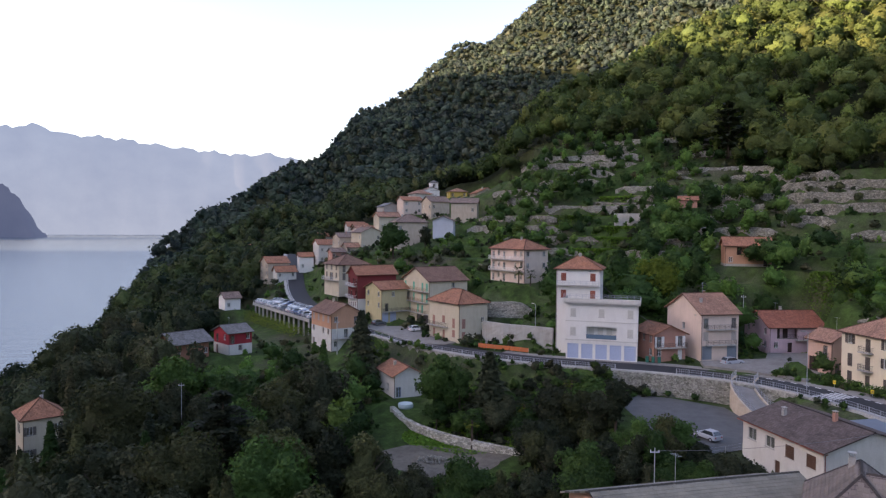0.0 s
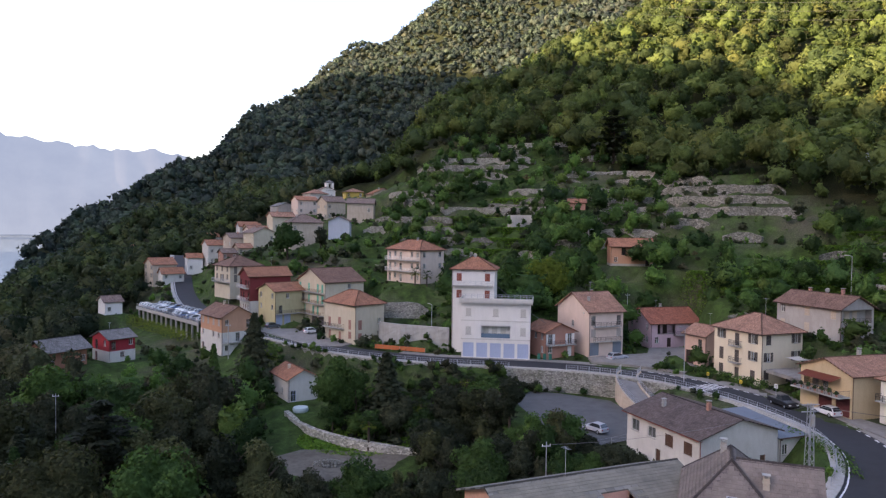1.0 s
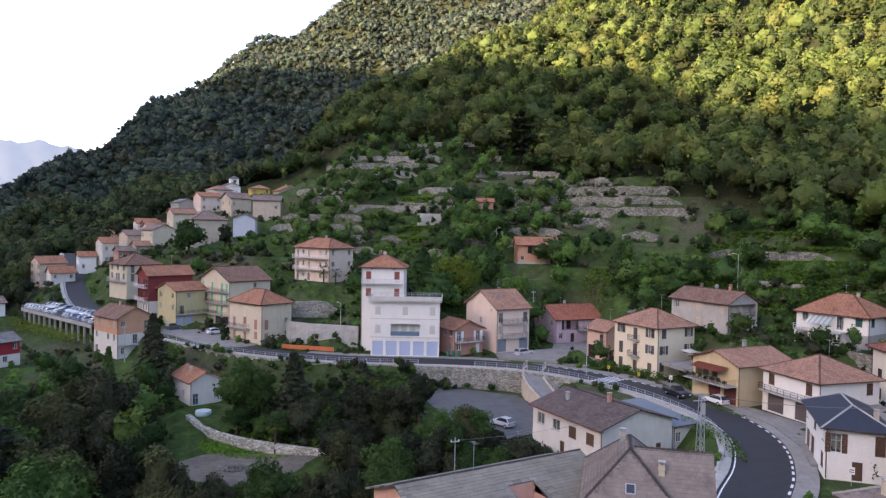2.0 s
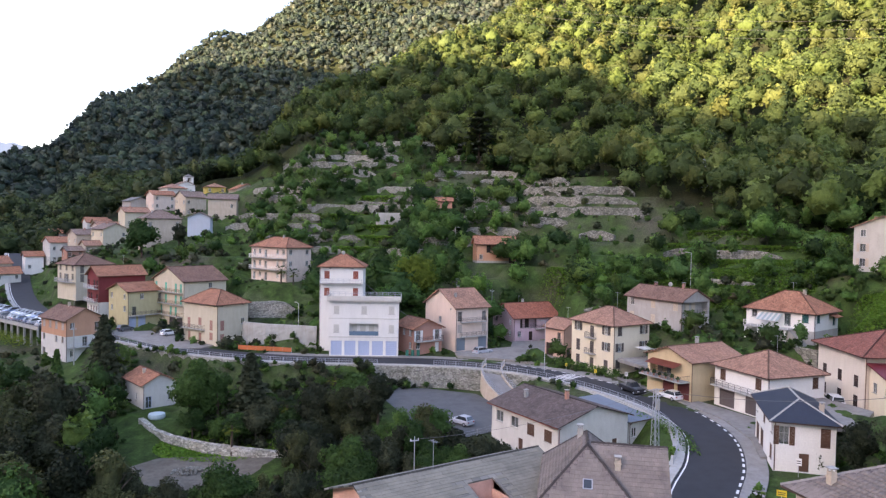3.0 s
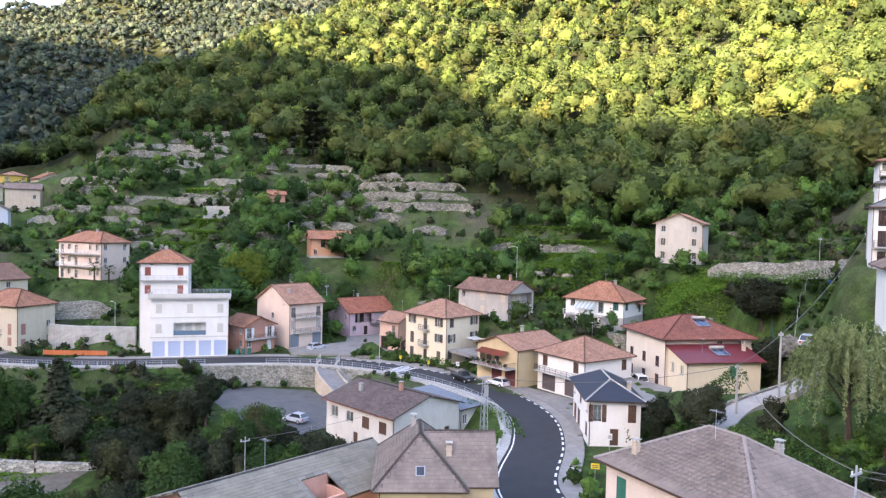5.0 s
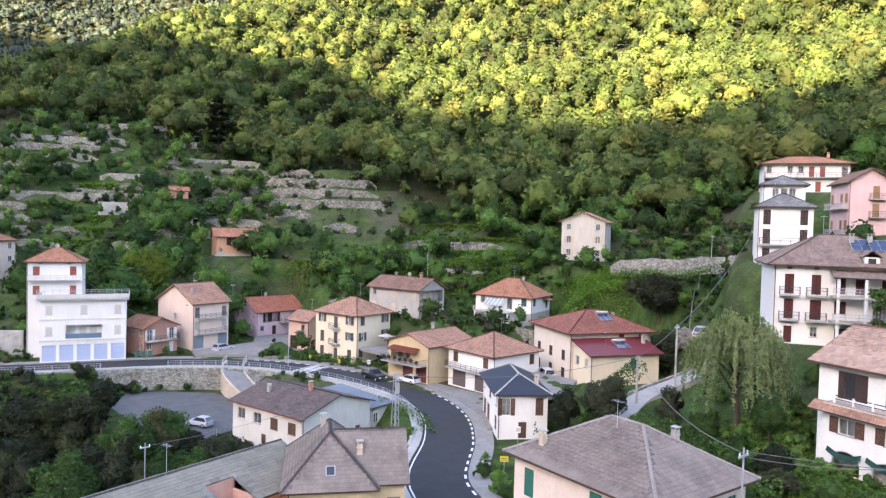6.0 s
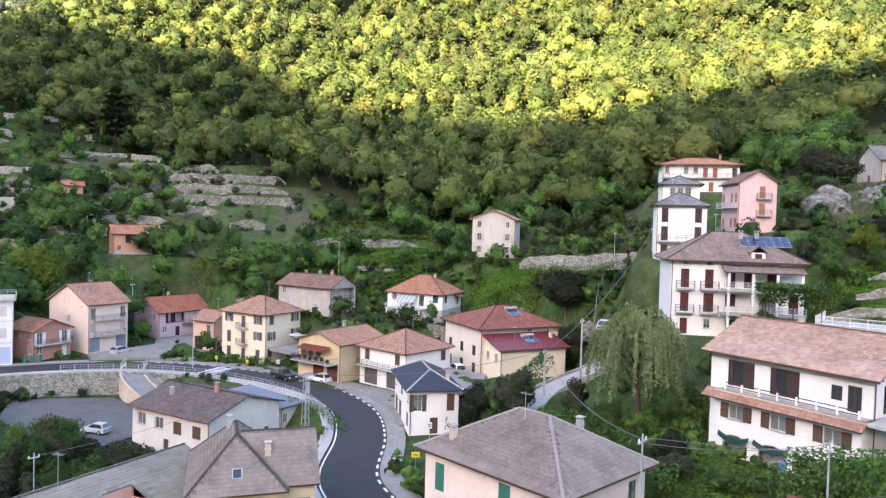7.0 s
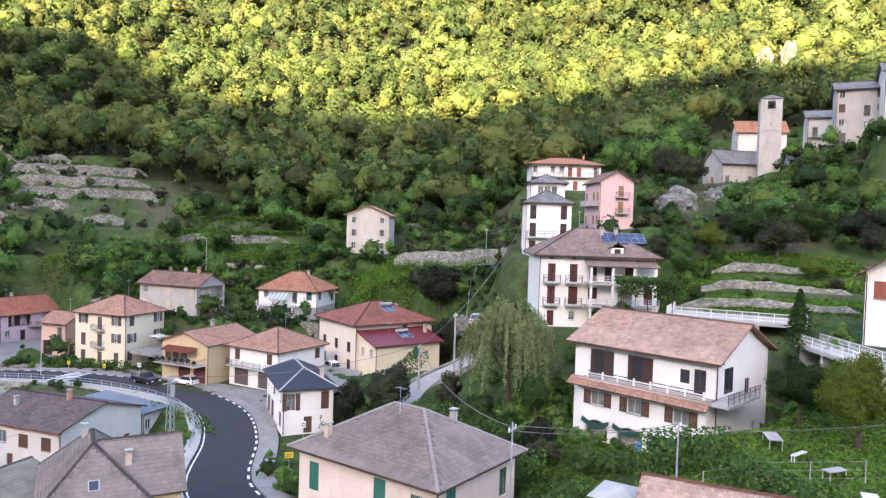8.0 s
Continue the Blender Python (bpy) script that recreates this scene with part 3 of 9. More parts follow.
# near the camera, on the meadow side
plan(63.0, 11.3, 6.7, -13, 11.6, 14.4, 9.1, "gy", 2.6, "white house with brown tiled roof, long balcony and arches", WHITEW, PINK_TILES, s=("...F..", "o.F.o."), w=(), ov=0.7, split=True, shut=DARK_WOOD, chimneys=((6.6, 9.5, 1.1), (9.2, 2.0, 1.3)))
plan(76.0, 0.9, 16.8, -95, 10.0, 9.0, 6.9, "gy", 3.4, "white house with dark eaves and a brick red shutter", WHITEW, BROWN_TILES, s=("c...", ".p.."), shut=BRICK_RED, ov=0.9)
plan(34.8, 9.3, 9.2, -82, 8.6, 6.0, 3.2, "gx", 1.0, "low outbuilding with a terracotta tiled roof", SALMON, TERRACOTTA)

# the old village, stepping up the slope
VILLAGE = random.Random(11)
OLD = dict(shut=GREY_WOOD, group="old village houses")
plan(-9.0, 326.0, 37.5, 14, 7.5, 11.0, 6.0, "gy", 1.8, "small white church among village roofs", WHITEW, OLD_TILES, s=(".o.",), kind="chapel")
plan(3.0, 316.0, 36.5, 10, 8.0, 8.0, 6.2, "hip", 1.6, "yellow and white village house below the forest", plaster("yellow", (0.58, 0.42, 0.10)), PINK_TILES, s=("o.o", "o.o"), w=("o.", "o."), **OLD)
plan(14.5, 303.0, 33.0, 16, 10.0, 9.5, 8.4, "gy", 2.4, "tall beige house with a gabled red roof", BEIGE, TERRACOTTA, s=("o.o", "o.o", "..."), w=("o.o", "o.o"), chimneys=((4, 4, 1.0),), **OLD)
plan(23.5, 302.0, 35.5, 12, 11.0, 8.0, 5.4, "gx", 2.0, "plain cream house with a dark red roof", CREAM, roof_tiles("deep_red_tiles", (0.26, 0.07, 0.05)), s=("o.o", "o.p"), chimneys=((8, 4, 1.2),), **OLD)
plan(33.0, 292.0, 37.0, 8, 12.0, 6.5, 3.4, "shed", 1.0, "long low shed with a brown tiled roof", GREYW, BROWN_TILES, s=("p.o..",), **OLD)
plan(-5.0, 287.0, 29.5, 26, 8.5, 9.0, 7.6, "gx", 2.2, "large beige village house with a weathered roof", BEIGE, OLD_TILES, s=("o..", "o.o"), w=("o.o", "o.o"), chimneys=((4, 4, 1.0),), **OLD)
plan(-17.5, 306.0, 32.0, 22, 9.0, 9.0, 6.2, "gx", 1.8, "pink village house with a terracotta roof", LIGHTPINK, TERRACOTTA, s=("o.o", "o.o"), w=("o.o",), chimneys=((4, 4, 1.0),), **OLD)
plan(-12.5, 318.0, 36.0, 30, 8.5, 8.0, 5.8, "hip", 1.8, "old house with a tan tiled roof", OFFWHITE, PINK_TILES, s=("o.o",), w=("o.o",), **OLD)
plan(-26.5, 313.0, 30.0, 28, 8.0, 8.5, 5.6, "gy", 1.6, "old grey house with a stone roof", GREYW, STONE_TILES, s=("o.",), w=("o.o",), **OLD)
plan(-27.0, 294.0, 25.0, 24, 9.5, 7.5, 5.8, "gx", 1.8, "long tan-roofed house crowded among neighbours", CREAM, PINK_TILES, s=("o.o",), w=("o.",), chimneys=((3, 3, 1.0),), **OLD)
plan(-42.5, 312.0, 20.5, 20, 8.0, 8.0, 6.0, "gx", 2.0, "pale village house with an orange roof", OFFWHITE, TERRACOTTA, s=("o.o",), w=("o.o",), **OLD)
plan(-32.5, 276.0, 16.8, 30, 9.0, 10.0, 7.4, "gy", 2.0, "cream gabled house with brown shutters", CREAM, OLD_TILES, s=("..o", "o.o"), w=("o.o", "o.o"), chimneys=((4, 6, 1.0),), **OLD)
plan(-42.0, 283.0, 14.0, 26, 8.5, 10.0, 8.0, "gx", 1.8, "grey-roofed beige house above the road", BEIGE, OLD_TILES, s=("o.", "o."), w=("o.o", "o.o"), chimneys=((4, 4, 1.0),), **OLD)
plan(-36.0, 294.0, 18.0, 24, 8.0, 9.0, 7.0, "gx", 1.8, "tan house with a faded roof", LIGHTPINK, PINK_TILES, s=("o.o",), w=("o.o",), **OLD)
plan(-52.0, 291.0, 11.0, 24, 9.0, 10.0, 7.8, "gx", 2.0, "row house with a long terracotta roof", OFFWHITE, TERRACOTTA, s=("o.o", "o.o"), w=("o.o", "o.o"), chimneys=((4, 4, 1.0),), **OLD)
plan(-60.5, 293.0, 8.0, 20, 6.0, 6.5, 5.6, "gx", 1.6, "little white house with a red roof by the upper road", WHITEW, TERRACOTTA, s=("o.",), **OLD)
plan(-60.0, 338.0, 16.0, 20, 6.0, 6.0, 5.5, "gx", 1.8, "small white house with a red roof beside the woods", WHITEW, TERRACOTTA, s=("o.o",), **OLD)
plan(-16.4, 246.0, 17.2, 18, 11.4, 9.5, 11.2, "hip", 2.6, "pink and cream house with a grey hipped roof above a wall", BEIGE, OLD_TILES, s=("o..o", "...o", "...."), w=("C.o", "C.o", "o.o", "..."), chimneys=((3, 4, 1.0),))
plan(-3.6, 244.0, 22.5, -8, 7.2, 6.0, 6.4, "gy", 1.6, "plain pale blue-grey gabled house", plaster("blue_grey", (0.48, 0.52, 0.58), 0.2), OLD_TILES, w=("..o",))
plan(3.0, 268.0, 27.5, -6, 10.0, 12.0, 8.4, "gx", 2.0, "beige house with a grey roof in the old village", BEIGE, OLD_TILES, s=("..o", "..."), w=("o.o", "o.o"))

plan(-42.8, 268.8, 10.6, 24, 5.0, 6.5, 6.0, "gx", 1.3, "small brick pink house crowded below the old village", SALMON, OLD_TILES, s=("o.o", "p.."), w=("o.", "o."), **OLD)
plan(-37.6, 272.5, 12.2, 24, 5.2, 7.0, 6.2, "gx", 1.5, "narrow beige house with a worn tan roof", BEIGE, PINK_TILES, s=("o.o", "o.p"), w=("o.o", "o.o"), **OLD)
plan(-38.4, 303.7, 20.6, 20, 6.0, 7.0, 5.6, "gx", 1.6, "little orange-roofed house wedged between neighbours", CREAM, TERRACOTTA, s=("o.o", "o.."), w=("o.",), **OLD)

# ---- the lie of the land ----
ROAD = [(-8, 16, 0), (13, 21, 0), (31, 31.5, 0), (41.5, 45, 0), (47, 55.5, 0), (56.7, 64.9, 0), (63.6, 74, 0), (67.2, 84, 0), (67.6, 95, 0), (65.5, 106, 0), (60.8, 117, 0), (53, 126, 0), (43, 132, 0), (32, 136, 0),
        (20, 140.5, 0), (9, 147, 0), (-1, 156, 0), (-11, 169, 0), (-21, 184, 0), (-31.5, 202, 0), (-41.5, 224, 0), (-50.0, 247, 0.5), (-57, 270, 3), (-64, 300, 8.0), (-71, 330, 13)]


def smooth_path(pts, steps=5):
    out = []
    for i in range(len(pts) - 1):
        p0, p1, p2, p3 = (Vector(pts[max(0, min(len(pts) - 1, i + k))]) for k in (-1, 0, 1, 2))
        for s in range(steps):
            t = s / steps
            out.append(0.5 * ((2 * p1) + (p2 - p0) * t + (2 * p0 - 5 * p1 + 4 * p2 - p3) * t * t + (3 * p1 - p0 - 3 * p2 + p3) * t ** 3))
    return out + [Vector(pts[-1])]


ROAD_LINE = smooth_path(ROAD)
STATIONS = []


def station(heading, *profile):
    """How the land rises along one heading: pairs of distance and height."""
    STATIONS.append((heading, [p[0] for p in profile], [p[1] for p in profile]))


station(-180, (0, -8), (200, -20), (400, 0), (1500, 250), (5000, 250))
station(-150, (0, -8), (200, -30), (350, -52), (5000, -52))
station(-65, (0, -8), (100, -22), (280, -52), (5000, -52))
station(-48, (0, -8), (100, -20), (280, -52), (5000, -52))
station(-40, (0, -8), (90, -18), (280, -50), (2000, -52), (5000, -52))
station(-32, (0, -8), (80, -15), (150, -20), (250, -30), (330, -50), (2000, -52), (5000, -52))
station(-27, (0, -8), (80, -15), (150, -15), (200, -13), (300, -25), (360, -38), (400, -52), (5000, -52))
station(-24.5, (0, -8), (80, -15), (150, -13), (200, -10), (300, -18), (440, -20), (520, -52), (5000, -52))
station(-22, (0, -8), (80, -14), (145, -12), (190, -8), (280, -13), (400, -11), (550, -14), (720, -8), (800, -52), (5000, -52))
station(-18, (0, -8), (80, -14), (140, -11), (185, -7), (260, -8), (350, -5), (440, 5), (600, 12), (850, 34), (960, 10), (1200, -52), (5000, -52))
station(-12, (0, -8), (80, -14), (140, -10), (180, -7), (215, -4), (245, 1), (300, 9), (400, 10), (500, 18), (650, 40), (900, 101), (1060, 70), (1500, -52), (5000, -52))
station(-6, (0, -8), (80, -14), (130, -9), (162, -3), (178, 0), (200, 3), (240, 17), (290, 22), (330, 31), (420, 36), (560, 50), (800, 115), (1150, 211), (1300, 190), (1800, 0), (5000, 0))
station(2, (0, -8), (80, -14), (125, -10), (148, -2), (165, 0), (185, 9), (230, 22), (290, 38), (340, 50), (400, 50), (520, 46), (600, 66), (900, 160), (1300, 352), (1450, 340), (2200, 200), (5000, 200))
station(10, (0, -8), (80, -14), (112, -10), (133, -3), (145, 1), (157, 5), (192, 12), (240, 33), (280, 55), (330, 74), (400, 97), (480, 100), (560, 103), (700, 146), (900, 208), (1300, 450), (1500, 520), (5000, 520))
station(20, (0, -7), (60, -9), (100, -6), (125, -4), (140, 0), (160, 5), (194, 17), (230, 34), (270, 55), (400, 122), (460, 143), (560, 160), (700, 205), (1000, 330), (1400, 560), (5000, 560))
station(32, (0, -6), (60, -5), (90, -4), (112, -2), (122, 0), (135, 3), (160, 11), (200, 26), (228, 44), (260, 54), (400, 133), (700, 320), (900, 420), (5000, 420))
station(45, (0, -3), (45, -3), (65, -2), (80, 0), (98, 0), (112, 2), (135, 8), (155, 15), (175, 22), (220, 38), (260, 54), (400, 140), (700, 330), (5000, 430))
station(58, (0, 1), (40, 2), (70, 2), (90, 4), (115, 9), (140, 17), (165, 24), (210, 38), (260, 60), (400, 145), (700, 340), (5000, 430))
station(70, (0, 4), (40, 4), (64, 6.5), (95, 14), (113, 22), (135, 28), (170, 36), (200, 44), (260, 66), (400, 148), (700, 345), (5000, 430))
station(82, (0, 6), (35, 9), (55, 11.0), (80, 15.0), (93, 16.6), (95.5, 18.3), (100, 18.8), (102, 20.3), (106, 20.9), (108, 22.6), (120, 26.5), (140, 34), (165, 41), (195, 46), (260, 70), (400, 155), (700, 350), (5000, 430))
station(100, (0, 6), (35, 10), (55, 13), (80, 15.8), (93, 16.8), (95.5, 18.4), (101, 19.0), (103, 20.6), (107, 21.5), (109, 23.4), (120, 28), (140, 38), (195, 52), (260, 80), (400, 160), (700, 350), (5000, 430))
station(140, (0, 2), (100, 10), (300, 60), (700, 200), (5000, 430))
station(180, (0, -8), (200, -20), (400, 0), (1500, 250), (5000, 250))
HEADINGS = np.array([s[0] for s in STATIONS], float)


def land(x, y):
    """Height of the ground, before the terraces for houses and road are cut."""
    x, y = np.asarray(x, float), np.asarray(y, float)
    r, a = np.hypot(x, y), np.degrees(np.arctan2(x, y))
    i = np.clip(np.searchsorted(HEADINGS, a, side="right") - 1, 0, len(HEADINGS) - 2)
    t = (a - HEADINGS[i]) / (HEADINGS[i + 1] - HEADINGS[i])
    t = t * t * (3 - 2 * t)
    prof = np.array([np.interp(r, s[1], s[2]) for s in STATIONS])
    k = np.arange(r.size).reshape(r.shape)
    flat = prof.reshape(len(STATIONS), -1)
    z = (flat[i.ravel(), k.ravel()] * (1 - t.ravel()) + flat[(i + 1).ravel(), k.ravel()] * t.ravel()).reshape(r.shape)
    amp = (np.clip((r - 180) / 500, 0, 1) * 16 + 0.35) * np.clip((z + 50) / 25, 0, 1)
    z = z + amp * (np.sin(x * 0.021 + 1.3 * np.sin(y * 0.013)) * np.cos(y * 0.017 + 0.8) * 0.6 + np.sin(x * 0.061 + y * 0.043) * 0.25 + np.sin(x * 0.13 - y * 0.17) * 0.12)
    return z


def ease(t):
    t = np.clip(t, 0, 1)
    return t * t * (3 - 2 * t)


def ground(x, y):
    """Height of the ground as built: terraces, house platforms and the road bed."""
    x, y = np.atleast_1d(np.asarray(x, float)), np.atleast_1d(np.asarray(y, float))
    z = land(x, y)
    r, a = np.hypot(x, y), np.degrees(np.arctan2(x, y))
    # dry-stone terraces on the open slope
    on = ease((r - 165) / 15) * ease((300 - r) / 20) * ease((a + 3) / 4) * ease((66 - a) / 6)
    on = np.maximum(on, ease((r - 120) / 8) * ease((175 - r) / 15) * ease((a - 73) / 3))
    step = 3.4
    f = z / step - np.floor(z / step)
    z = z + on * ((np.floor(z / step) + ease((f - 0.72) / 0.28)) * step - z)
    for h in HOUSES:
        c, s = math.cos(radians(h["turn"])), math.sin(radians(h["turn"]))
        dx, dy = x - h["x"], y - h["y"]
        u, v = dx * c + dy * s, -dx * s + dy * c
        d = np.hypot(np.maximum(np.maximum(-u, u - h["lx"]), 0), np.maximum(np.maximum(-v, v - h["ly"]), 0))
        w = ease((6.5 - d) / 5.0)
        z = z * (1 - w) + (h["z"] - 0.05) * w
    best, bz = np.full(x.shape, 1e9), np.zeros(x.shape)
    near = (r < 380)
    for p, q in zip(ROAD_LINE[:-1], ROAD_LINE[1:]):
        ex, ey = q.x - p.x, q.y - p.y
        t = np.clip(((x - p.x) * ex + (y - p.y) * ey) / (ex * ex + ey * ey), 0, 1)
        d = np.hypot(x - p.x - t * ex, y - p.y - t * ey)
        m = d < best
        best, bz = np.where(m, d, best), np.where(m, p.z + t * (q.z - p.z), bz)
    w = ease((9.0 - best) / 4.0) * near
    z = z * (1 - w) + (bz - 0.12) * w
    # level ground: the forecourts, the car park below the ramp, the house yards
    for cx, cy, rx, ry, cz in ((66, 140, 12, 11, 0.25), (58, 134, 8, 7, 0.15), (40, 113.5, 14, 17, -4.0), (92, 60, 9, 6, 2.2), (-8, 178, 9, 9, 0.15), (74, 98, 5, 16, 0.15), (-6, 133, 5, 5, -8.2)):
        w = ease((1.25 - np.hypot((x - cx) / rx, (y - cy) / ry)) / 0.3)
        z = z * (1 - w) + cz * w
    return z


def sheet():
    """One ground sheet, finer where the village stands."""
    az = np.concatenate([np.arange(-180, -36, 4.0), np.arange(-36, 100, 0.55), np.arange(100, 180, 4.0)])
    rr = np.concatenate([[0.05, 8, 16, 25], np.arange(32, 300, 2.4), np.geomspace(300, 1500, 104), np.geomspace(1560, 4900, 14)])
    A, Rr = np.meshgrid(np.radians(az), rr, indexing="ij")
    X, Y = Rr * np.sin(A), Rr * np.cos(A)
    Z = ground(X.ravel(), Y.ravel())
    co = np.column_stack([X.ravel(), Y.ravel(), Z])
    na, nr = A.shape
    i = np.arange(na)[:, None]
    j = np.arange(nr - 1)[None, :]
    i2 = (i + 1) % na
    quads = np.stack([(i * nr + j), (i * nr + j + 1), (i2 * nr + j + 1), (i2 * nr + j)], -1).reshape(-1, 4)
    return co, quads


def mesh_from(name, co, quads, mat, tone=None, smooth=False):
    me = bpy.data.meshes.new(name)
    n = len(quads)
    k = quads.shape[1]
    me.vertices.add(len(co))
    me.vertices.foreach_set("co", np.asarray(co, np.float32).ravel())
    me.loops.add(n * k)
    me.loops.foreach_set("vertex_index", np.asarray(quads, np.int32).ravel())
    me.polygons.add(n)
    me.polygons.foreach_set("loop_start", np.arange(0, n * k, k, dtype=np.int32))
    if smooth:
        me.polygons.foreach_set("use_smooth", np.ones(n, bool))
    me.materials.append(mat)
    if tone is not None:
        at = me.attributes.new("tone", "FLOAT", "POINT")
        at.data.foreach_set("value", np.asarray(tone, np.float32))
    me.update(calc_edges=True)
    return me


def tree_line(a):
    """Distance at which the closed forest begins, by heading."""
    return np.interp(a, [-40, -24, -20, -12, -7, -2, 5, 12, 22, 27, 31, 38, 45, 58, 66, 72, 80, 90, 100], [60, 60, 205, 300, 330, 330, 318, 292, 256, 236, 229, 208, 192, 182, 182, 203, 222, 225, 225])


co, quads = sheet()
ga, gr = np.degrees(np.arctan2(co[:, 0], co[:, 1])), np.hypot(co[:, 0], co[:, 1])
# tone darkens the floor past the tree line: litter plus painted tree shade
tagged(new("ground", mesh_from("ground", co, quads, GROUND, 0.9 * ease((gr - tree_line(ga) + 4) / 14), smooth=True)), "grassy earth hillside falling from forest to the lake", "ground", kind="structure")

bm = bmesh.new()
bmesh.ops.create_grid(bm, x_segments=40, y_segments=40, size=4900)
whole("lake", bm, lake_mat(), pose(0, 0, LAKE), "calm pale lake water", "water", kind="structure")


def far_range(name, label, r, a0, a1, base, peaks, mat, seed, depth=250):
    """A mountain range across the lake: a ridge with spurs and gullies."""
    rnd = random.Random(seed)
    ph = [rnd.uniform(0, 6.28) for _ in range(6)]
    n, rows = 120, 12
    co, qs = [], []
    for j in range(rows):
        f = j / (rows - 1)
        for i in range(n):
            a = a0 + (a1 - a0) * i / (n - 1)
            top = float(np.interp(a, [p[0] for p in peaks], [p[1] for p in peaks]))
            top += 9 * math.sin(a * 3.1 + ph[0]) + 6 * math.sin(a * 7.7 + ph[1]) + 3 * math.sin(a * 17 + ph[2])
            z = base + (top - base) * (f ** 0.85)
            rr = r + depth * f + 40 * math.sin(a * 2.3 + ph[3]) * (1 - f)
            co.append((rr * math.sin(radians(a)), rr * math.cos(radians(a)), z))
    for j in range(rows - 1):
        for i in range(n - 1):
            k = j * n + i
            qs.append((k, k + 1, k + n + 1, k + n))
    tagged(new(name, mesh_from(name, np.array(co), np.array(qs), mat, smooth=True)), label, "mountain", kind="structure")


# both backdrops glow: the haze before them is painted into their emission
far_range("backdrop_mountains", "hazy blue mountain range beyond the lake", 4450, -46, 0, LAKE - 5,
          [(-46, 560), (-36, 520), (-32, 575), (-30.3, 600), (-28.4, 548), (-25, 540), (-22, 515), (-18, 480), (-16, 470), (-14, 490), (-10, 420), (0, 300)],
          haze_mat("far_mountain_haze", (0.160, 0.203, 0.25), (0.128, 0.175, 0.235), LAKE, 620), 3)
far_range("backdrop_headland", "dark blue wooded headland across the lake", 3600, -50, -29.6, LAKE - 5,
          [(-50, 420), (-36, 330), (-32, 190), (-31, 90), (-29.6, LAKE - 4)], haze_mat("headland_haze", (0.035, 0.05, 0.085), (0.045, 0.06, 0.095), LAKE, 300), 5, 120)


def shading_ridge():
    """The mountain on the other shore that keeps the village in its evening shade."""
    knots = ((-2600, 640), (-900, 600), (-390, 548), (-330, 549), (-300, 541), (-275, 537), (-256, 521), (-240, 503), (-228, 500), (-200, 507), (-185, 512), (-160, 504), (-141, 515), (-104, 522), (-60, 530), (-26, 530),
             (60, 540), (200, 590), (380, 642), (596, 668), (690, 690), (760, 668), (900, 655), (1350, 600), (1500, 250))
    ys = np.linspace(-2600, 1500, 150)
    top = np.interp(ys, [k[0] for k in knots], [k[1] for k in knots]) + 5 * np.sin(ys * 0.05) + 3 * np.sin(ys * 0.13)
    # north of the bay the shore swings back
    back = 300 * ease((ys - 560) / 300)
    prof = ((-720, -0.02), (-860, 0.28), (-1000, 0.6), (-1110, 0.84), (-1200, 1.0), (-1330, 0.93), (-1600, 0.6), (-2100, -0.02))
    co = [(px - w + 30 * math.sin(y * 0.02 + px) * (f < 1), y, LAKE - 4 + (t - LAKE + 4) * f) for y, t, w in zip(ys, top, back) for px, f in prof]
    k = len(prof)
    qs = [(i * k + j, i * k + j + 1, (i + 1) * k + j + 1, (i + 1) * k + j) for i in range(len(ys) - 1) for j in range(k - 1)]
    tagged(new("backdrop_ridge", mesh_from("backdrop_ridge", np.array(co), np.array(qs), rough_paint("dark_woods", (0.04, 0.055, 0.03), 0.5, 1.0), smooth=True)), "dark wooded mountain across the lake", "mountain", kind="structure")


shading_ridge()


# ---- road, pavements and walls ----
def offset_line(line, d):
    """The line shifted by d to its right."""
    out = []
    for i, p in enumerate(line):
        a, b = line[max(0, i - 1)], line[min(len(line) - 1, i + 1)]
        t = Vector((b.x - a.x, b.y - a.y, 0)).normalized()
        out.append(p + Vector((t.y, -t.x, 0)) * d)
    return out


def ribbon(bm, left, right, top, thick):
    """A slab between two lines, its top raised by top."""
    rows = []
    for a, b in zip(left, right):
        rows.append([bm.verts.new((q.x, q.y, q.z + dz)) for q, dz in ((a, top - thick), (a, top), (b, top), (b, top - thick))])
    for r0, r1 in zip(rows[:-1], rows[1:]):
        for k in range(3):
            bm.faces.new((r0[k], r1[k], r1[k + 1], r0[k + 1]))
    bm.faces.new(rows[0])
    bm.faces.new(rows[-1][::-1])


HALF = 3.4
bm = bmesh.new()
ribbon(bm, offset_line(ROAD_LINE, -HALF), offset_line(ROAD_LINE, HALF), 0.05, 0.6)
tagged(new("road", mesh_of(bm, "road", ASPHALT)), "freshly laid dark asphalt road with white edge lines", "road", kind="structure")
bm = bmesh.new()
ribbon(bm, offset_line(ROAD_LINE, -HALF + 0.30), offset_line(ROAD_LINE, -HALF + 0.46), 0.056, 0.01)
tagged(new("road_edge_line", mesh_of(bm, "road_edge_line", WHITE_LINE)), "white painted edge line", "road marking", kind="structure")
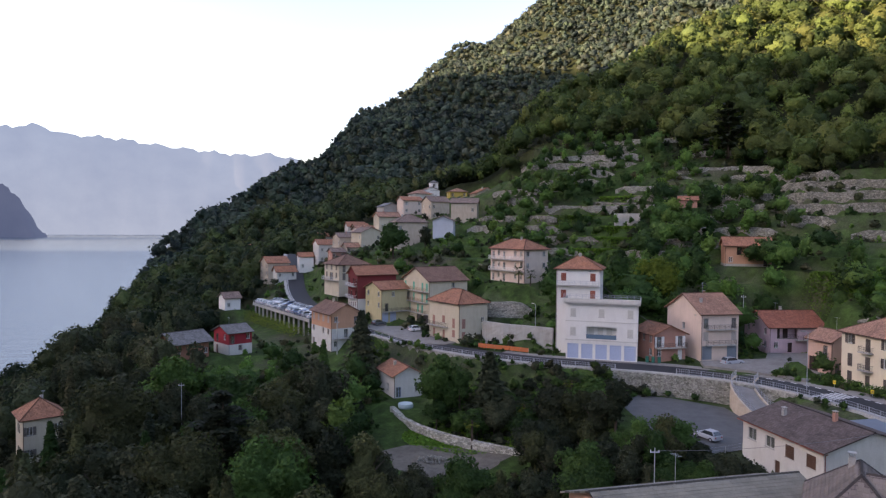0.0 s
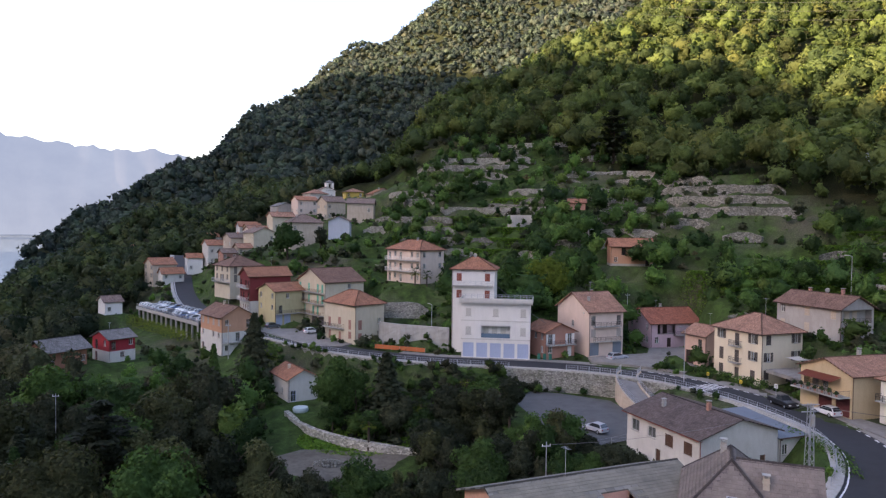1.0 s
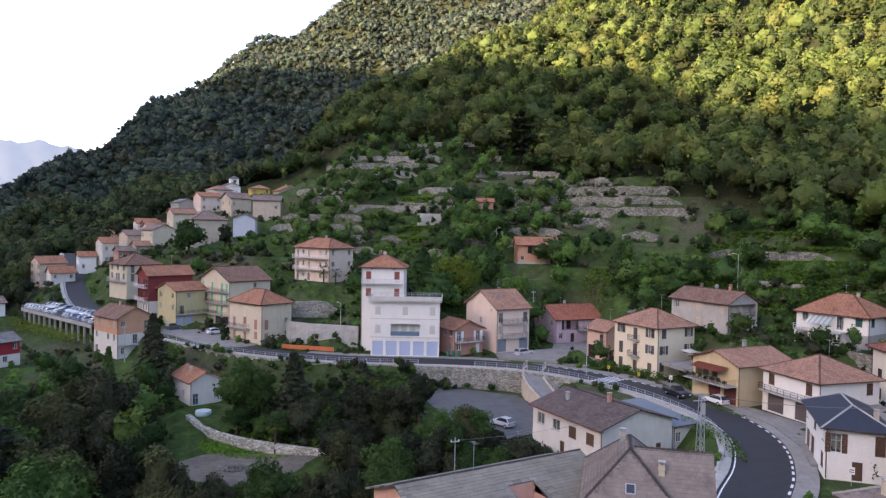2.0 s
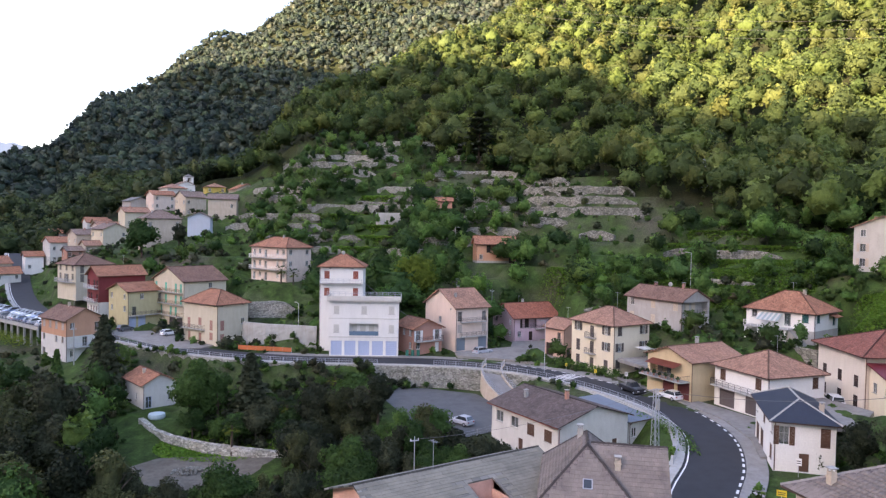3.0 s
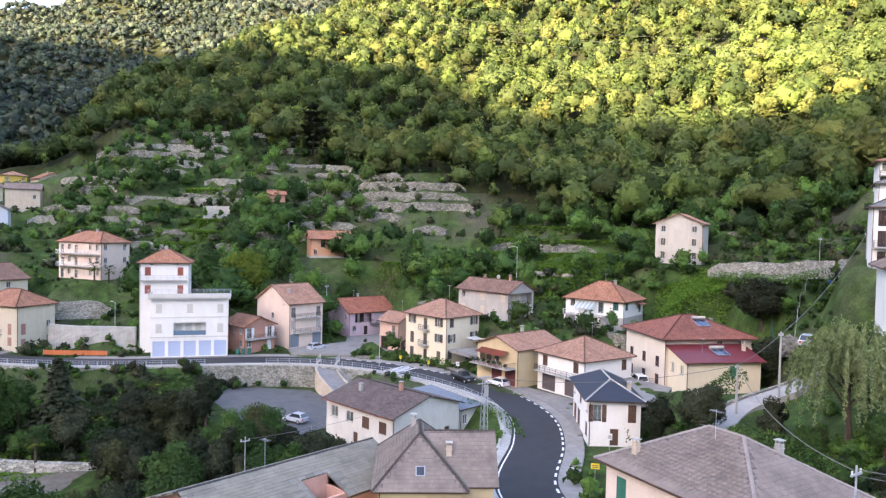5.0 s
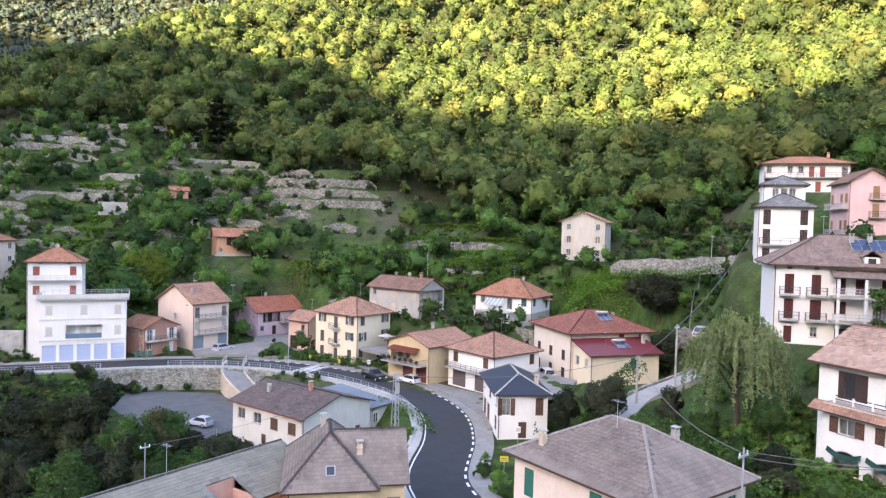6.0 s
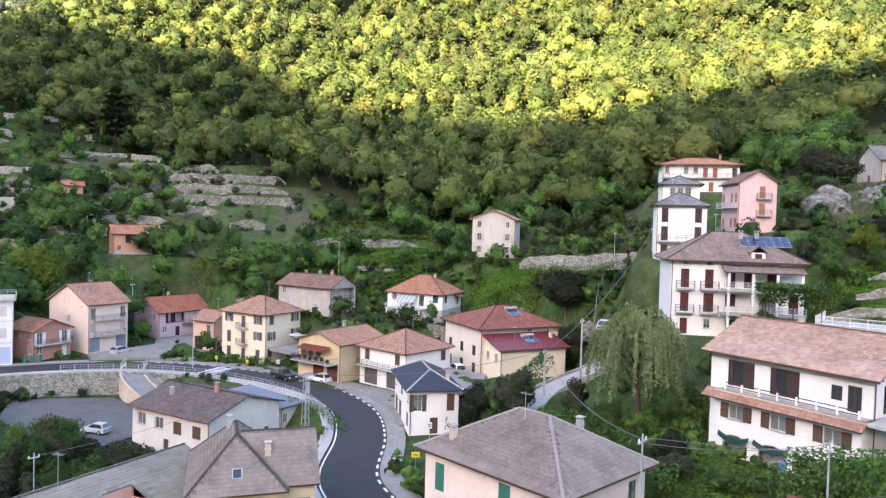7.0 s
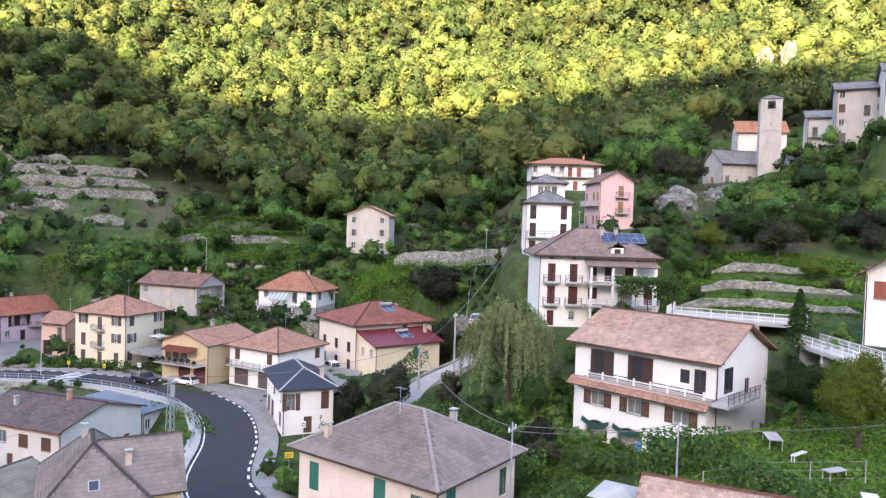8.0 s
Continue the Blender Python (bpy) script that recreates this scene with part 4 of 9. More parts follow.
# kerb of the valley side, and the pavement on the hill side
bm = bmesh.new()
ribbon(bm, offset_line(ROAD_LINE, -HALF - 1.1), offset_line(ROAD_LINE, -HALF), 0.17, 0.7)
tagged(new("kerb_valley", mesh_of(bm, "kerb_valley", CONCRETE)), "pale concrete kerb along the valley side", "kerb", kind="structure")
bm = bmesh.new()
ribbon(bm, offset_line(ROAD_LINE[12:75], HALF), offset_line(ROAD_LINE[12:75], HALF + 2.3), 0.13, 0.6)
ribbon(bm, offset_line(ROAD_LINE[30:50], HALF + 2.3), offset_line(ROAD_LINE[30:50], HALF + 4.6), 0.11, 0.6)
tagged(new("pavement", mesh_of(bm, "pavement", rough_paint("pavement_concrete", (0.29, 0.275, 0.255), 0.7))), "grey concrete pavement in front of the houses", "pavement", kind="structure")

dash = bmesh.new()
box(dash, -0.55, 0.55, -0.13, 0.13, 0.045, 0.062)
dash_mesh = mesh_of(dash, "kerb_block", WHITE_LINE)
dashes = thing("road_dashes", Matrix(), "row of white dashes along the outer road edge", "road marking", kind="structure")
run = offset_line(smooth_path(ROAD, 30), HALF - 0.3)
walked, last = 0.0, run[0]
for p in run:
    walked += (p - last).length
    if walked > 2.0 and 12 < p.x and p.y < 125:
        d = (p - last).normalized()
        piece("dash", dash_mesh, dashes, Matrix.Translation((p.x, p.y, p.z)) @ pose(0, 0, 0, 0, 0, math.degrees(math.atan2(d.y, d.x))))
        walked = 0.0
    last = p
# zebra crossing near the yellow house
crossing = thing("zebra_crossing", pose(63.2, 111.6, 0.0, 0, 0, math.degrees(math.atan2(11, -4.7))), "white zebra crossing bars", "road marking", kind="structure")
bar = bmesh.new()
box(bar, -1.7, 1.7, -0.24, 0.24, 0.045, 0.061)
bar_mesh = mesh_of(bar, "bar", WHITE_LINE)
for k in range(6):
    piece("bar", bar_mesh, crossing, pose(0, -2.6 + k * 1.0, 0.0))


def rail_mesh(length, height, posts, r=0.035, mid=2, infill=0.0):
    """A metal railing along +x: posts, rails and, where wanted, thin uprights."""
    bm = bmesh.new()
    for k in range(posts + 1):
        x = length * k / posts
        rod(bm, (x, 0, 0), (x, 0, height), r * 1.2, sides=5)
    for k in range(mid + 1):
        z = height * (1 - 0.38 * k)
        rod(bm, (0, 0, z), (length, 0, z), r, sides=5)
    if infill:
        for k in range(int(length / infill)):
            rod(bm, ((k + 0.5) * infill, 0, 0.1), ((k + 0.5) * infill, 0, height), r * 0.35, sides=4)
    return bm


def guard_rail(name, line, height, label, material=STEEL):
    """A street railing that follows a line; each span is a part."""
    ob = thing(name, Matrix.Translation(line[0]), label, "railing", kind="structure")
    span_mesh = mesh_of(rail_mesh(1.0, height, 1, 0.024, 2, 0.17), "span", material)
    for a, b in zip(line[:-1], line[1:]):
        d = b - a
        m = Matrix.Translation(a - line[0]) @ Matrix.Rotation(math.atan2(d.y, d.x), 4, "Z") @ Matrix.Diagonal((d.length, 1, 1, 1))
        piece("span", span_mesh, ob, m)
    return ob


rail_line = [p + Vector((0, 0, 0.15)) for p in offset_line(ROAD_LINE, -HALF - 0.9)]
guard_rail("road_railing", rail_line[24:60:1], 1.05, "grey steel railing along the valley side of the road")
guard_rail("road_railing", rail_line[64:92], 1.0, "grey steel railing along the road to the village")


def stone_wall(line, height, thick, label="dry-stone retaining wall of grey rubble", material=STONE, drop=1.2, seed=0, cap=False):
    """A rubble wall along a line of base points, with an uneven face and top."""
    rnd = random.Random(seed)
    pts = []
    for a, b in zip(line[:-1], line[1:]):
        n = max(1, int((Vector(b) - Vector(a)).length / 0.9))
        pts += [Vector(a).lerp(Vector(b), k / n) for k in range(n)]
    pts.append(Vector(line[-1]))
    front, back = offset_line(pts, thick / 2), offset_line(pts, -thick / 2)
    rows = max(2, int((height + drop) / 0.5))
    bm = bmesh.new()
    grid = []
    for side, pl in ((1, front), (-1, back)):
        cols = []
        for i, p in enumerate(pl):
            ends = min(1.0, 0.35 + 0.22 * min(i, len(pl) - 1 - i))
            top = height if cap else height * ends * (0.92 + 0.06 * math.sin(i * 0.45 + seed) + 0.03 * math.sin(i * 1.3 + 2 * seed)) + rnd.uniform(-0.08, 0.08)
            nrm = (front[i] - back[i]).normalized() * side
            cols.append([bm.verts.new(p + nrm * rnd.uniform(-0.07, 0.07) + Vector((0, 0, -drop + (top + drop) * k / rows))) for k in range(rows + 1)])
        grid.append(cols)
    for side, cols in enumerate(grid):
        for c0, c1 in zip(cols[:-1], cols[1:]):
            for k in range(rows):
                q = (c0[k], c1[k], c1[k + 1], c0[k + 1])
                bm.faces.new(q if side == 0 else q[::-1])
    for (f0, f1), (b0, b1) in zip(zip(grid[0][:-1], grid[0][1:]), zip(grid[1][:-1], grid[1][1:])):
        bm.faces.new((f0[-1], f1[-1], b1[-1], b0[-1]))
    for f, b in ((grid[0][0], grid[1][0]), (grid[1][-1], grid[0][-1])):
        for k in range(rows):
            bm.faces.new((b[k], f[k], f[k + 1], b[k + 1]))
    return whole("stone_wall", bm, material, Matrix(), label, "wall", kind="structure")


# ---- houses ----
WIN = {}


def shared(key, make, mat):
    k = (key, mat.name)
    if k not in WIN:
        bm = bmesh.new()
        make(bm)
        WIN[k] = mesh_of(bm, key[0], mat)
    return WIN[k]


def lattice_plate(bm, xs, zs, d):
    """One flat frame with bars: every second cell in both directions is an open light."""
    nx, nz = len(xs), len(zs)
    f = [[bm.verts.new((x, -d, z)) for z in zs] for x in xs]
    b = [[bm.verts.new((x, d, z)) for z in zs] for x in xs]
    bar = lambda i, k: 0 <= i < nx - 1 and 0 <= k < nz - 1 and (i % 2 == 0 or k % 2 == 0)
    for i in range(nx - 1):
        for k in range(nz - 1):
            if not bar(i, k):
                continue
            bm.faces.new((f[i][k], f[i + 1][k], f[i + 1][k + 1], f[i][k + 1]))
            bm.faces.new((b[i][k], b[i][k + 1], b[i + 1][k + 1], b[i + 1][k]))
            for (di, dk), (p, q) in (((-1, 0), ((i, k + 1), (i, k))), ((1, 0), ((i + 1, k), (i + 1, k + 1))), ((0, -1), ((i, k), (i + 1, k))), ((0, 1), ((i + 1, k + 1), (i, k + 1)))):
                if not bar(i + di, k + dk):
                    bm.faces.new((f[p[0]][p[1]], b[p[0]][p[1]], b[q[0]][q[1]], f[q[0]][q[1]]))


def frame_geo(w, h, bars=1):
    def make(bm):
        t = 0.055
        xs = [-w / 2, -w / 2 + t] + ([-0.025, 0.025] if bars else []) + [w / 2 - t, w / 2]
        zs = [0, t] + ([h * 0.62 - 0.02, h * 0.62 + 0.02] if h > 1.9 else []) + [h - t, h]
        lattice_plate(bm, xs, zs, 0.05)
    return make


def shutter_geo(w, h):
    def make(bm):
        box(bm, 0, 0.07, -0.03, 0.03, 0, h)
        box(bm, w - 0.07, w, -0.03, 0.03, 0, h)
        box(bm, 0.07, w - 0.07, -0.03, 0.03, 0, 0.09)
        box(bm, 0.07, w - 0.07, -0.03, 0.03, h - 0.09, h)
        n = max(4, int(h / 0.16))
        for k in range(n):
            z = 0.09 + (h - 0.18) * k / n
            box(bm, 0.07, w - 0.07, -0.02 + 0.012, 0.02, z + 0.015, z + (h - 0.18) / n)
    return make


SIZES = {"w": (1.05, 1.6), "c": (1.1, 1.65), "o": (1.0, 1.4), "f": (1.1, 2.15), "F": (1.1, 2.15), "D": (1.05, 2.15), "C": (1.0, 2.2), "g": (2.6, 2.35), "p": (1.05, 2.1), "v": (0.55, 0.4)}


def openings(rows, length, height):
    """Reads the rows of a facade (top storey first) into openings: kind, x, sill height, width, height, balcony flag."""
    out, balc = [], []
    if not rows:
        return out, balc
    sh = height / len(rows)
    for i, row in enumerate(rows):
        z0 = height - (i + 1) * sh
        if row.startswith("="):
            balc.append(z0)
            row = row[1:]
        for j, c in enumerate(row):
            if c == ".":
                continue
            w, h = SIZES[c]
            w = min(w, length / len(row) * 0.86)
            if c == "g":
                h = min(sh - 0.35, 3.0)
                w = min(length / len(row) * 0.8, 3.2)
            h = min(h, sh - 0.3)
            x = length * (j + 0.5) / len(row)
            zz = {"w": 0.95, "c": 0.9, "o": 1.0, "v": sh - 0.75}.get(c, 0.05)
            if zz + h > sh - 0.1:
                zz = max(0.05, sh - 0.15 - h)
            out.append((c, x, z0 + zz, w, h))
            if c == "D":
                balc.append((z0, x))
    return out, balc


def facade_faces(bm, m, length, height, opens, inner=0.3, down=2.5):
    """A wall with real openings: outer and inner skins, and the reveals between."""
    rects = [(x - w / 2, x + w / 2, z, z + h) for _, x, z, w, h in opens]
    xs = sorted({0.0, length, *[r[0] for r in rects], *[r[1] for r in rects]})
    zs = sorted({-down, height, *[r[2] for r in rects], *[r[3] for r in rects]})

    def quad(*ps):
        bm.faces.new([bm.verts.new(m @ Vector(p)) for p in ps])

    for x0, x1 in zip(xs[:-1], xs[1:]):
        for z0, z1 in zip(zs[:-1], zs[1:]):
            cx, cz = (x0 + x1) / 2, (z0 + z1) / 2
            if any(a < cx < b and c < cz < d for a, b, c, d in rects):
                continue
            quad((x0, 0, z0), (x1, 0, z0), (x1, 0, z1), (x0, 0, z1))
            quad((x0, inner, z0), (x0, inner, z1), (x1, inner, z1), (x1, inner, z0))
    for x0, x1 in zip(xs[:-1], xs[1:]):
        quad((x0, 0, height), (x1, 0, height), (x1, inner, height), (x0, inner, height))
    for a, b, c, d in rects:
        quad((a, 0, c), (b, 0, c), (b, inner, c), (a, inner, c))
        quad((a, 0, d), (a, inner, d), (b, inner, d), (b, 0, d))
        quad((a, 0, c), (a, inner, c), (a, inner, d), (a, 0, d))
        quad((b, 0, c), (b, 0, d), (b, inner, d), (b, inner, c))


def balcony(parent, m, x0, x1, depth, rail):
    bm = bmesh.new()
    box(bm, x0, x1, -depth, 0.05, -0.16, 0.0)
    slab = part("balcony", bm, CONCRETE, parent)
    slab.matrix_local = m
    bm = rail_mesh(x1 - x0, 0.95, max(2, int((x1 - x0) / 1.2)), 0.025, 1, 0.14)
    for side in (0, x1 - x0):
        rod(bm, (side, 0, 0.95), (side, depth, 0.95), 0.025, sides=4)
        for k in range(max(2, int(depth / 0.16))):
            rod(bm, (side, k * 0.16, 0), (side, k * 0.16, 0.95), 0.01, sides=4)
    bmesh.ops.translate(bm, vec=(x0, -depth + 0.06, 0), verts=bm.verts)
    part("railing", bm, rail, slab)
    return slab


def fill_openings(parent, m, opens, h):
    """Puts frames, panes, shutters, sills and doors into the openings of a facade."""
    shut = h["shut"]
    for c, x, z, w, hh in opens:
        w, hh = round(w, 2), round(hh, 2)
        at = m @ Matrix.Translation((x, 0.14, z))
        if c == "g":
            def door(bm, w=w, hh=hh):
                # one door leaf whose front is grooved between its panels
                prof = [(0.05, 0.0)]
                for k in range(7):
                    prof += [(-0.02, hh * k / 7 + 0.02), (-0.02, hh * (k + 1) / 7 - 0.02), (0.015, hh * (k + 1) / 7)]
                prof.append((0.05, hh))
                ends = [[bm.verts.new((sx * w / 2, py, pz)) for py, pz in prof] for sx in (-1, 1)]
                for i in range(len(prof)):
                    j = (i + 1) % len(prof)
                    bm.faces.new((ends[0][i], ends[1][i], ends[1][j], ends[0][j]))
                bm.faces.new(ends[0])
                bm.faces.new(ends[1][::-1])
            piece("garage_door", shared(("garage_door", w, hh), door, h.get("garage", DOOR_GREY)), parent, at)
            continue
        if c == "L":
            # a loggia: its back wall, its floor and a low front
            bm = bmesh.new()
            box(bm, -w / 2 - 0.3, w / 2 + 0.3, 1.3, 1.45, -0.3, hh + 0.3)
            part("loggia_back", bm, h["wall"], parent).matrix_local = at
            bm = bmesh.new()
            box(bm, -w / 2 - 0.2, w / 2 + 0.2, 0.17, 1.3, -0.12, -0.02)
            part("loggia_floor", bm, CONCRETE, parent).matrix_local = at
            for k in range(max(1, int(w / 1.8))):
                def leaf_pair(bm, hh=hh):
                    box(bm, -0.55, 0.55, 1.22, 1.3, 0.0, min(2.1, hh - 0.1))
                    box(bm, -0.45, -0.03, 1.2, 1.22, 0.15, min(2.0, hh - 0.2))
                    box(bm, 0.03, 0.45, 1.2, 1.22, 0.15, min(2.0, hh - 0.2))
                piece("loggia_door", shared(("loggia_door", hh), leaf_pair, shut), parent, at @ Matrix.Translation((-w / 2 + 0.9 + k * 1.8, 0, 0)))
            rl = rail_mesh(w - 0.04, min(0.95, hh * 0.5), max(2, int(w / 1.2)), 0.02, 1, 0.14)
            bmesh.ops.translate(rl, vec=(-w / 2 + 0.02, -0.06, 0), verts=rl.verts)
            part("railing", rl, h.get("rail", DARK_METAL), parent).matrix_local = at
            continue
        if c == "p":
            def leaf(bm, w=w, hh=hh):
                box(bm, -w / 2, w / 2, 0.0, 0.05, 0, hh)
                for zz in (0.12, 0.56):
                    box(bm, -w / 2 + 0.14, w / 2 - 0.14, -0.02, 0.0, hh * zz, hh * (zz + 0.36))
                box(bm, w / 2 - 0.12, w / 2 - 0.08, -0.07, 0.0, hh * 0.47, hh * 0.53)
            piece("door", shared(("door", w, hh), leaf, shut), parent, at)
            continue
        win = piece("window", shared(("window", w, hh), frame_geo(w, hh, c != "v"), shut if c in "FD" else WHITE), parent, at)

        def pane(bm, w=w, hh=hh):
            box(bm, -w / 2 + 0.07, w / 2 - 0.07, -0.008, 0.008, 0.07, hh - 0.07)
        piece("pane", shared(("pane", w, hh), pane, glass()), win, Matrix.Translation((0, 0.0, 0)))
        if c in "wco":
            def sill(bm, w=w):
                box(bm, -w / 2 - 0.1, w / 2 + 0.1, -0.24, 0.06, -0.07, 0.0)
            piece("sill", shared(("sill", w), sill, CONCRETE), win, Matrix())
        if c in "cC":
            sm = shared(("shutter", round(w / 2, 2), hh), shutter_geo(w / 2, hh), shut)
            piece("shutter", sm, win, Matrix.Translation((-w / 2, -0.13, 0)))
            piece("shutter", sm, win, Matrix.Translation((0.0, -0.13, 0)))
        elif c in "wf":
            sm = shared(("shutter", round(w / 2, 2), hh), shutter_geo(w / 2, hh), shut)
            piece("shutter", sm, win, Matrix.Translation((-w / 2 - w / 2, -0.18, 0)))
            piece("shutter", sm, win, Matrix.Translation((w / 2, -0.18, 0)))


def slope(bm, uvl, pts, thick=0.16):
    """One roof plane as a slab; its UV runs along the eaves and up the slope, in metres."""
    ps = [Vector(p) for p in pts]
    nrm = Vector((0, 0, 0))
    for i in range(len(ps)):
        nrm += (ps[i] - ps[0]).cross(ps[(i + 1) % len(ps)] - ps[0])
    nrm.normalize()
    u = (ps[1] - ps[0]).normalized()
    v = nrm.cross(u)
    top = [bm.verts.new(p + nrm * thick) for p in ps]
    bot = [bm.verts.new(p) for p in ps]
    faces = [bm.faces.new(top), bm.faces.new(bot[::-1])]
    n = len(ps)
    for i in range(n):
        faces.append(bm.faces.new((bot[i], bot[(i + 1) % n], top[(i + 1) % n], top[i])))
    for f in faces:
        for lp in f.loops:
            d = lp.vert.co - ps[0]
            lp[uvl].uv = (d.dot(u), d.dot(v))


def courses(pts, run, lift=0.035, lean=0.16, wide=0.42, jit=0.0, seed=1):
    """Tile rows over a roof plane: separate, slightly uneven tiles, clipped to the plane's outline."""
    rnd = random.Random(seed)
    ps = [Vector(p) for p in pts]
    u = (ps[1] - ps[0]).normalized()
    nrm = (ps[1] - ps[0]).cross(ps[-1] - ps[0]).normalized()
    v = nrm.cross(u)
    poly = [((p - ps[0]).dot(u), (p - ps[0]).dot(v)) for p in ps]
    vmax = max(q[1] for q in poly)

    def span(vv):
        hits = []
        for (u0, v0), (u1, v1) in zip(poly, poly[1:] + poly[:1]):
            if (v0 - vv) * (v1 - vv) <= 0 and abs(v1 - v0) > 1e-6:
                hits.append(u0 + (u1 - u0) * (vv - v0) / (v1 - v0))
        return (min(hits), max(hits)) if len(hits) > 1 else None
    tiles = []
    n = int(vmax / run)
    for i in range(n):
        lo, hi = span(i * run + 0.02), span(min(vmax - 0.02, (i + 1) * run))
        if not lo or not hi:
            continue
        a, b = min(lo[0], hi[0]) if lo[0] > hi[0] else lo[0], lo[1]
        k = int((b - a) / wide)
        for j in range(k + 1):
            x0, x1 = a + j * wide + (wide / 2 if i % 2 else 0), a + (j + 1) * wide + (wide / 2 if i % 2 else 0)
            x1 = min(x1, b)
            lim = hi
            if x1 - x0 < 0.08 or x0 < lim[0] - 0.05 or x1 > lim[1] + 0.05:
                continue
            e = rnd.uniform(0, 0.012)
            tiles.append((ps[0] + u * x0 + v * (i * run) + nrm * (lean + e), u * (x1 - x0 - 0.012), v * (run + 0.03), nrm, lift))
    return tiles


def roof_planes(h):
    """The planes of a roof over a plan of lx by ly, counter-clockwise from the eaves."""
    lx, ly, z, ov, rise = h["lx"], h["ly"], h["h"], h["ov"], h["rise"]
    kind = h["roof"]
    if kind == "hip":
        k = rise / (min(lx, ly) / 2)
        e = z - ov * k
        a, b, c, d = (-ov, -ov, e), (lx + ov, -ov, e), (lx + ov, ly + ov, e), (-ov, ly + ov, e)
        if lx >= ly:
            p, q = (ly / 2, ly / 2, z + rise), (lx - ly / 2, ly / 2, z + rise)
            return [(a, b, q, p), (c, d, p, q), (b, c, q), (d, a, p)], [(p, q), (a, p), (b, q), (c, q), (d, p)]
        p, q = (lx / 2, lx / 2, z + rise), (lx / 2, ly - lx / 2, z + rise)
        return [(a, b, p), (c, d, q), (b, c, q, p), (d, a, p, q)], [(p, q), (a, p), (b, p), (c, q), (d, q)]
    if kind == "gx":
        k = rise / (ly / 2)
        e = z - ov * k
        p, q = (-ov, ly / 2, z + rise), (lx + ov, ly / 2, z + rise)
        return [((-ov, -ov, e), (lx + ov, -ov, e), q, p), ((lx + ov, ly + ov, e), (-ov, ly + ov, e), p, q)], [(p, q)]
    if kind == "gy":
        k = rise / (lx / 2)
        e = z - ov * k
        p, q = (lx / 2, -ov, z + rise), (lx / 2, ly + ov, z + rise)
        return [((lx + ov, -ov, e), (lx + ov, ly + ov, e), q, p), ((-ov, ly + ov, e), (-ov, -ov, e), p, q)], [(p, q)]
    if kind == "shed":
        k = rise / ly
        return [((-ov, -ov, z - ov * k), (lx + ov, -ov, z - ov * k), (lx + ov, ly, z + rise), (-ov, ly, z + rise))], []
    return [((-0.1, -0.1, z), (lx + 0.1, -0.1, z), (lx + 0.1, ly + 0.1, z), (-0.1, ly + 0.1, z))], []


def roof_height(h, x, y):
    lx, ly = h["lx"], h["ly"]
    if h["roof"] == "hip":
        return h["h"] + h["rise"] * min(1, min(x, lx - x, y, ly - y) / (min(lx, ly) / 2))
    if h["roof"] == "gx":
        return h["h"] + h["rise"] * (1 - abs(y - ly / 2) / (ly / 2))
    if h["roof"] == "gy":
        return h["h"] + h["rise"] * (1 - abs(x - lx / 2) / (lx / 2))
    if h["roof"] == "shed":
        return h["h"] + h["rise"] * y / ly
    return h["h"]


BUILT = []


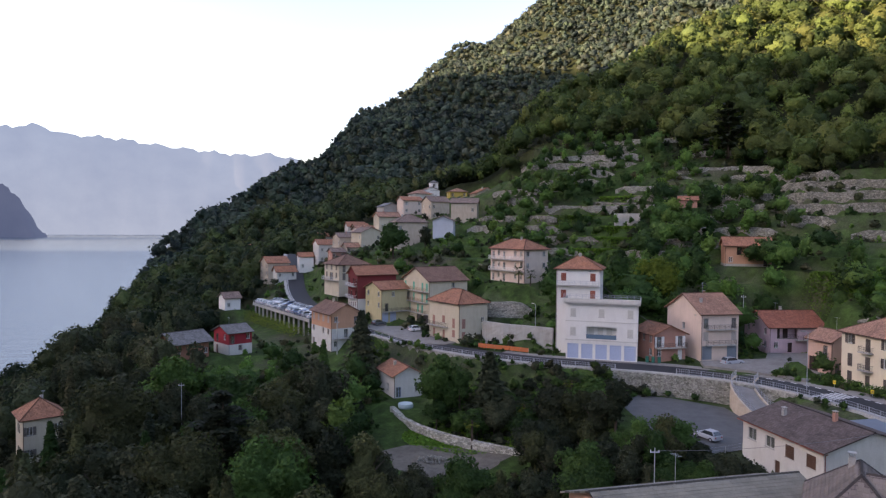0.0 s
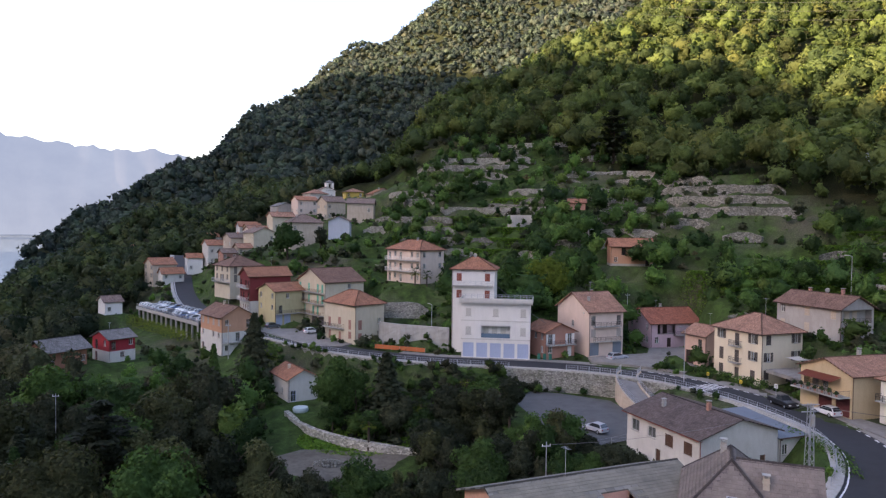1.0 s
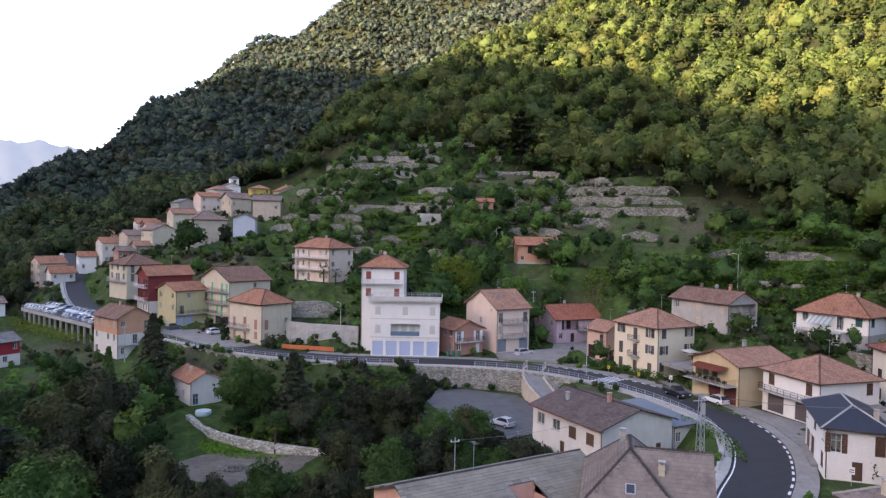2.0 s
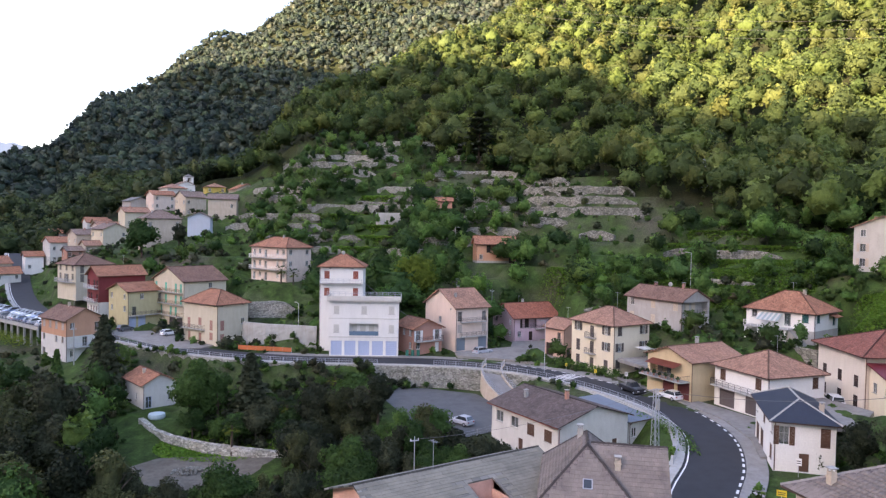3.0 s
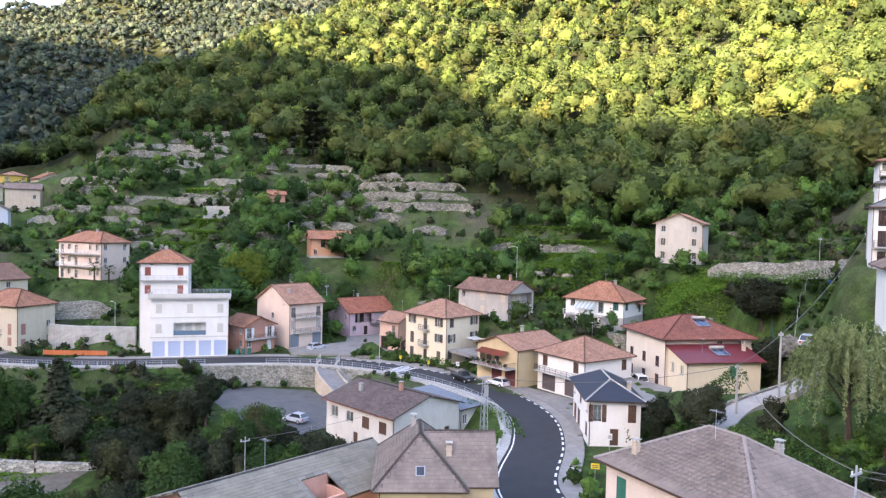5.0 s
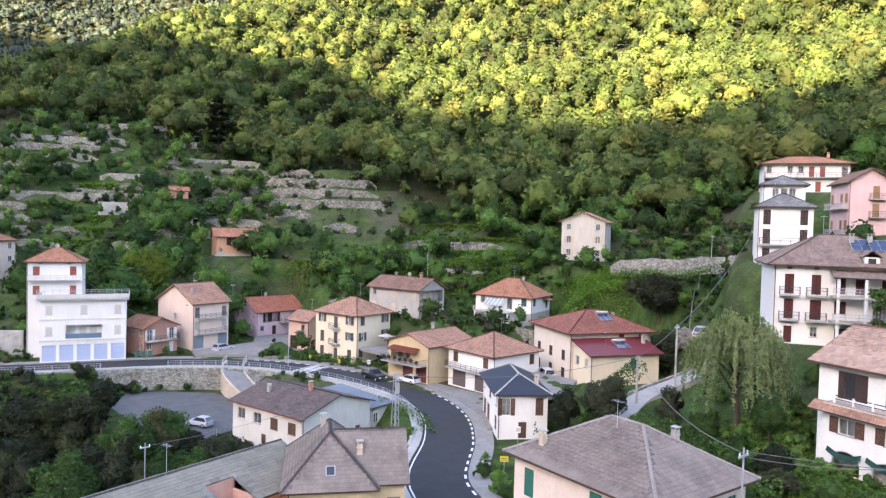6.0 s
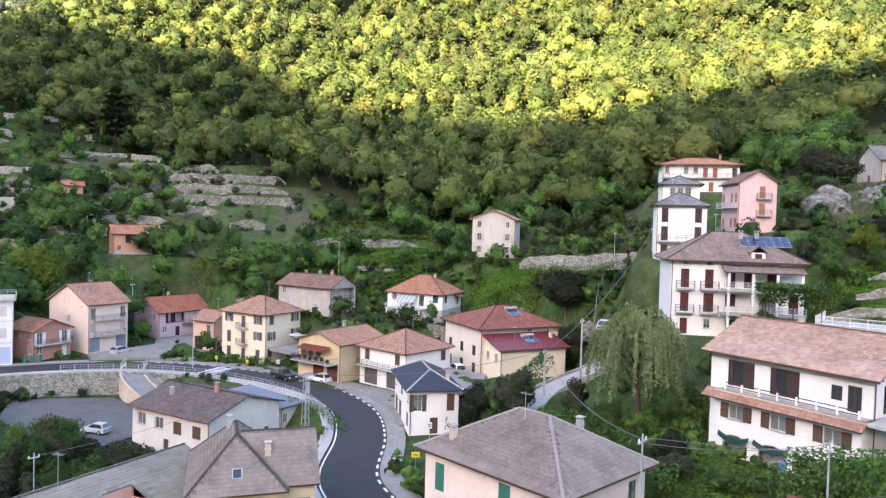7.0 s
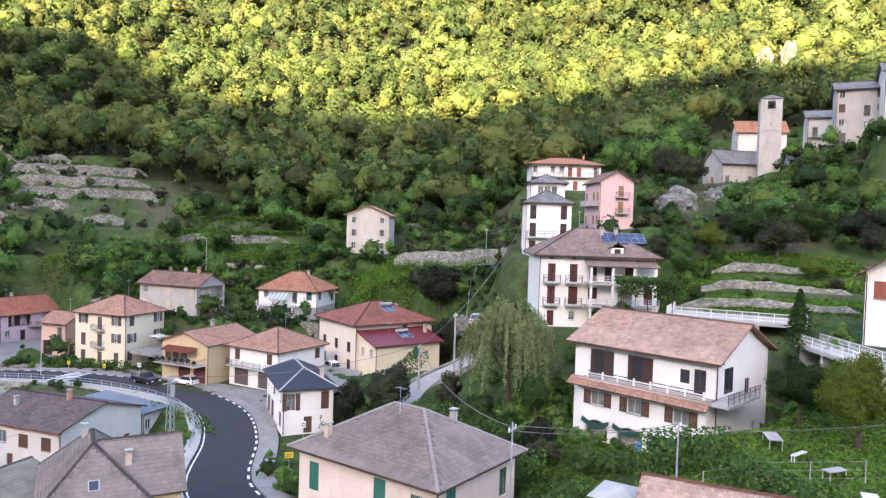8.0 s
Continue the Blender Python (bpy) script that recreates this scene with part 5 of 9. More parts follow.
def build_house(h):
    lx, ly, z = h["lx"], h["ly"], h["h"]
    far = math.hypot(h["x"], h["y"])
    m = Matrix.Translation((h["x"], h["y"], h["z"])) @ Matrix.Rotation(radians(h["turn"]), 4, "Z")
    house = thing(h["kind"], m, h["label"], h["kind"], h.get("group", ""))
    sides = {"s": (Matrix(), lx), "w": (Matrix.Translation((0, ly, 0)) @ Matrix.Rotation(radians(-90), 4, "Z"), ly),
             "e": (Matrix.Translation((lx, 0, 0)) @ Matrix.Rotation(radians(90), 4, "Z"), ly), "n": (Matrix.Translation((lx, ly, 0)) @ Matrix.Rotation(radians(180), 4, "Z"), lx)}
    bm = bmesh.new()
    for k, (fm, length) in sides.items():
        opens, balc = openings(h.get(k, ()), length, z)
        opens += [o for o in h.get("extra_" + k, ())]
        facade_faces(bm, fm, length, z, opens)
        fill_openings(house, fm, opens, h)
        if h.get("base"):
            top, mat = h["base"]
            skin = bmesh.new()
            facade_faces(skin, fm @ Matrix.Translation((-0.03, -0.035, 0)), length + 0.06, top, [(c, x + 0.03, zz, ww, min(hh, top - zz - 0.02)) for c, x, zz, ww, hh in opens if zz < top - 0.1], 0.03)
            bmesh.ops.remove_doubles(skin, verts=skin.verts[:], dist=0.001)
            part("base_storey", skin, mat, house)
        balc += [b for b in h.get("balconies_" + k, ())]
        for b in balc:
            if isinstance(b, tuple) and len(b) == 4:
                balcony(house, fm @ Matrix.Translation((0, 0, b[0])), b[1], b[2], b[3], h.get("rail", DARK_METAL))
            elif isinstance(b, tuple):
                balcony(house, fm @ Matrix.Translation((0, 0, b[0])), b[1] - 1.0, b[1] + 1.0, 0.9, h.get("rail", DARK_METAL))
            else:
                balcony(house, fm @ Matrix.Translation((0, 0, b)), 0.25, length - 0.25, h.get("deep", 1.1), h.get("rail", DARK_METAL if VILLAGE.random() < 0.5 else STEEL))
    # gables
    if h["roof"] in ("gx", "gy", "shed"):
        r = h["rise"]
        if h["roof"] == "gx":
            tris = [((0, 0, z), (0, ly / 2, z + r), (0, ly, z)), ((lx, 0, z), (lx, ly, z), (lx, ly / 2, z + r))]
        elif h["roof"] == "gy":
            tris = [((0, 0, z), (lx, 0, z), (lx / 2, 0, z + r)), ((lx, ly, z), (0, ly, z), (lx / 2, ly, z + r))]
        else:
            tris = [((0, 0, z), (0, ly, z + r), (0, ly, z)), ((lx, 0, z), (lx, ly, z), (lx, ly, z + r)), ((lx, ly, z), (0, ly, z), (0, ly, z + r), (lx, ly, z + r))]
        for t in tris:
            bm.faces.new([bm.verts.new(p) for p in t])
    bmesh.ops.remove_doubles(bm, verts=bm.verts[:], dist=0.001)
    part("wall", bm, h["wall"], house)
    planes, ridges = roof_planes(h)
    bm = bmesh.new()
    uvl = bm.loops.layers.uv.new("UVMap")
    for i, p in enumerate(planes):
        if i == 0 and h.get("notch"):
            u0, u1, v1 = h["notch"]
            rise = lambda v: z + h["rise"] * v / (ly / 2)
            e = -h["ov"]
            p = (p[0], (u0, e, rise(e)), (u0, v1, rise(v1)), (u1, v1, rise(v1)), (u1, e, rise(e))) + tuple(p[1:])
            for name, q in (("terrace_wall", (u0 - 0.2, u1 + 0.2, v1, v1 + 0.2, z - 1.6, rise(v1))), ("terrace_wall", (u0 - 0.2, u0, 0.3, v1, z - 1.6, z + 0.1)), ("terrace_wall", (u1, u1 + 0.2, 0.3, v1, z - 1.6, z + 0.1)), ("terrace_floor", (u0, u1, 0.3, v1, z - 1.75, z - 1.6))):
                tb = bmesh.new()
                box(tb, *q)
                part(name, tb, CONCRETE if "floor" in name else h["wall"], house)
        slope(bm, uvl, p)
    roof = part("roof", bm, h["tiles"], house)
    if ridges and far < 300:
        bm = bmesh.new()
        uvl = bm.loops.layers.uv.new("UVMap")
        for a, b in ridges:
            a, b = Vector(a) + Vector((0, 0, 0.12)), Vector(b) + Vector((0, 0, 0.12))
            n = max(2, int((b - a).length / 0.45))
            for k in range(n):
                rod(bm, a.lerp(b, k / n), a.lerp(b, (k + 1.06) / n), 0.15, 0.125, 6)
        part("ridge_cap", bm, h.get("ridge", h["tiles"]), roof)
    if h["roof"] != "flat" and far < 210:
        # gutters along the level eaves and one downpipe at the near corner
        for pl in planes:
            a, b = Vector(pl[0]), Vector(pl[1])
            bm = bmesh.new()
            rod(bm, a + Vector((0, 0, 0.02)), b + Vector((0, 0, 0.02)), 0.075, sides=6)
            part("gutter", bm, h.get("gutter", WOOD), house)
        bm = bmesh.new()
        rod(bm, (0.12, -0.07, 0), (0.12, -0.07, z - 0.4), 0.05, sides=6)
        rod(bm, (0.12, -0.07, z - 0.4), (0.0, -h["ov"], z - 0.15), 0.05, sides=6)
        part("downpipe", bm, h.get("gutter", WOOD), house)
    for cx, cy, ch in h.get("chimneys", ()):
        cz = roof_height(h, cx, cy)
        bm = bmesh.new()
        box(bm, -0.24, 0.24, -0.22, 0.22, -0.5, ch * 0.8)
        box(bm, -0.29, 0.29, -0.27, 0.27, ch * 0.5, ch * 0.56)
        for sx in (-0.22, 0.15):
            for sy in (-0.20, 0.13):
                box(bm, sx, sx + 0.07, sy, sy + 0.07, ch * 0.8, ch)
        ch_ob = part("chimney", bm, VILLAGE.choice((GREYW, BEIGE, SALMON)), house)
        ch_ob.matrix_local = Matrix.Translation((cx, cy, cz))
        bm = bmesh.new()
        box(bm, -0.31, 0.31, -0.29, 0.29, ch, ch + 0.06)
        part("chimney_cap", bm, CONCRETE, ch_ob)
    if h.get("dish"):
        dish(house, h, lx * 0.5, ly * 0.45)
    if h.get("antenna") or (far < 200 and VILLAGE.random() < 0.35):
        antenna(house, lx * VILLAGE.uniform(0.3, 0.7), ly * 0.5, roof_height(h, lx * 0.5, ly * 0.5) - 0.3, VILLAGE.uniform(1.8, 3.2))
    BUILT.append((house, h))
    return house


def antenna(parent, x, y, z, tall):
    bm = bmesh.new()
    rod(bm, (0, 0, 0), (0, 0, tall), 0.025, sides=5)
    for k in range(5):
        rod(bm, (-0.3, k * 0.22 - 0.5, tall - 0.15), (0.3, k * 0.22 - 0.5, tall - 0.15), 0.012, sides=4)
    rod(bm, (0, -0.6, tall - 0.15), (0, 0.5, tall - 0.15), 0.015, sides=4)
    ob = part("antenna", bm, STEEL, parent)
    ob.matrix_local = Matrix.Translation((x, y, z))


def dish(parent, h, x, y):
    bm = bmesh.new()
    rings = []
    for k in range(5):
        r = 0.45 * k / 4
        rings.append([bm.verts.new((r * math.cos(a), -0.10 + 0.5 * r * r, 0.55 + r * math.sin(a))) for a in [6.2832 * i / 14 for i in range(14)]] if k else [bm.verts.new((0, -0.10, 0.55))])
    for i in range(14):
        bm.faces.new((rings[0][0], rings[1][i], rings[1][(i + 1) % 14]))
        for k in range(1, 4):
            bm.faces.new((rings[k][i], rings[k + 1][i], rings[k + 1][(i + 1) % 14], rings[k][(i + 1) % 14]))
    bmesh.ops.solidify(bm, geom=bm.faces[:], thickness=0.02)
    rod(bm, (0, 0.05, -0.4), (0, 0.05, 0.55), 0.03, sides=5)
    rod(bm, (0, -0.1, 0.3), (0, -0.5, 0.55), 0.015, sides=4)
    ob = part("satellite_dish", bm, OFFWHITE, parent)
    ob.matrix_local = Matrix.Translation((x, y, roof_height(h, x, y) + 0.1)) @ pose(0, 0, 0, 0, 0, -20)


for spec in HOUSES:
    build_house(spec)


# ---- trees ----
def crown_lobes(kind, seed):
    """The rounded boughs of a broadleaf crown of height about 1: heart, bough centres and radii."""
    rnd = np.random.default_rng(500 + seed)
    rx, rz, mid, k = {"tall": (0.14, 0.30, 0.56, 10), "bush": (0.30, 0.22, 0.40, 9)}.get(kind, (0.25, 0.27, 0.56, 15))
    a = rnd.uniform(0, 2 * np.pi, k) + np.arange(k) * 2.4
    e = np.linspace(-0.75, 0.95, k) + rnd.uniform(-0.15, 0.15, k)
    w = np.sqrt(np.clip(1 - e * e, 0.05, 1)) * rnd.uniform(0.75, 1.2, k)
    c = np.column_stack([np.cos(a) * w * rx, np.sin(a) * w * rx, e * rz])
    r = rnd.uniform(0.45, 0.95, k) * (0.72 if kind != "tall" else 0.95) * rx
    c, r = np.vstack([c, [[0, 0, 0]]]), np.append(r, rx * 0.85)
    return np.array([0, 0, mid]), c, r


def on_crown(lobes, d):
    """Points and normals of the crown's skin along directions from its heart."""
    o, c, r = lobes
    dot = d @ c.T
    disc = dot * dot - (c * c).sum(1) + r * r
    val = np.where(disc > 0, dot + np.sqrt(np.maximum(disc, 0)), 0)
    i = val.argmax(1)
    p = d * val[np.arange(len(d)), i][:, None]
    nrm = p - c[i]
    nrm /= np.linalg.norm(nrm, axis=1)[:, None] + 1e-9
    return o + p, nrm


def crown_body(kind, seed, n, m):
    """The closed skin of a crown with its boughs: shared corners and triangles."""
    lobes = crown_lobes(kind, seed)
    rnd = np.random.default_rng(seed)
    t = np.arange(1, m) / m * np.pi
    a = np.arange(n) * 2 * np.pi / n
    A = a[None, :] + (np.arange(m - 1) % 2)[:, None] * np.pi / n
    d = np.stack([np.sin(t)[:, None] * np.cos(A), np.sin(t)[:, None] * np.sin(A), np.cos(t)[:, None] * np.ones((1, n))], -1).reshape(-1, 3)
    d = np.vstack([d, [[0, 0, 1.0], [0, 0, -1.0]]])
    p, _ = on_crown(lobes, d)
    p = lobes[0] + (p - lobes[0]) * rnd.uniform(0.72, 0.94, (len(p), 1))
    if kind == "bush":
        p[:, 2] = np.maximum(p[:, 2], 0)
    i, j = (v.ravel() for v in np.meshgrid(np.arange(m - 2), np.arange(n), indexing="ij"))
    k = (j + 1) % n
    q = np.stack([i * n + j, (i + 1) * n + j, (i + 1) * n + k, i * n + k], -1)
    top, low = len(d) - 2, len(d) - 1
    j = np.arange(n)
    tris = np.vstack([q[:, [0, 1, 2]], q[:, [0, 2, 3]], np.stack([np.full(n, top), j, (j + 1) % n], -1), np.stack([np.full(n, low), (m - 2) * n + (j + 1) % n, (m - 2) * n + j], -1)])
    return p, tris


def crown_leaves(kind, seed, n, size):
    """Leaf clumps standing out of the crown's skin."""
    rnd = np.random.default_rng(seed + 70)
    d = rnd.normal(size=(n, 3))
    d[:, 2] += 0.25 * np.abs(d[:, 2])
    d /= np.linalg.norm(d, axis=1)[:, None]
    lobes = crown_lobes(kind, seed)
    p, nrm = on_crown(lobes, d)
    p = lobes[0] + (p - lobes[0]) * rnd.uniform(0.84, 1.07, (n, 1))
    if kind == "bush":
        p[:, 2] = np.maximum(p[:, 2], 0.02)
    nrm = nrm + rnd.normal(size=(n, 3)) * 0.5
    nrm /= np.linalg.norm(nrm, axis=1)[:, None]
    return leaf_clumps(p, nrm, size * rnd.uniform(0.6, 1.35, n), rnd)


def crown_proto(kind, seed, n, size, around, rows):
    """Skin and leaves together: corners and triangles."""
    if kind in ("conifer", "cedar", "weeping"):
        co = crown_points(kind, seed, n, size)
        if kind == "conifer":
            co = np.concatenate([co, core_points(kind, seed)])
        return co, np.arange(len(co)).reshape(-1, 3)
    p, t = crown_body(kind, seed, around, rows)
    co = crown_leaves(kind, seed, n, size)
    return np.vstack([p, co]), np.vstack([t, np.arange(len(co)).reshape(-1, 3) + len(p)])


def leaf_clumps(p, nrm, s, rnd, stretch=1.0, droop=0.0):
    """Three-cornered leaf clumps standing on their normals."""
    n = len(p)
    t = rnd.normal(size=(n, 3))
    if droop:
        t = t * 0.35 + np.array([0, 0, -1.0]) * droop
    u = np.cross(nrm, t)
    u /= np.linalg.norm(u, axis=1)[:, None] + 1e-9
    v = np.cross(nrm, u)
    a, b = u * s[:, None], v * s[:, None] * stretch
    k = rnd.uniform(0.7, 1.25, (3, n, 1))
    bend = nrm * (s * 0.3)[:, None]
    c = np.stack([p - a * k[0] - b * 0.55 - bend, p + a * k[1] - b * 0.55 + bend * 0.4, p + b * k[2] - bend * 0.3], 1)
    return c.reshape(-1, 3)


def crown_points(kind, seed, n, size):
    """The leaf clumps of one tree of height about 1, standing at the origin."""
    rnd = np.random.default_rng(seed)
    if kind == "conifer":
        f = rnd.random(n) ** 0.62
        layer = np.floor(f * 13) / 13
        rr = 0.26 * (1 - f) * (0.55 + 0.45 * (1 - (f * 13 - np.floor(f * 13)))) + 0.012
        a = rnd.uniform(0, 2 * np.pi, n)
        ra = rr * rnd.uniform(0.45, 1.08, n) * (1 + 0.16 * np.sin(a * 5 + layer * 40))
        p = np.column_stack([ra * np.cos(a), ra * np.sin(a), 0.06 + 0.94 * f - ra * 0.25])
        nrm = np.column_stack([np.cos(a) * 0.7, np.sin(a) * 0.7, np.full(n, 0.65)]) + rnd.normal(size=(n, 3)) * 0.3
        nrm /= np.linalg.norm(nrm, axis=1)[:, None]
        s = size * rnd.uniform(0.5, 1.2, n)
    elif kind == "cedar":
        lay = rnd.integers(0, 7, n)
        zz = 0.28 + 0.70 * lay / 6
        wide = np.array([0.42, 0.44, 0.40, 0.34, 0.26, 0.17, 0.07])[lay]
        a = rnd.uniform(0, 2 * np.pi, n)
        ra = wide * np.sqrt(rnd.random(n)) * (0.72 + 0.36 * np.sin(a * 3 + lay * 2.1))
        p = np.column_stack([ra * np.cos(a), ra * np.sin(a), zz + rnd.normal(size=n) * 0.018 - ra * 0.05])
        nrm = np.column_stack([np.zeros((n, 2)), np.ones(n)]) + rnd.normal(size=(n, 3)) * 0.3
        nrm /= np.linalg.norm(nrm, axis=1)[:, None]
        s = size * rnd.uniform(0.6, 1.2, n)
    elif kind == "weeping":
        k = 150
        a0, r0 = rnd.uniform(0, 2 * np.pi, k), 0.30 * np.sqrt(rnd.random(k))
        top = 0.72 + 0.28 * (1 - (r0 / 0.30) ** 2) * rnd.uniform(0.55, 1, k)
        ln = rnd.uniform(0.22, 0.6, k)
        pick = rnd.integers(0, k, n)
        f = rnd.random(n)
        out = r0[pick] * (1 + 0.35 * np.sqrt(f)) + 0.02
        p = np.column_stack([out * np.cos(a0[pick]), out * np.sin(a0[pick]), top[pick] - ln[pick] * f]) + rnd.normal(size=(n, 3)) * 0.007
        nrm = np.column_stack([np.cos(a0[pick]), np.sin(a0[pick]), np.full(n, 0.15)]) + rnd.normal(size=(n, 3)) * 0.5
        nrm /= np.linalg.norm(nrm, axis=1)[:, None]
        s = size * rnd.uniform(0.5, 1.1, n)
    return leaf_clumps(p, nrm, s, rnd, 1.9 if kind == "weeping" else 1.15, 1.0 if kind == "weeping" else 0.0)


CROWNS = {}


def crown_mesh(kind, variant, n, size, mat):
    key = (kind, variant, n, mat.name)
    if key not in CROWNS:
        co, tri = crown_proto(kind, variant, n, size, 14, 9)
        tone = np.full(len(co), (0.45 if kind == "weeping" else 0.12) + 0.13 * variant)
        CROWNS[key] = mesh_from("crown", co, tri, mat, tone, smooth=True)
    return CROWNS[key]


TRUNKS = {}


def trunk_mesh(kind, variant):
    key = (kind, variant)
    if key not in TRUNKS:
        rnd = random.Random(variant * 13 + len(kind))
        bm = bmesh.new()
        top = 0.95 if kind in ("conifer", "cedar") else 0.62
        w = 0.016 if kind == "conifer" else 0.024
        p = Vector((0, 0, -0.06))
        segs = [p]
        for k in range(5):
            segs.append(Vector((rnd.uniform(-0.015, 0.015), rnd.uniform(-0.015, 0.015), top * (k + 1) / 5)))
        for k in range(5):
            rod(bm, segs[k], segs[k + 1], w * (1.25 - 0.2 * k), w * (1.05 - 0.2 * k), 7)
        if kind != "conifer":
            for k in range(7):
                a = 6.2832 * k / 7 + rnd.uniform(-0.3, 0.3)
                z0 = rnd.uniform(0.25, 0.5)
                tip = Vector((math.cos(a) * rnd.uniform(0.18, 0.28), math.sin(a) * rnd.uniform(0.18, 0.28), z0 + rnd.uniform(0.15, 0.35)))
                rod(bm, (0, 0, z0), tip, w * 0.5, w * 0.16, 5)
        TRUNKS[key] = mesh_of(bm, "trunk", BARK)
    return TRUNKS[key]


LEAFN = {"broad": (3000, 0.020), "tall": (2500, 0.019), "bush": (800, 0.045), "conifer": (2200, 0.024), "cedar": (2200, 0.030), "weeping": (6500, 0.014)}
TREE_RND = random.Random(5)


def tree(x, y, height, kind="broad", mat=None, label="", z=None, spread=1.0, name="tree", variant=None, dense=1.0):
    mat = mat or GARDEN
    z = float(ground(x, y)[0]) if z is None else z
    variant = TREE_RND.randrange(4) if variant is None else variant
    n, s = LEAFN[kind]
    dense *= float(np.interp(math.hypot(x, y), [80, 130, 200, 260], [1.25, 0.8, 0.45, 0.35]))
    ob = thing(name, Matrix.Translation((x, y, z)) @ Matrix.Rotation(TREE_RND.uniform(0, 6.28), 4, "Z"), label or "leafy green broad-crowned tree on the slope", "shrub" if kind == "bush" else "tree")
    c = new("crown", crown_mesh(kind, variant, int(n * dense / 100) * 100 + 100, s / math.sqrt(dense), mat))
    c.parent = ob
    c.scale = (height * spread, height * spread, height)
    if kind != "bush":
        t = new("trunk", trunk_mesh(kind, variant))
        t.parent = ob
        t.scale = (height, height, height)
    return ob


def core_points(kind, seed):
    """A narrow closed body inside a conifer, so that no daylight falls through it."""
    rnd = np.random.default_rng(seed)
    n, m = 7, 5
    a = np.arange(n) * 2 * np.pi / n
    t = (np.arange(m) + 0.5) / m * np.pi
    R = rnd.uniform(0.5, 0.9, (m, n))
    p = np.stack([0.10 * R * np.sin(t)[:, None] * np.cos(a), 0.10 * R * np.sin(t)[:, None] * np.sin(a), 0.45 + 0.40 * R * np.cos(t)[:, None] * np.ones(n)], -1).reshape(-1, 3)
    i, j = np.meshgrid(np.arange(m - 1), np.arange(n), indexing="ij")
    q = np.stack([i * n + j, (i + 1) * n + j, (i + 1) * n + (j + 1) % n, i * n + (j + 1) % n], -1).reshape(-1, 4)
    return p[q[:, [0, 1, 2, 0, 2, 3]].ravel()]


def scatter(name, label, xs, ys, hs, kinds, mat, n, size, category="forest", sink=0.3, tones=(0.0, 0.55), seed=1, skin=(10, 7)):
    """Far woods and undergrowth that nobody could count, as one mesh of crowns and leaf clumps."""
    rnd = np.random.default_rng(seed)
    zs = ground(xs, ys)
    protos = [crown_proto(k, 900 + i, n, size, *skin) for k in kinds for i in range(4)]
    out, tri, tone, at = [], [], [], 0
    for x, y, z, h in zip(xs, ys, zs, hs):
        p, t = protos[rnd.integers(len(protos))]
        a = rnd.uniform(0, 6.283)
        c, s = np.cos(a), np.sin(a)
        w = h * rnd.uniform(0.85, 1.3)
        out.append(np.column_stack([(p[:, 0] * c - p[:, 1] * s) * w + x, (p[:, 0] * s + p[:, 1] * c) * w + y, p[:, 2] * h + z - sink]))
        tri.append(t + at)
        at += len(p)
        tone.append(np.full(len(p), rnd.uniform(*tones)))
    me = mesh_from(name, np.concatenate(out), np.concatenate(tri), mat, np.concatenate(tone), smooth=True)
    return tagged(new(name, me), label, category, kind="stuff")


RND = np.random.default_rng(21)


def clear_of_houses(x, y, gap):
    ok = np.ones(len(x), bool)
    for h in HOUSES:
        c, s = math.cos(radians(h["turn"])), math.sin(radians(h["turn"]))
        u, v = (x - h["x"]) * c + (y - h["y"]) * s, -(x - h["x"]) * s + (y - h["y"]) * c
        d = np.hypot(np.maximum(np.maximum(-u, u - h["lx"]), 0), np.maximum(np.maximum(-v, v - h["ly"]), 0))
        ok &= d > gap
    for p in ROAD_LINE:
        ok &= np.hypot(x - p.x, y - p.y) > gap + 3.6
    return ok


def grown(r0, r1, spacing, a0=-36.0, a1=97.0):
    """Uneven but gapless places in a ring of the forest."""
    area = radians(a1 - a0) * (r1 * r1 - r0 * r0) / 2
    k = int(area / spacing ** 2)
    i = np.arange(k)
    a = a0 + (a1 - a0) * ((i * 0.7548777 + RND.random()) % 1)
    r = np.sqrt(r0 * r0 + (r1 * r1 - r0 * r0) * ((i * 0.5698403 + RND.random()) % 1))
    a, r = a + RND.normal(size=k) * 0.3 * np.degrees(spacing / r), r + RND.normal(size=k) * 0.3 * spacing
    x, y = r * np.sin(np.radians(a)), r * np.cos(np.radians(a))
    ok = (r > tree_line(a)) & (ground(x, y) > LAKE + 1.5)
    # the high ground above the picture needs no trees
    ok &= ~((a > 27) & (r > 520))
    ok &= clear_of_houses(x, y, 5.0)
    # the garden of the lake house
    ok &= np.hypot((x + 69) / 9, (y - 115) / 13) > 1
    return x[ok], y[ok]


def split(x, y, heading):
    left = np.degrees(np.arctan2(x, y)) < heading
    return (x[left], y[left]), (x[~left], y[~left])


WOOD_KINDS = ("broad", "broad", "tall")
x, y = grown(60, 220, 6.4, -36, -15)
scatter("forest", "dark leafy woods falling to the lake", x, y, RND.uniform(8.0, 15.0, len(x)), WOOD_KINDS + ("conifer",), DARK_LEAF, 750, 0.027, tones=(0.0, 0.68), seed=2, skin=(10, 6))
x, y = grown(60, 335, 6.2)
near_woods = (np.degrees(np.arctan2(x, y)) < -15) & (np.hypot(x, y) < 220)
# left of the split the woods take the leaf copy with shade in its colour
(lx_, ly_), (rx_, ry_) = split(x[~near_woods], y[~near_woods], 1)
scatter("forest", "dark shady forest on the spur above the lake", lx_, ly_, RND.uniform(8.0, 15.0, len(lx_)), WOOD_KINDS, SHADE_LEAF, 190, 0.042, tones=(0.0, 0.68), seed=6, skin=(8, 5))
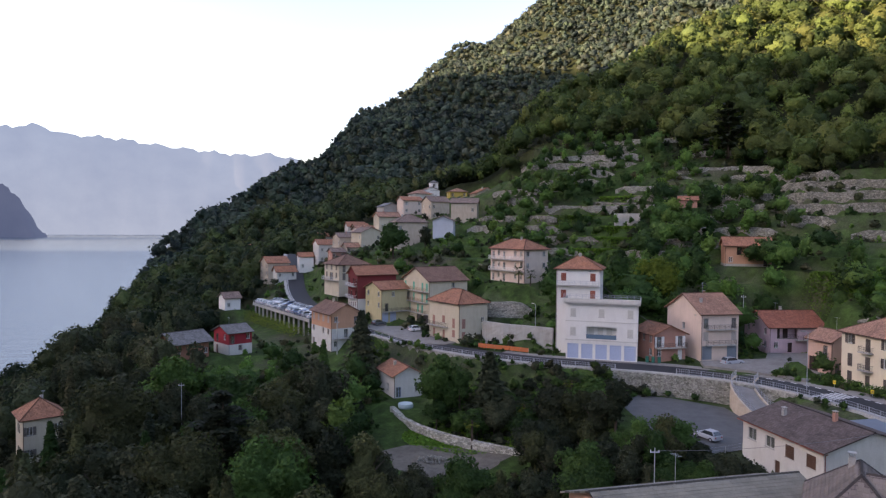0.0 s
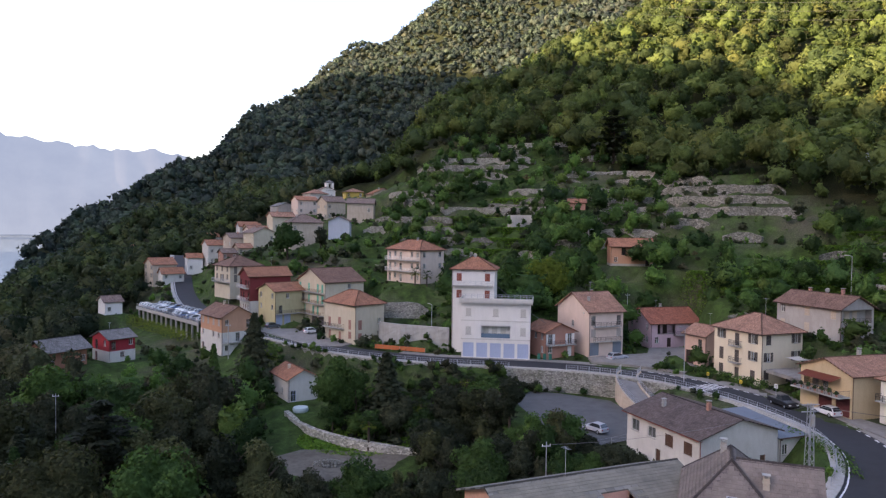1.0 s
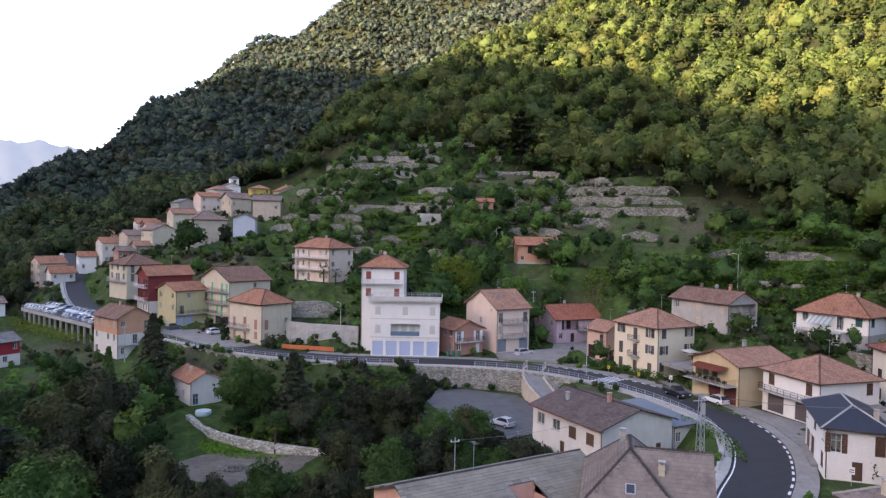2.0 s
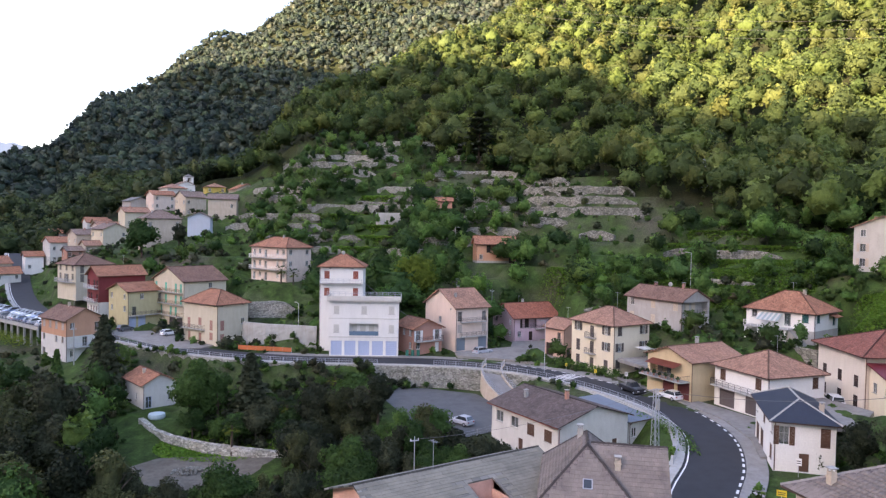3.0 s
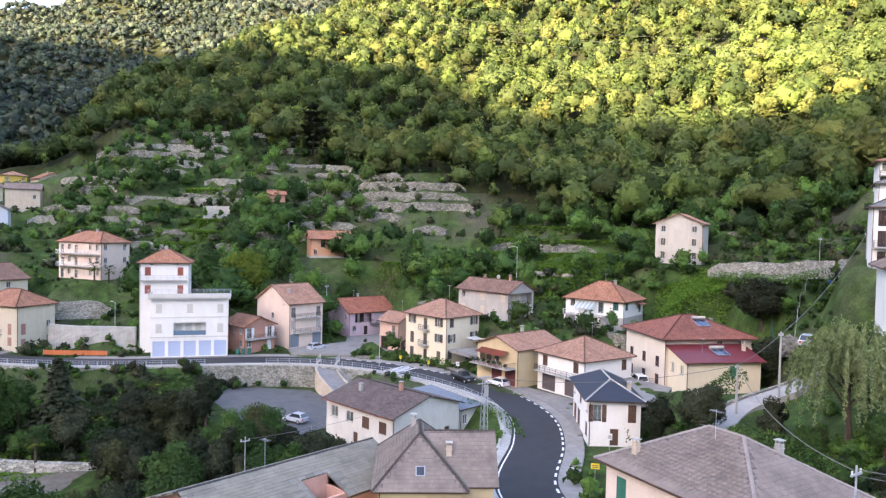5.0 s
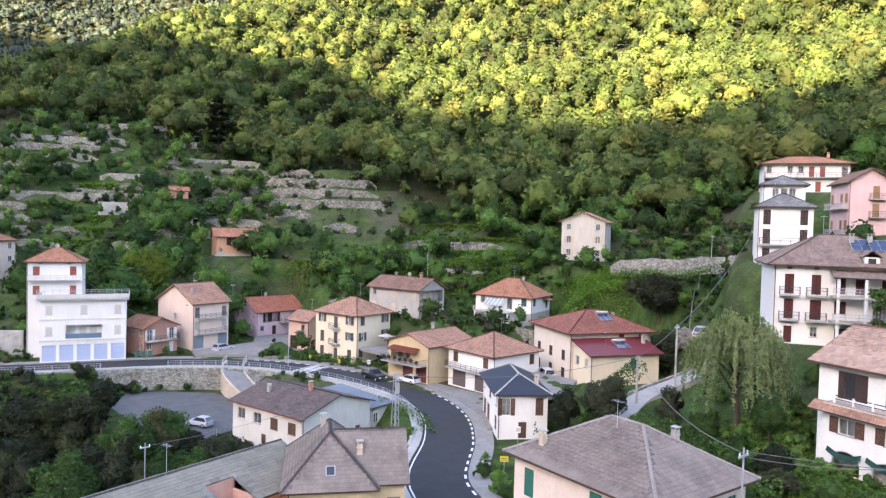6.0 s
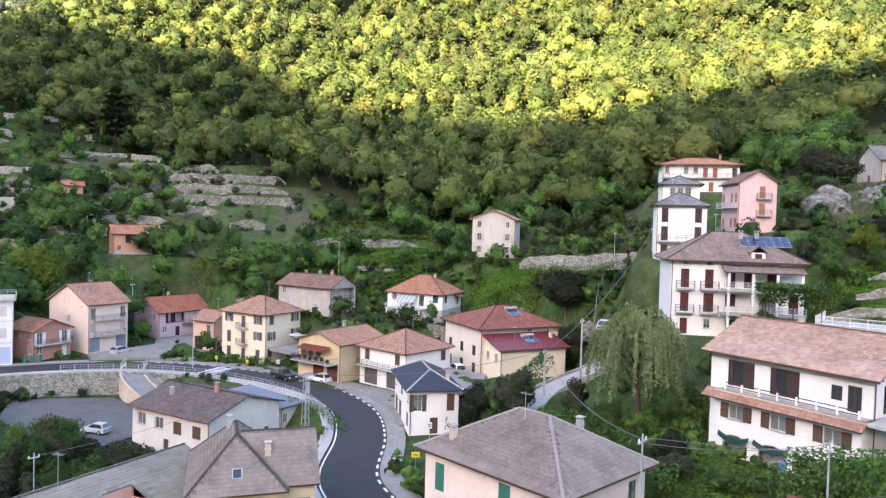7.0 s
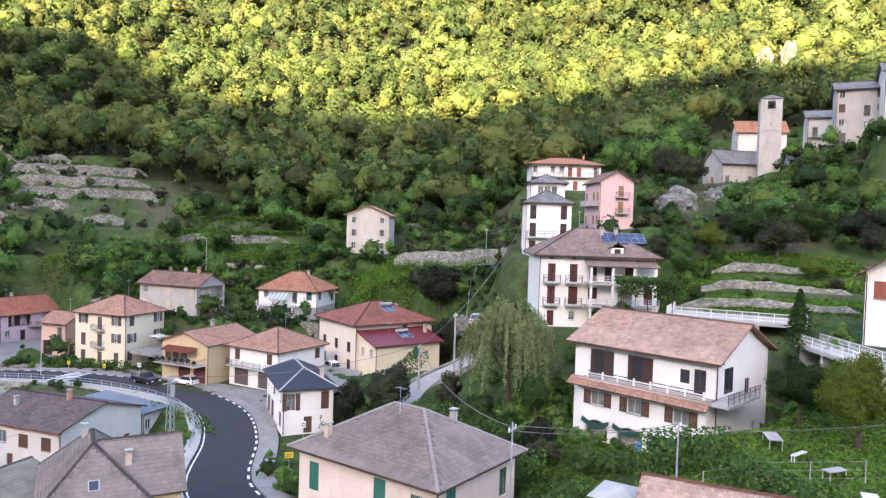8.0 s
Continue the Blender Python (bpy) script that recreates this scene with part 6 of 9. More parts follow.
scatter("forest", "dense chestnut and oak forest on the lower slope", rx_, ry_, RND.uniform(8.0, 16.0, len(rx_)), WOOD_KINDS, FOREST, 190, 0.043, tones=(0.12, 0.78), seed=3, skin=(8, 5))
x, y = grown(335, 560, 7.4)
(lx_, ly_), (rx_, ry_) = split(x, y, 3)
scatter("forest", "shady broadleaf forest on the upper spur", lx_, ly_, RND.uniform(9, 15.5, len(lx_)), WOOD_KINDS, SHADE_LEAF, 90, 0.06, tones=(0.0, 0.68), seed=7, skin=(8, 5))
scatter("forest", "dense broadleaf forest on the upper slope", rx_, ry_, RND.uniform(9, 16.5, len(rx_)), WOOD_KINDS, FOREST, 100, 0.059, tones=(0.12, 0.78), seed=4, skin=(8, 5))
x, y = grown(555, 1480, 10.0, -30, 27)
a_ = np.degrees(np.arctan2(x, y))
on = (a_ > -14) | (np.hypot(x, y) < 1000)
scatter("forest", "far wooded mountain above the lake", x[on], y[on], RND.uniform(10, 18.0, on.sum()), ("broad",), HAZED_LEAF, 26, 0.10, tones=(0.0, 0.7), seed=5, skin=(7, 4))


COPSE = []


def grove(a0, a1, r0, r1, spacing, h0, h1, kinds=("broad", "tall"), mats=None, gap=2.5, label="", single=True):
    """Trees spread over a patch of the slope: single ones, or far ones kept for one woodland mesh."""
    mats = mats or (GARDEN, GARDEN, DARK_LEAF)
    k = int(radians(a1 - a0) * (r1 * r1 - r0 * r0) / 2 / spacing ** 2) + 1
    placed = []
    for _ in range(k * 5):
        if len(placed) >= k:
            break
        a, r = radians(TREE_RND.uniform(a0, a1)), math.sqrt(TREE_RND.uniform(r0 * r0, r1 * r1))
        px, py = r * math.sin(a), r * math.cos(a)
        if not clear_of_houses(np.array([px]), np.array([py]), gap)[0] or OPEN(px, py) or VILLAGE_GROUND(px, py):
            continue
        if any(math.hypot(px - q[0], py - q[1]) < spacing * 0.62 for q in placed):
            continue
        placed.append((px, py))
        kind = TREE_RND.choice(kinds)
        hgt = TREE_RND.uniform(h0, h1)
        if not single:
            COPSE.append((px, py, hgt))
            continue
        tree(px, py, hgt, kind, TREE_RND.choice(mats), label or {"conifer": "dark narrow conifer among the garden trees", "bush": "dense rounded garden shrub"}.get(kind, "leafy green tree growing on the garden slope"),
             spread=TREE_RND.uniform(0.95, 1.3), name="shrub" if kind == "bush" else "tree")


def VILLAGE_GROUND(px, py):
    """Lanes and courts of the old village, the high walls and the lake house's garden, where only single trees stand."""
    return ((px + 20) / 34) ** 2 + ((py - 258) / 32) ** 2 < 1 or ((px - 12) / 28) ** 2 + ((py - 285) / 16) ** 2 < 1 or ((px + 58) / 16) ** 2 + ((py - 272) / 26) ** 2 < 1 or ((px - 110) / 17) ** 2 + ((py - 184) / 19) ** 2 < 1 or ((px + 69) / 9) ** 2 + ((py - 115) / 13) ** 2 < 1


def OPEN(px, py):
    """Ground that is kept free of trees: the plot below the long wall, the car park, lanes and lawns."""
    u, v = (px - 2) * 0.77 - (py - 118) * 0.63, (px - 2) * 0.63 + (py - 118) * 0.77
    if abs(u) < 15 and -10 < v < 3.4:
        return True
    for cx, cy, rx, ry in ((-1, 112, 12, 9), (-16, 103, 7, 5), (-20, 107, 4, 4), (40, 109, 13, 17), (111, 87, 10, 9), (57, 6, 7, 8), (80, 52, 9, 6), (86, 158, 8, 6), (51, 117, 7, 9),
                           (73, 141, 10, 10), (72, 171, 8, 9), (-7, 132, 7, 7), (-51, 169, 8, 8), (-61, 158, 8, 8), (21, 182, 9, 8), (152, 27, 13, 14), (121, 40, 8, 9), (137, 28, 8, 8), (-25, 156, 9, 16), (82, 63, 11, 9), (93, 60, 9, 8), (-20, 185, 9, 10), (58, 133, 8, 8), (-72, 122, 9, 9), (-50, 215, 16, 16), (63, 234, 13, 5), (36, 232, 14, 5), (49, 212, 9, 5), (116, 138, 14, 8), (118, 122, 12, 7), (-56, 166, 12, 12), (144, 56, 15, 13), (15, 291, 9, 11), (0, 300, 8, 8), (90, 12, 14, 13), (103, 8, 9, 12)):
        if ((px - cx) / rx) ** 2 + ((py - cy) / ry) ** 2 < 1:
            return True
    return False


# trees that stand out
tree(-17.4, 149.2, 15.5, "conifer", DARK_LEAF, "tall dark conifer beside the orange house", spread=1.5, dense=1.4)
tree(-30.5, 96.0, 16.5, "cedar", DARK_LEAF, "broad flat-layered cedar above the woods", spread=1.1)
tree(-33.0, 86.0, 15.0, "broad", OLIVE_LEAF, "large rounded tree in the valley woods", spread=1.15, dense=2.0)
tree(-49.0, 104.0, 18.0, "broad", OLIVE_LEAF, "large rounded tree in the valley woods", spread=1.1, dense=1.6)
tree(-38.0, 72.0, 15.5, "conifer", DARK_LEAF, "dark pointed conifer in the valley woods", spread=1.6)
tree(-0.2, 128.0, 12.5, "broad", GARDEN, "leafy tree in the garden below the road", spread=1.0)
tree(8.6, 124.8, 14.0, "conifer", DARK_LEAF, "dark feathery conifer in the garden below the road", spread=1.7)
tree(3.4, 127.0, 12.0, "tall", GARDEN, "leafy tree in the garden below the road")
tree(3.0, 90.0, 10.5, "broad", GARDEN, "leafy garden tree below the long wall", spread=1.2)
tree(19.0, 92.0, 10.5, "broad", GARDEN, "leafy garden tree below the long wall", spread=1.2)
tree(-13.8, 104.3, 10.0, "broad", GARDEN, "leafy garden tree beside the bare plot")
tree(-10.6, 91.5, 12.5, "tall", OLIVE_LEAF, "dark tall garden tree beside the bare plot", spread=1.2)
tree(100.2, 246.0, 20.0, "cedar", DARK_LEAF, "large dark cedar at the edge of the forest", spread=1.15)
tree(-16.5, 232.0, 13.5, "broad", GARDEN, "round green tree in front of the old village", z=15.5, spread=1.05)
tree(-6.0, 233.0, 10.5, "tall", DARK_LEAF, "dark tree beside the old village houses", z=17.0)
tree(42.4, 242.5, 9.5, "broad", GARDEN, "round green tree on the terraces", spread=1.15)
tree(50.4, 164.0, 12.5, "broad", LIME_LEAF, "yellow-green tree behind the road houses", spread=1.1)
tree(105.0, 64.5, 8.5, "broad", DARK_LEAF, "large dark tree beside the footpath", spread=1.25, dense=1.6)
tree(110.0, 69.5, 8.0, "broad", DARK_LEAF, "large dark tree beside the footpath", spread=1.2)
tree(70.3, 34.8, 13.2, "weeping", WILLOW_LEAF, "drooping silver birch with long hanging twigs", spread=1.05, dense=2.2)
tree(109.9, 21.8, 4.8, "broad", LIME_LEAF, "small yellow-green tree on a terrace", spread=1.2)
tree(110.4, 12.6, 4.4, "broad", DARK_LEAF, "small dark fruit tree on a terrace", spread=1.5)
tree(75.5, 6.2, 6.0, "conifer", GARDEN, "clipped cone-shaped cypress beside the terrace", z=15.6, spread=1.4)
tree(56.2, 0.6, 7.0, "broad", LIME_LEAF, "large spreading garden tree by the lawn", spread=0.95, dense=2.6)
tree(60.0, 4.6, 5.4, "broad", GARDEN, "small leafy garden tree behind the white house", spread=1.1, dense=1.8)
tree(158.8, 41.2, 8.5, "broad", DARK_LEAF, "dark chestnut tree beside the chapel", spread=1.25)
tree(154.8, 35.6, 7.5, "broad", DARK_LEAF, "dark chestnut tree beside the chapel", spread=1.3)
tree(142.6, 171.4, 9.0, "conifer", rough_paint("blue_grey_needles", (0.30, 0.33, 0.33), 0.3), "pale blue-grey spruce at the forest edge", spread=1.0)
tree(110.0, 21.5, 5.2, "broad", LIME_LEAF, "bright yellow-green tree on the garden terrace", spread=1.0, variant=1)
tree(109.4, 12.3, 6.2, "broad", DARK_LEAF, "dark umbrella-shaped tree on the garden terrace", spread=1.4)
tree(104.0, 7.0, 3.6, "broad", LIME_LEAF, "bright low fruit tree on the stone terrace", spread=1.6, variant=1)
tree(113.5, 17.0, 7.0, "broad", GARDEN, "leafy tree above the garden terraces", spread=1.2)
tree(116.5, 9.0, 6.5, "broad", GARDEN, "leafy tree above the garden terraces", spread=1.3)
tree(115.0, 2.0, 6.0, "broad", DARK_LEAF, "dark tree above the garden terraces", spread=1.3)
tree(101.5, 4.5, 2.2, "bush", DARK_LEAF, "dark shrub on the stone terrace", name="shrub")
tree(100.6, 12.5, 1.6, "bush", DARK_LEAF, "dark shrub on the stone terrace", name="shrub")
tree(96.6, 20.5, 2.6, "bush", GARDEN, "leafy shrub beside the sun terrace", name="shrub")
tree(97.0, 14.0, 1.4, "bush", GARDEN, "leafy shrub beside the sun terrace", name="shrub")
tree(110.0, 69.3, 9.0, "broad", DARK_LEAF, "large dark spreading tree behind the cream annex", spread=1.4)
# groves
grove(-33, -9, 70, 150, 7.0, 8, 14.5, ("broad", "broad", "tall", "conifer"), (DARK_LEAF, OLIVE_LEAF, DARK_LEAF, OLIVE_LEAF, GARDEN))
grove(-9, -3.5, 76, 108, 6.5, 7, 11, mats=(DARK_LEAF, OLIVE_LEAF, GARDEN))
grove(-3.5, 7, 72, 98, 6.0, 6, 9.5, mats=(DARK_LEAF, OLIVE_LEAF, GARDEN))
grove(7, 19, 80, 118, 5.0, 5.5, 9.5, mats=(DARK_LEAF, OLIVE_LEAF, GARDEN, DARK_LEAF))
grove(18, 25, 80, 98, 4.6, 4, 6.5, ("broad", "bush"))
grove(-10, -5, 112, 160, 6.5, 6, 10, single=False)
grove(-3, 19.5, 117, 127, 4.6, 4.0, 7.5, ("broad", "tall", "broad", "bush"))
grove(-3, 19.5, 127, 135, 3.6, 1.6, 3.0, ("bush", "broad"))
grove(-24, -9, 150, 176, 7.0, 5, 9, single=False)
grove(9, 31, 160, 192, 5.2, 5, 10.5, ("broad", "tall"), (DARK_LEAF, GARDEN, GARDEN), single=False)
grove(16, 27, 186, 236, 5.6, 5, 10, single=False)
grove(4, 18, 196, 240, 6.2, 3, 6.5, single=False)
grove(4, 27, 238, 300, 6.4, 3, 8.5, single=False)
grove(-9, 9, 188, 300, 10.0, 4, 8, single=False)
grove(28, 40, 130, 178, 5.2, 4, 8.5, single=False)
grove(40, 62, 116, 170, 7.0, 2.5, 6, ("broad", "bush"), single=False)
grove(36, 64, 168, 200, 5.0, 4, 9, single=False)
grove(48, 54, 138, 160, 5.0, 3.5, 6.5, single=False)
grove(48, 60, 82, 114, 6.0, 4, 8)
grove(60, 67, 58, 84, 5.0, 2, 4.5, ("bush", "broad"))
grove(60, 78, 180, 228, 5.4, 6, 11, single=False)
grove(66, 92, 116, 190, 6.4, 3, 7, single=False)
grove(82, 92, 120, 158, 4.8, 3.5, 7.5, single=False)
grove(72, 92, 82, 122, 6.0, 2.0, 5.0, ("bush", "broad", "broad"), (GARDEN, DARK_LEAF, GARDEN))

cx, cy, ch = (np.array(v) for v in zip(*COPSE))
scatter("woodland", "scattered fruit trees and thickets on the terraces", cx, cy, ch, ("broad", "broad", "tall"), GARDEN, 220, 0.044, "trees", 0.2, (0.0, 0.75), 12, (8, 5))


def palm(x, y, height, z=None):
    """A fan palm: a shaggy stem and stiff fronds, the lower ones yellowed."""
    z = float(ground(x, y)[0]) if z is None else z
    ob = thing("palm_tree", Matrix.Translation((x, y, z)), "fan palm with yellowing lower fronds", "palm", "garden palms")
    bm = bmesh.new()
    for k in range(6):
        rod(bm, (0, 0, height * k / 6 - 0.1 * (k == 0)), (0, 0, height * (k + 1) / 6), 0.2 - 0.008 * k, 0.23 - 0.008 * k, 8)
    part("trunk", bm, BARK, ob)
    for k in range(22):
        a, e = k * 2.4, 0.9 - 1.75 * k / 22
        bm = bmesh.new()
        d = Vector((math.cos(a) * math.cos(e), math.sin(a) * math.cos(e), math.sin(e)))
        tip = Vector((0, 0, height)) + d * 1.15
        rod(bm, (0, 0, height), tip, 0.025, 0.018, 4)
        side = d.cross(Vector((0, 0, 1))).normalized()
        up = side.cross(d)
        for j in range(9):
            b = (j - 4) * 0.3
            v = (d * math.cos(b) + side * math.sin(b)) * 0.85 - Vector((0, 0, 0.12 * abs(j - 4) / 4))
            w = (side * math.cos(b) - d * math.sin(b)) * 0.055
            q = [bm.verts.new(tip), bm.verts.new(tip + v * 0.5 + w), bm.verts.new(tip + v + up * 0.02), bm.verts.new(tip + v * 0.5 - w)]
            bm.faces.new(q)
        part("frond", bm, LIME_LEAF if k > 13 else GARDEN, ob)


palm(5.2, 117.0, 5.2)
palm(14.5, 121.0, 4.2)
palm(23.5, 125.0, 4.5)
palm(20.5, 187.0, 4.6, 10.5)
palm(23.6, 186.2, 3.8, 10.5)

# undergrowth and rough grass, past counting; thickest along the terrace edges
k = 20000
a = RND.uniform(-33, 95, k)
r = np.sqrt(RND.uniform(55 ** 2, 318 ** 2, k))
x, y = r * np.sin(np.radians(a)), r * np.cos(np.radians(a))
f = land(x, y) / 3.4
f -= np.floor(f)
edge = np.where((f > 0.55), 0.80, 0.22)
ok = (r < tree_line(a) + 12) & clear_of_houses(x, y, 1.0) & (RND.random(k) < edge)
ok &= ~np.array([OPEN(p, q) for p, q in zip(x, y)])
x, y, r = x[ok], y[ok], r[ok]
dark = (RND.random(len(x)) < 0.45) & (r > 112)
big = RND.uniform(0.0, 1.0, len(x)) ** 2.2
scatter("undergrowth", "brambles and low shrubs over the terraces", x[~dark], y[~dark], 0.8 + 2.6 * big[~dark], ("bush",), GARDEN, 22, 0.15, "undergrowth", 0.1, (0.0, 0.8), 8, (6, 4))
scatter("undergrowth", "dark shrubs and ivy along the terrace edges", x[dark], y[dark], 0.9 + 3.4 * big[dark], ("bush",), DARK_LEAF, 26, 0.14, "undergrowth", 0.1, (0.1, 0.8), 18, (6, 4))


k = 1900
a, r = RND.uniform(-14, 27, k), np.sqrt(RND.uniform(68 ** 2, 136 ** 2, k))
x, y = r * np.sin(np.radians(a)), r * np.cos(np.radians(a))
ok = clear_of_houses(x, y, 1.5) & (np.hypot((x - 40.5) / 13, (y - 109) / 18) > 1) & ~np.array([OPEN(p, q) for p, q in zip(x, y)])
scatter("undergrowth", "dark brambles and ivy under the valley trees", x[ok], y[ok], RND.uniform(1.0, 3.0, ok.sum()), ("bush",), DARK_LEAF, 60, 0.08, "undergrowth", 0.1, (0.0, 0.7), 9, (7, 4))


k = 2600
a, r = RND.uniform(48, 89, k), np.sqrt(RND.uniform(36 ** 2, 80 ** 2, k))
x, y = r * np.sin(np.radians(a)), r * np.cos(np.radians(a))
ok = clear_of_houses(x, y, 1.0) & (np.hypot((x - 53) / 10, (y - 3.5) / 8) > 1) & (np.hypot((x - 57) / 5, (y - 17) / 9) > 1)
scatter("undergrowth", "bright creepers and weeds over the garden banks", x[ok], y[ok], RND.uniform(0.5, 1.5, ok.sum()), ("bush",), GARDEN, 130, 0.065, "undergrowth", 0.1, (0.3, 0.95), 10, (7, 4))
k = 1700
a, r = RND.uniform(-6, 66, k), np.sqrt(RND.uniform(120 ** 2, 168 ** 2, k))
x, y = r * np.sin(np.radians(a)), r * np.cos(np.radians(a))
ok = clear_of_houses(x, y, 1.2) & ~np.array([OPEN(p, q) for p, q in zip(x, y)])
scatter("undergrowth", "garden shrubs and weeds behind the road houses", x[ok], y[ok], RND.uniform(0.8, 2.6, ok.sum()), ("bush",), GARDEN, 56, 0.09, "undergrowth", 0.1, (0.1, 0.9), 11, (7, 4))


def lawn(name, cx, cy, rx, ry, count, label, size=0.16):
    """Short grass as many small upright blades over an oval of ground."""
    rnd = np.random.default_rng(abs(int(cx * 7 + cy)))
    t, q = rnd.uniform(0, 6.283, count), np.sqrt(rnd.random(count))
    px, py = cx + rx * q * np.cos(t), cy + ry * q * np.sin(t)
    keep = clear_of_houses(px, py, 0.4)
    px, py = px[keep], py[keep]
    pz = ground(px, py)
    nrm = rnd.normal(size=(len(px), 3)) * 0.5 + np.array([0, 0, 1.0])
    nrm /= np.linalg.norm(nrm, axis=1)[:, None]
    co = leaf_clumps(np.column_stack([px, py, pz + 0.06]), nrm, size * rnd.uniform(0.6, 1.4, len(px)), rnd)
    tone = np.repeat(rnd.uniform(0.2, 0.6, len(px)), 3)
    tagged(new(name, mesh_from(name, co, np.arange(len(co)).reshape(-1, 3), GRASSY, tone)), label, "grass", kind="stuff")


lawn("grass", 111, 87, 12, 9, 14000, "mown green lawn above the villa", 0.26)
lawn("grass", 86, 157, 9, 6, 6000, "mown green lawn on a terrace", 0.26)
lawn("grass", 54, 4.0, 11, 10, 22000, "garden lawn beside the white house", 0.13)
lawn("grass", 118, 128, 24, 24, 34000, "rough green meadow between the terraces", 0.34)
lawn("grass", 49, 212, 12, 8, 9000, "grassy strips between the terraces", 0.34)
lawn("grass", 63, 234, 14, 7, 9000, "mown green terrace in front of the hut", 0.34)
lawn("grass", 34, 232, 18, 8, 11000, "bright green terrace above the pink house", 0.34)
lawn("grass", 88, 150, 12, 7, 9000, "rough grass behind the road houses", 0.3)
lawn("grass", 101, 12, 11, 14, 20000, "grassy strips between the stone terraces", 0.22)
lawn("grass", 7, 122, 14, 7, 9000, "weedy bank above the long wall", 0.3)
lawn("grass", 60, 34, 13, 18, 16000, "weedy bank below the lane", 0.2)
lawn("grass", -20.6, 107.9, 3.5, 3.0, 2500, "small bright lawn among the valley trees", 0.2)

# ---- dry-stone terraces ----
LEVELS = random.Random(8)


def contour_walls(z, a0, a1, r0, r1, height, gap=0.25, thick=0.8, mat=STONE):
    """Retaining walls where the slope passes a given height, in broken runs."""
    run = []

    def flush():
        if len(run) > 3:
            stone_wall(list(run), height, thick, LEVELS.choice(("dry-stone terrace wall of grey rubble", "weathered terrace wall with earth behind it")), mat, 1.0, LEVELS.randrange(999))
        run.clear()
    aa = a0
    skip = 0
    while aa < a1:
        rr = np.arange(r0, r1, 1.0)
        px, py = rr * math.sin(radians(aa)), rr * math.cos(radians(aa))
        lz = land(px, py)
        hit = np.nonzero(lz > z - 0.6)[0]
        if skip > 0 or not len(hit) or hit[0] == 0:
            skip -= 1
            flush()
        else:
            qx, qy = float(px[hit[0]]), float(py[hit[0]])
            if clear_of_houses(np.array([qx]), np.array([qy]), 2.0)[0]:
                run.append((qx, qy, z - height + 0.35))
            else:
                flush()
            if LEVELS.random() < gap * 0.10:
                skip = LEVELS.randrange(2, 7)
        aa += 0.7
    flush()


QUARRY = stone("pale_terrace_stone", (0.245, 0.235, 0.205), 1.6, 0.3)
for n in range(4, 19):
    contour_walls(n * 3.4, 2 + n % 4, 26.5, 190, 292, 1.5 + 0.5 * (n % 3), 1.2, 0.8, QUARRY if n % 2 else STONE)
# the high pale terraces in the gap of the forest
for n, a0, a1 in ((7, 27.0, 33.5), (8, 26.2, 35.6), (9, 26.0, 35.8), (10, 26.0, 36.0), (11, 25.8, 35.5), (12, 25.6, 35.2), (13, 25.4, 30.0)):
    contour_walls(n * 3.4 - 0.3, a0, a1, 170, 262, 3.2 if n > 9 else 2.2, 0.25 if n > 9 else 1.0, 1.6, QUARRY)
for n in range(5, 11):
    contour_walls(n * 3.4, 74 + 2 * (n % 3), 92, 114, 160, 1.5 + 0.3 * (n % 2), 2.2)
contour_walls(19.5, 53, 62, 130, 170, 2.6, 0.0, 1.0)
contour_walls(22.6, 37, 46, 150, 205, 1.8, 0.3, 0.8, QUARRY)
contour_walls(16.6, 38, 50, 130, 185, 1.7, 0.5, 0.8, STONE)
contour_walls(27.5, 44, 62, 150, 200, 1.6, 1.3, 0.8, QUARRY)
contour_walls(10.2, 31, 40, 125, 170, 1.6, 0.8, 0.8, STONE)
stone_wall([(105.5, 136.8, 14.6), (114, 124, 15.2), (121.8, 111.4, 16.2)], 2.6, 0.9, "long grey terrace wall with an arched drain", STONE, 1.6, 61)
stone_wall([(120.3, 87.5, 18.6), (119.0, 78, 19.0), (117.0, 68.5, 19.6), (112.5, 58.5, 20.6), (108.6, 54.4, 21.2)], 2.5, 0.9, "long grey dry-stone wall below the netted garden", STONE, 0.6, 66)
stone_wall([(98.6, 21.0, 18.5), (99.7, 16.7, 18.5), (100.6, 9.4, 18.3), (101.2, 1.0, 18.0)], 2.3, 0.8, "grey dry-stone terrace wall above the sun terrace", STONE, 2.0, 67)
stone_wall([(104.8, 20.5, 20.6), (105.8, 16.3, 20.6), (106.4, 12.2, 20.5), (106.9, 6.5, 20.4)], 2.3, 0.8, "grey dry-stone terrace wall in the upper gardens", STONE, 2.0, 68)
stone_wall([(49, 239.5, 33.6), (57, 235, 33.4), (66, 229.0, 33.2)], 2.2, 0.8, "low pale wall under a mown terrace", QUARRY, 1.5, 62)
stone_wall([(28, 262, 36.0), (36, 255, 36.0), (43, 247.0, 36.0)], 2.8, 0.8, "pale garden wall behind the village", QUARRY, 1.5, 63)
stone_wall([(-8, 226, 13.6), (0, 219, 13.4), (7, 214, 13.2), (14.4, 209.5, 13.0)], 2.8, 0.8, "long pale dry-stone wall below the old village", QUARRY, 1.5, 64)
stone_wall([(54, 219.5, 28.0), (61.5, 216.5, 28.0)], 3.4, 0.7, "pale rendered cistern wall on a terrace", CONCRETE, 1.5, 65, True)

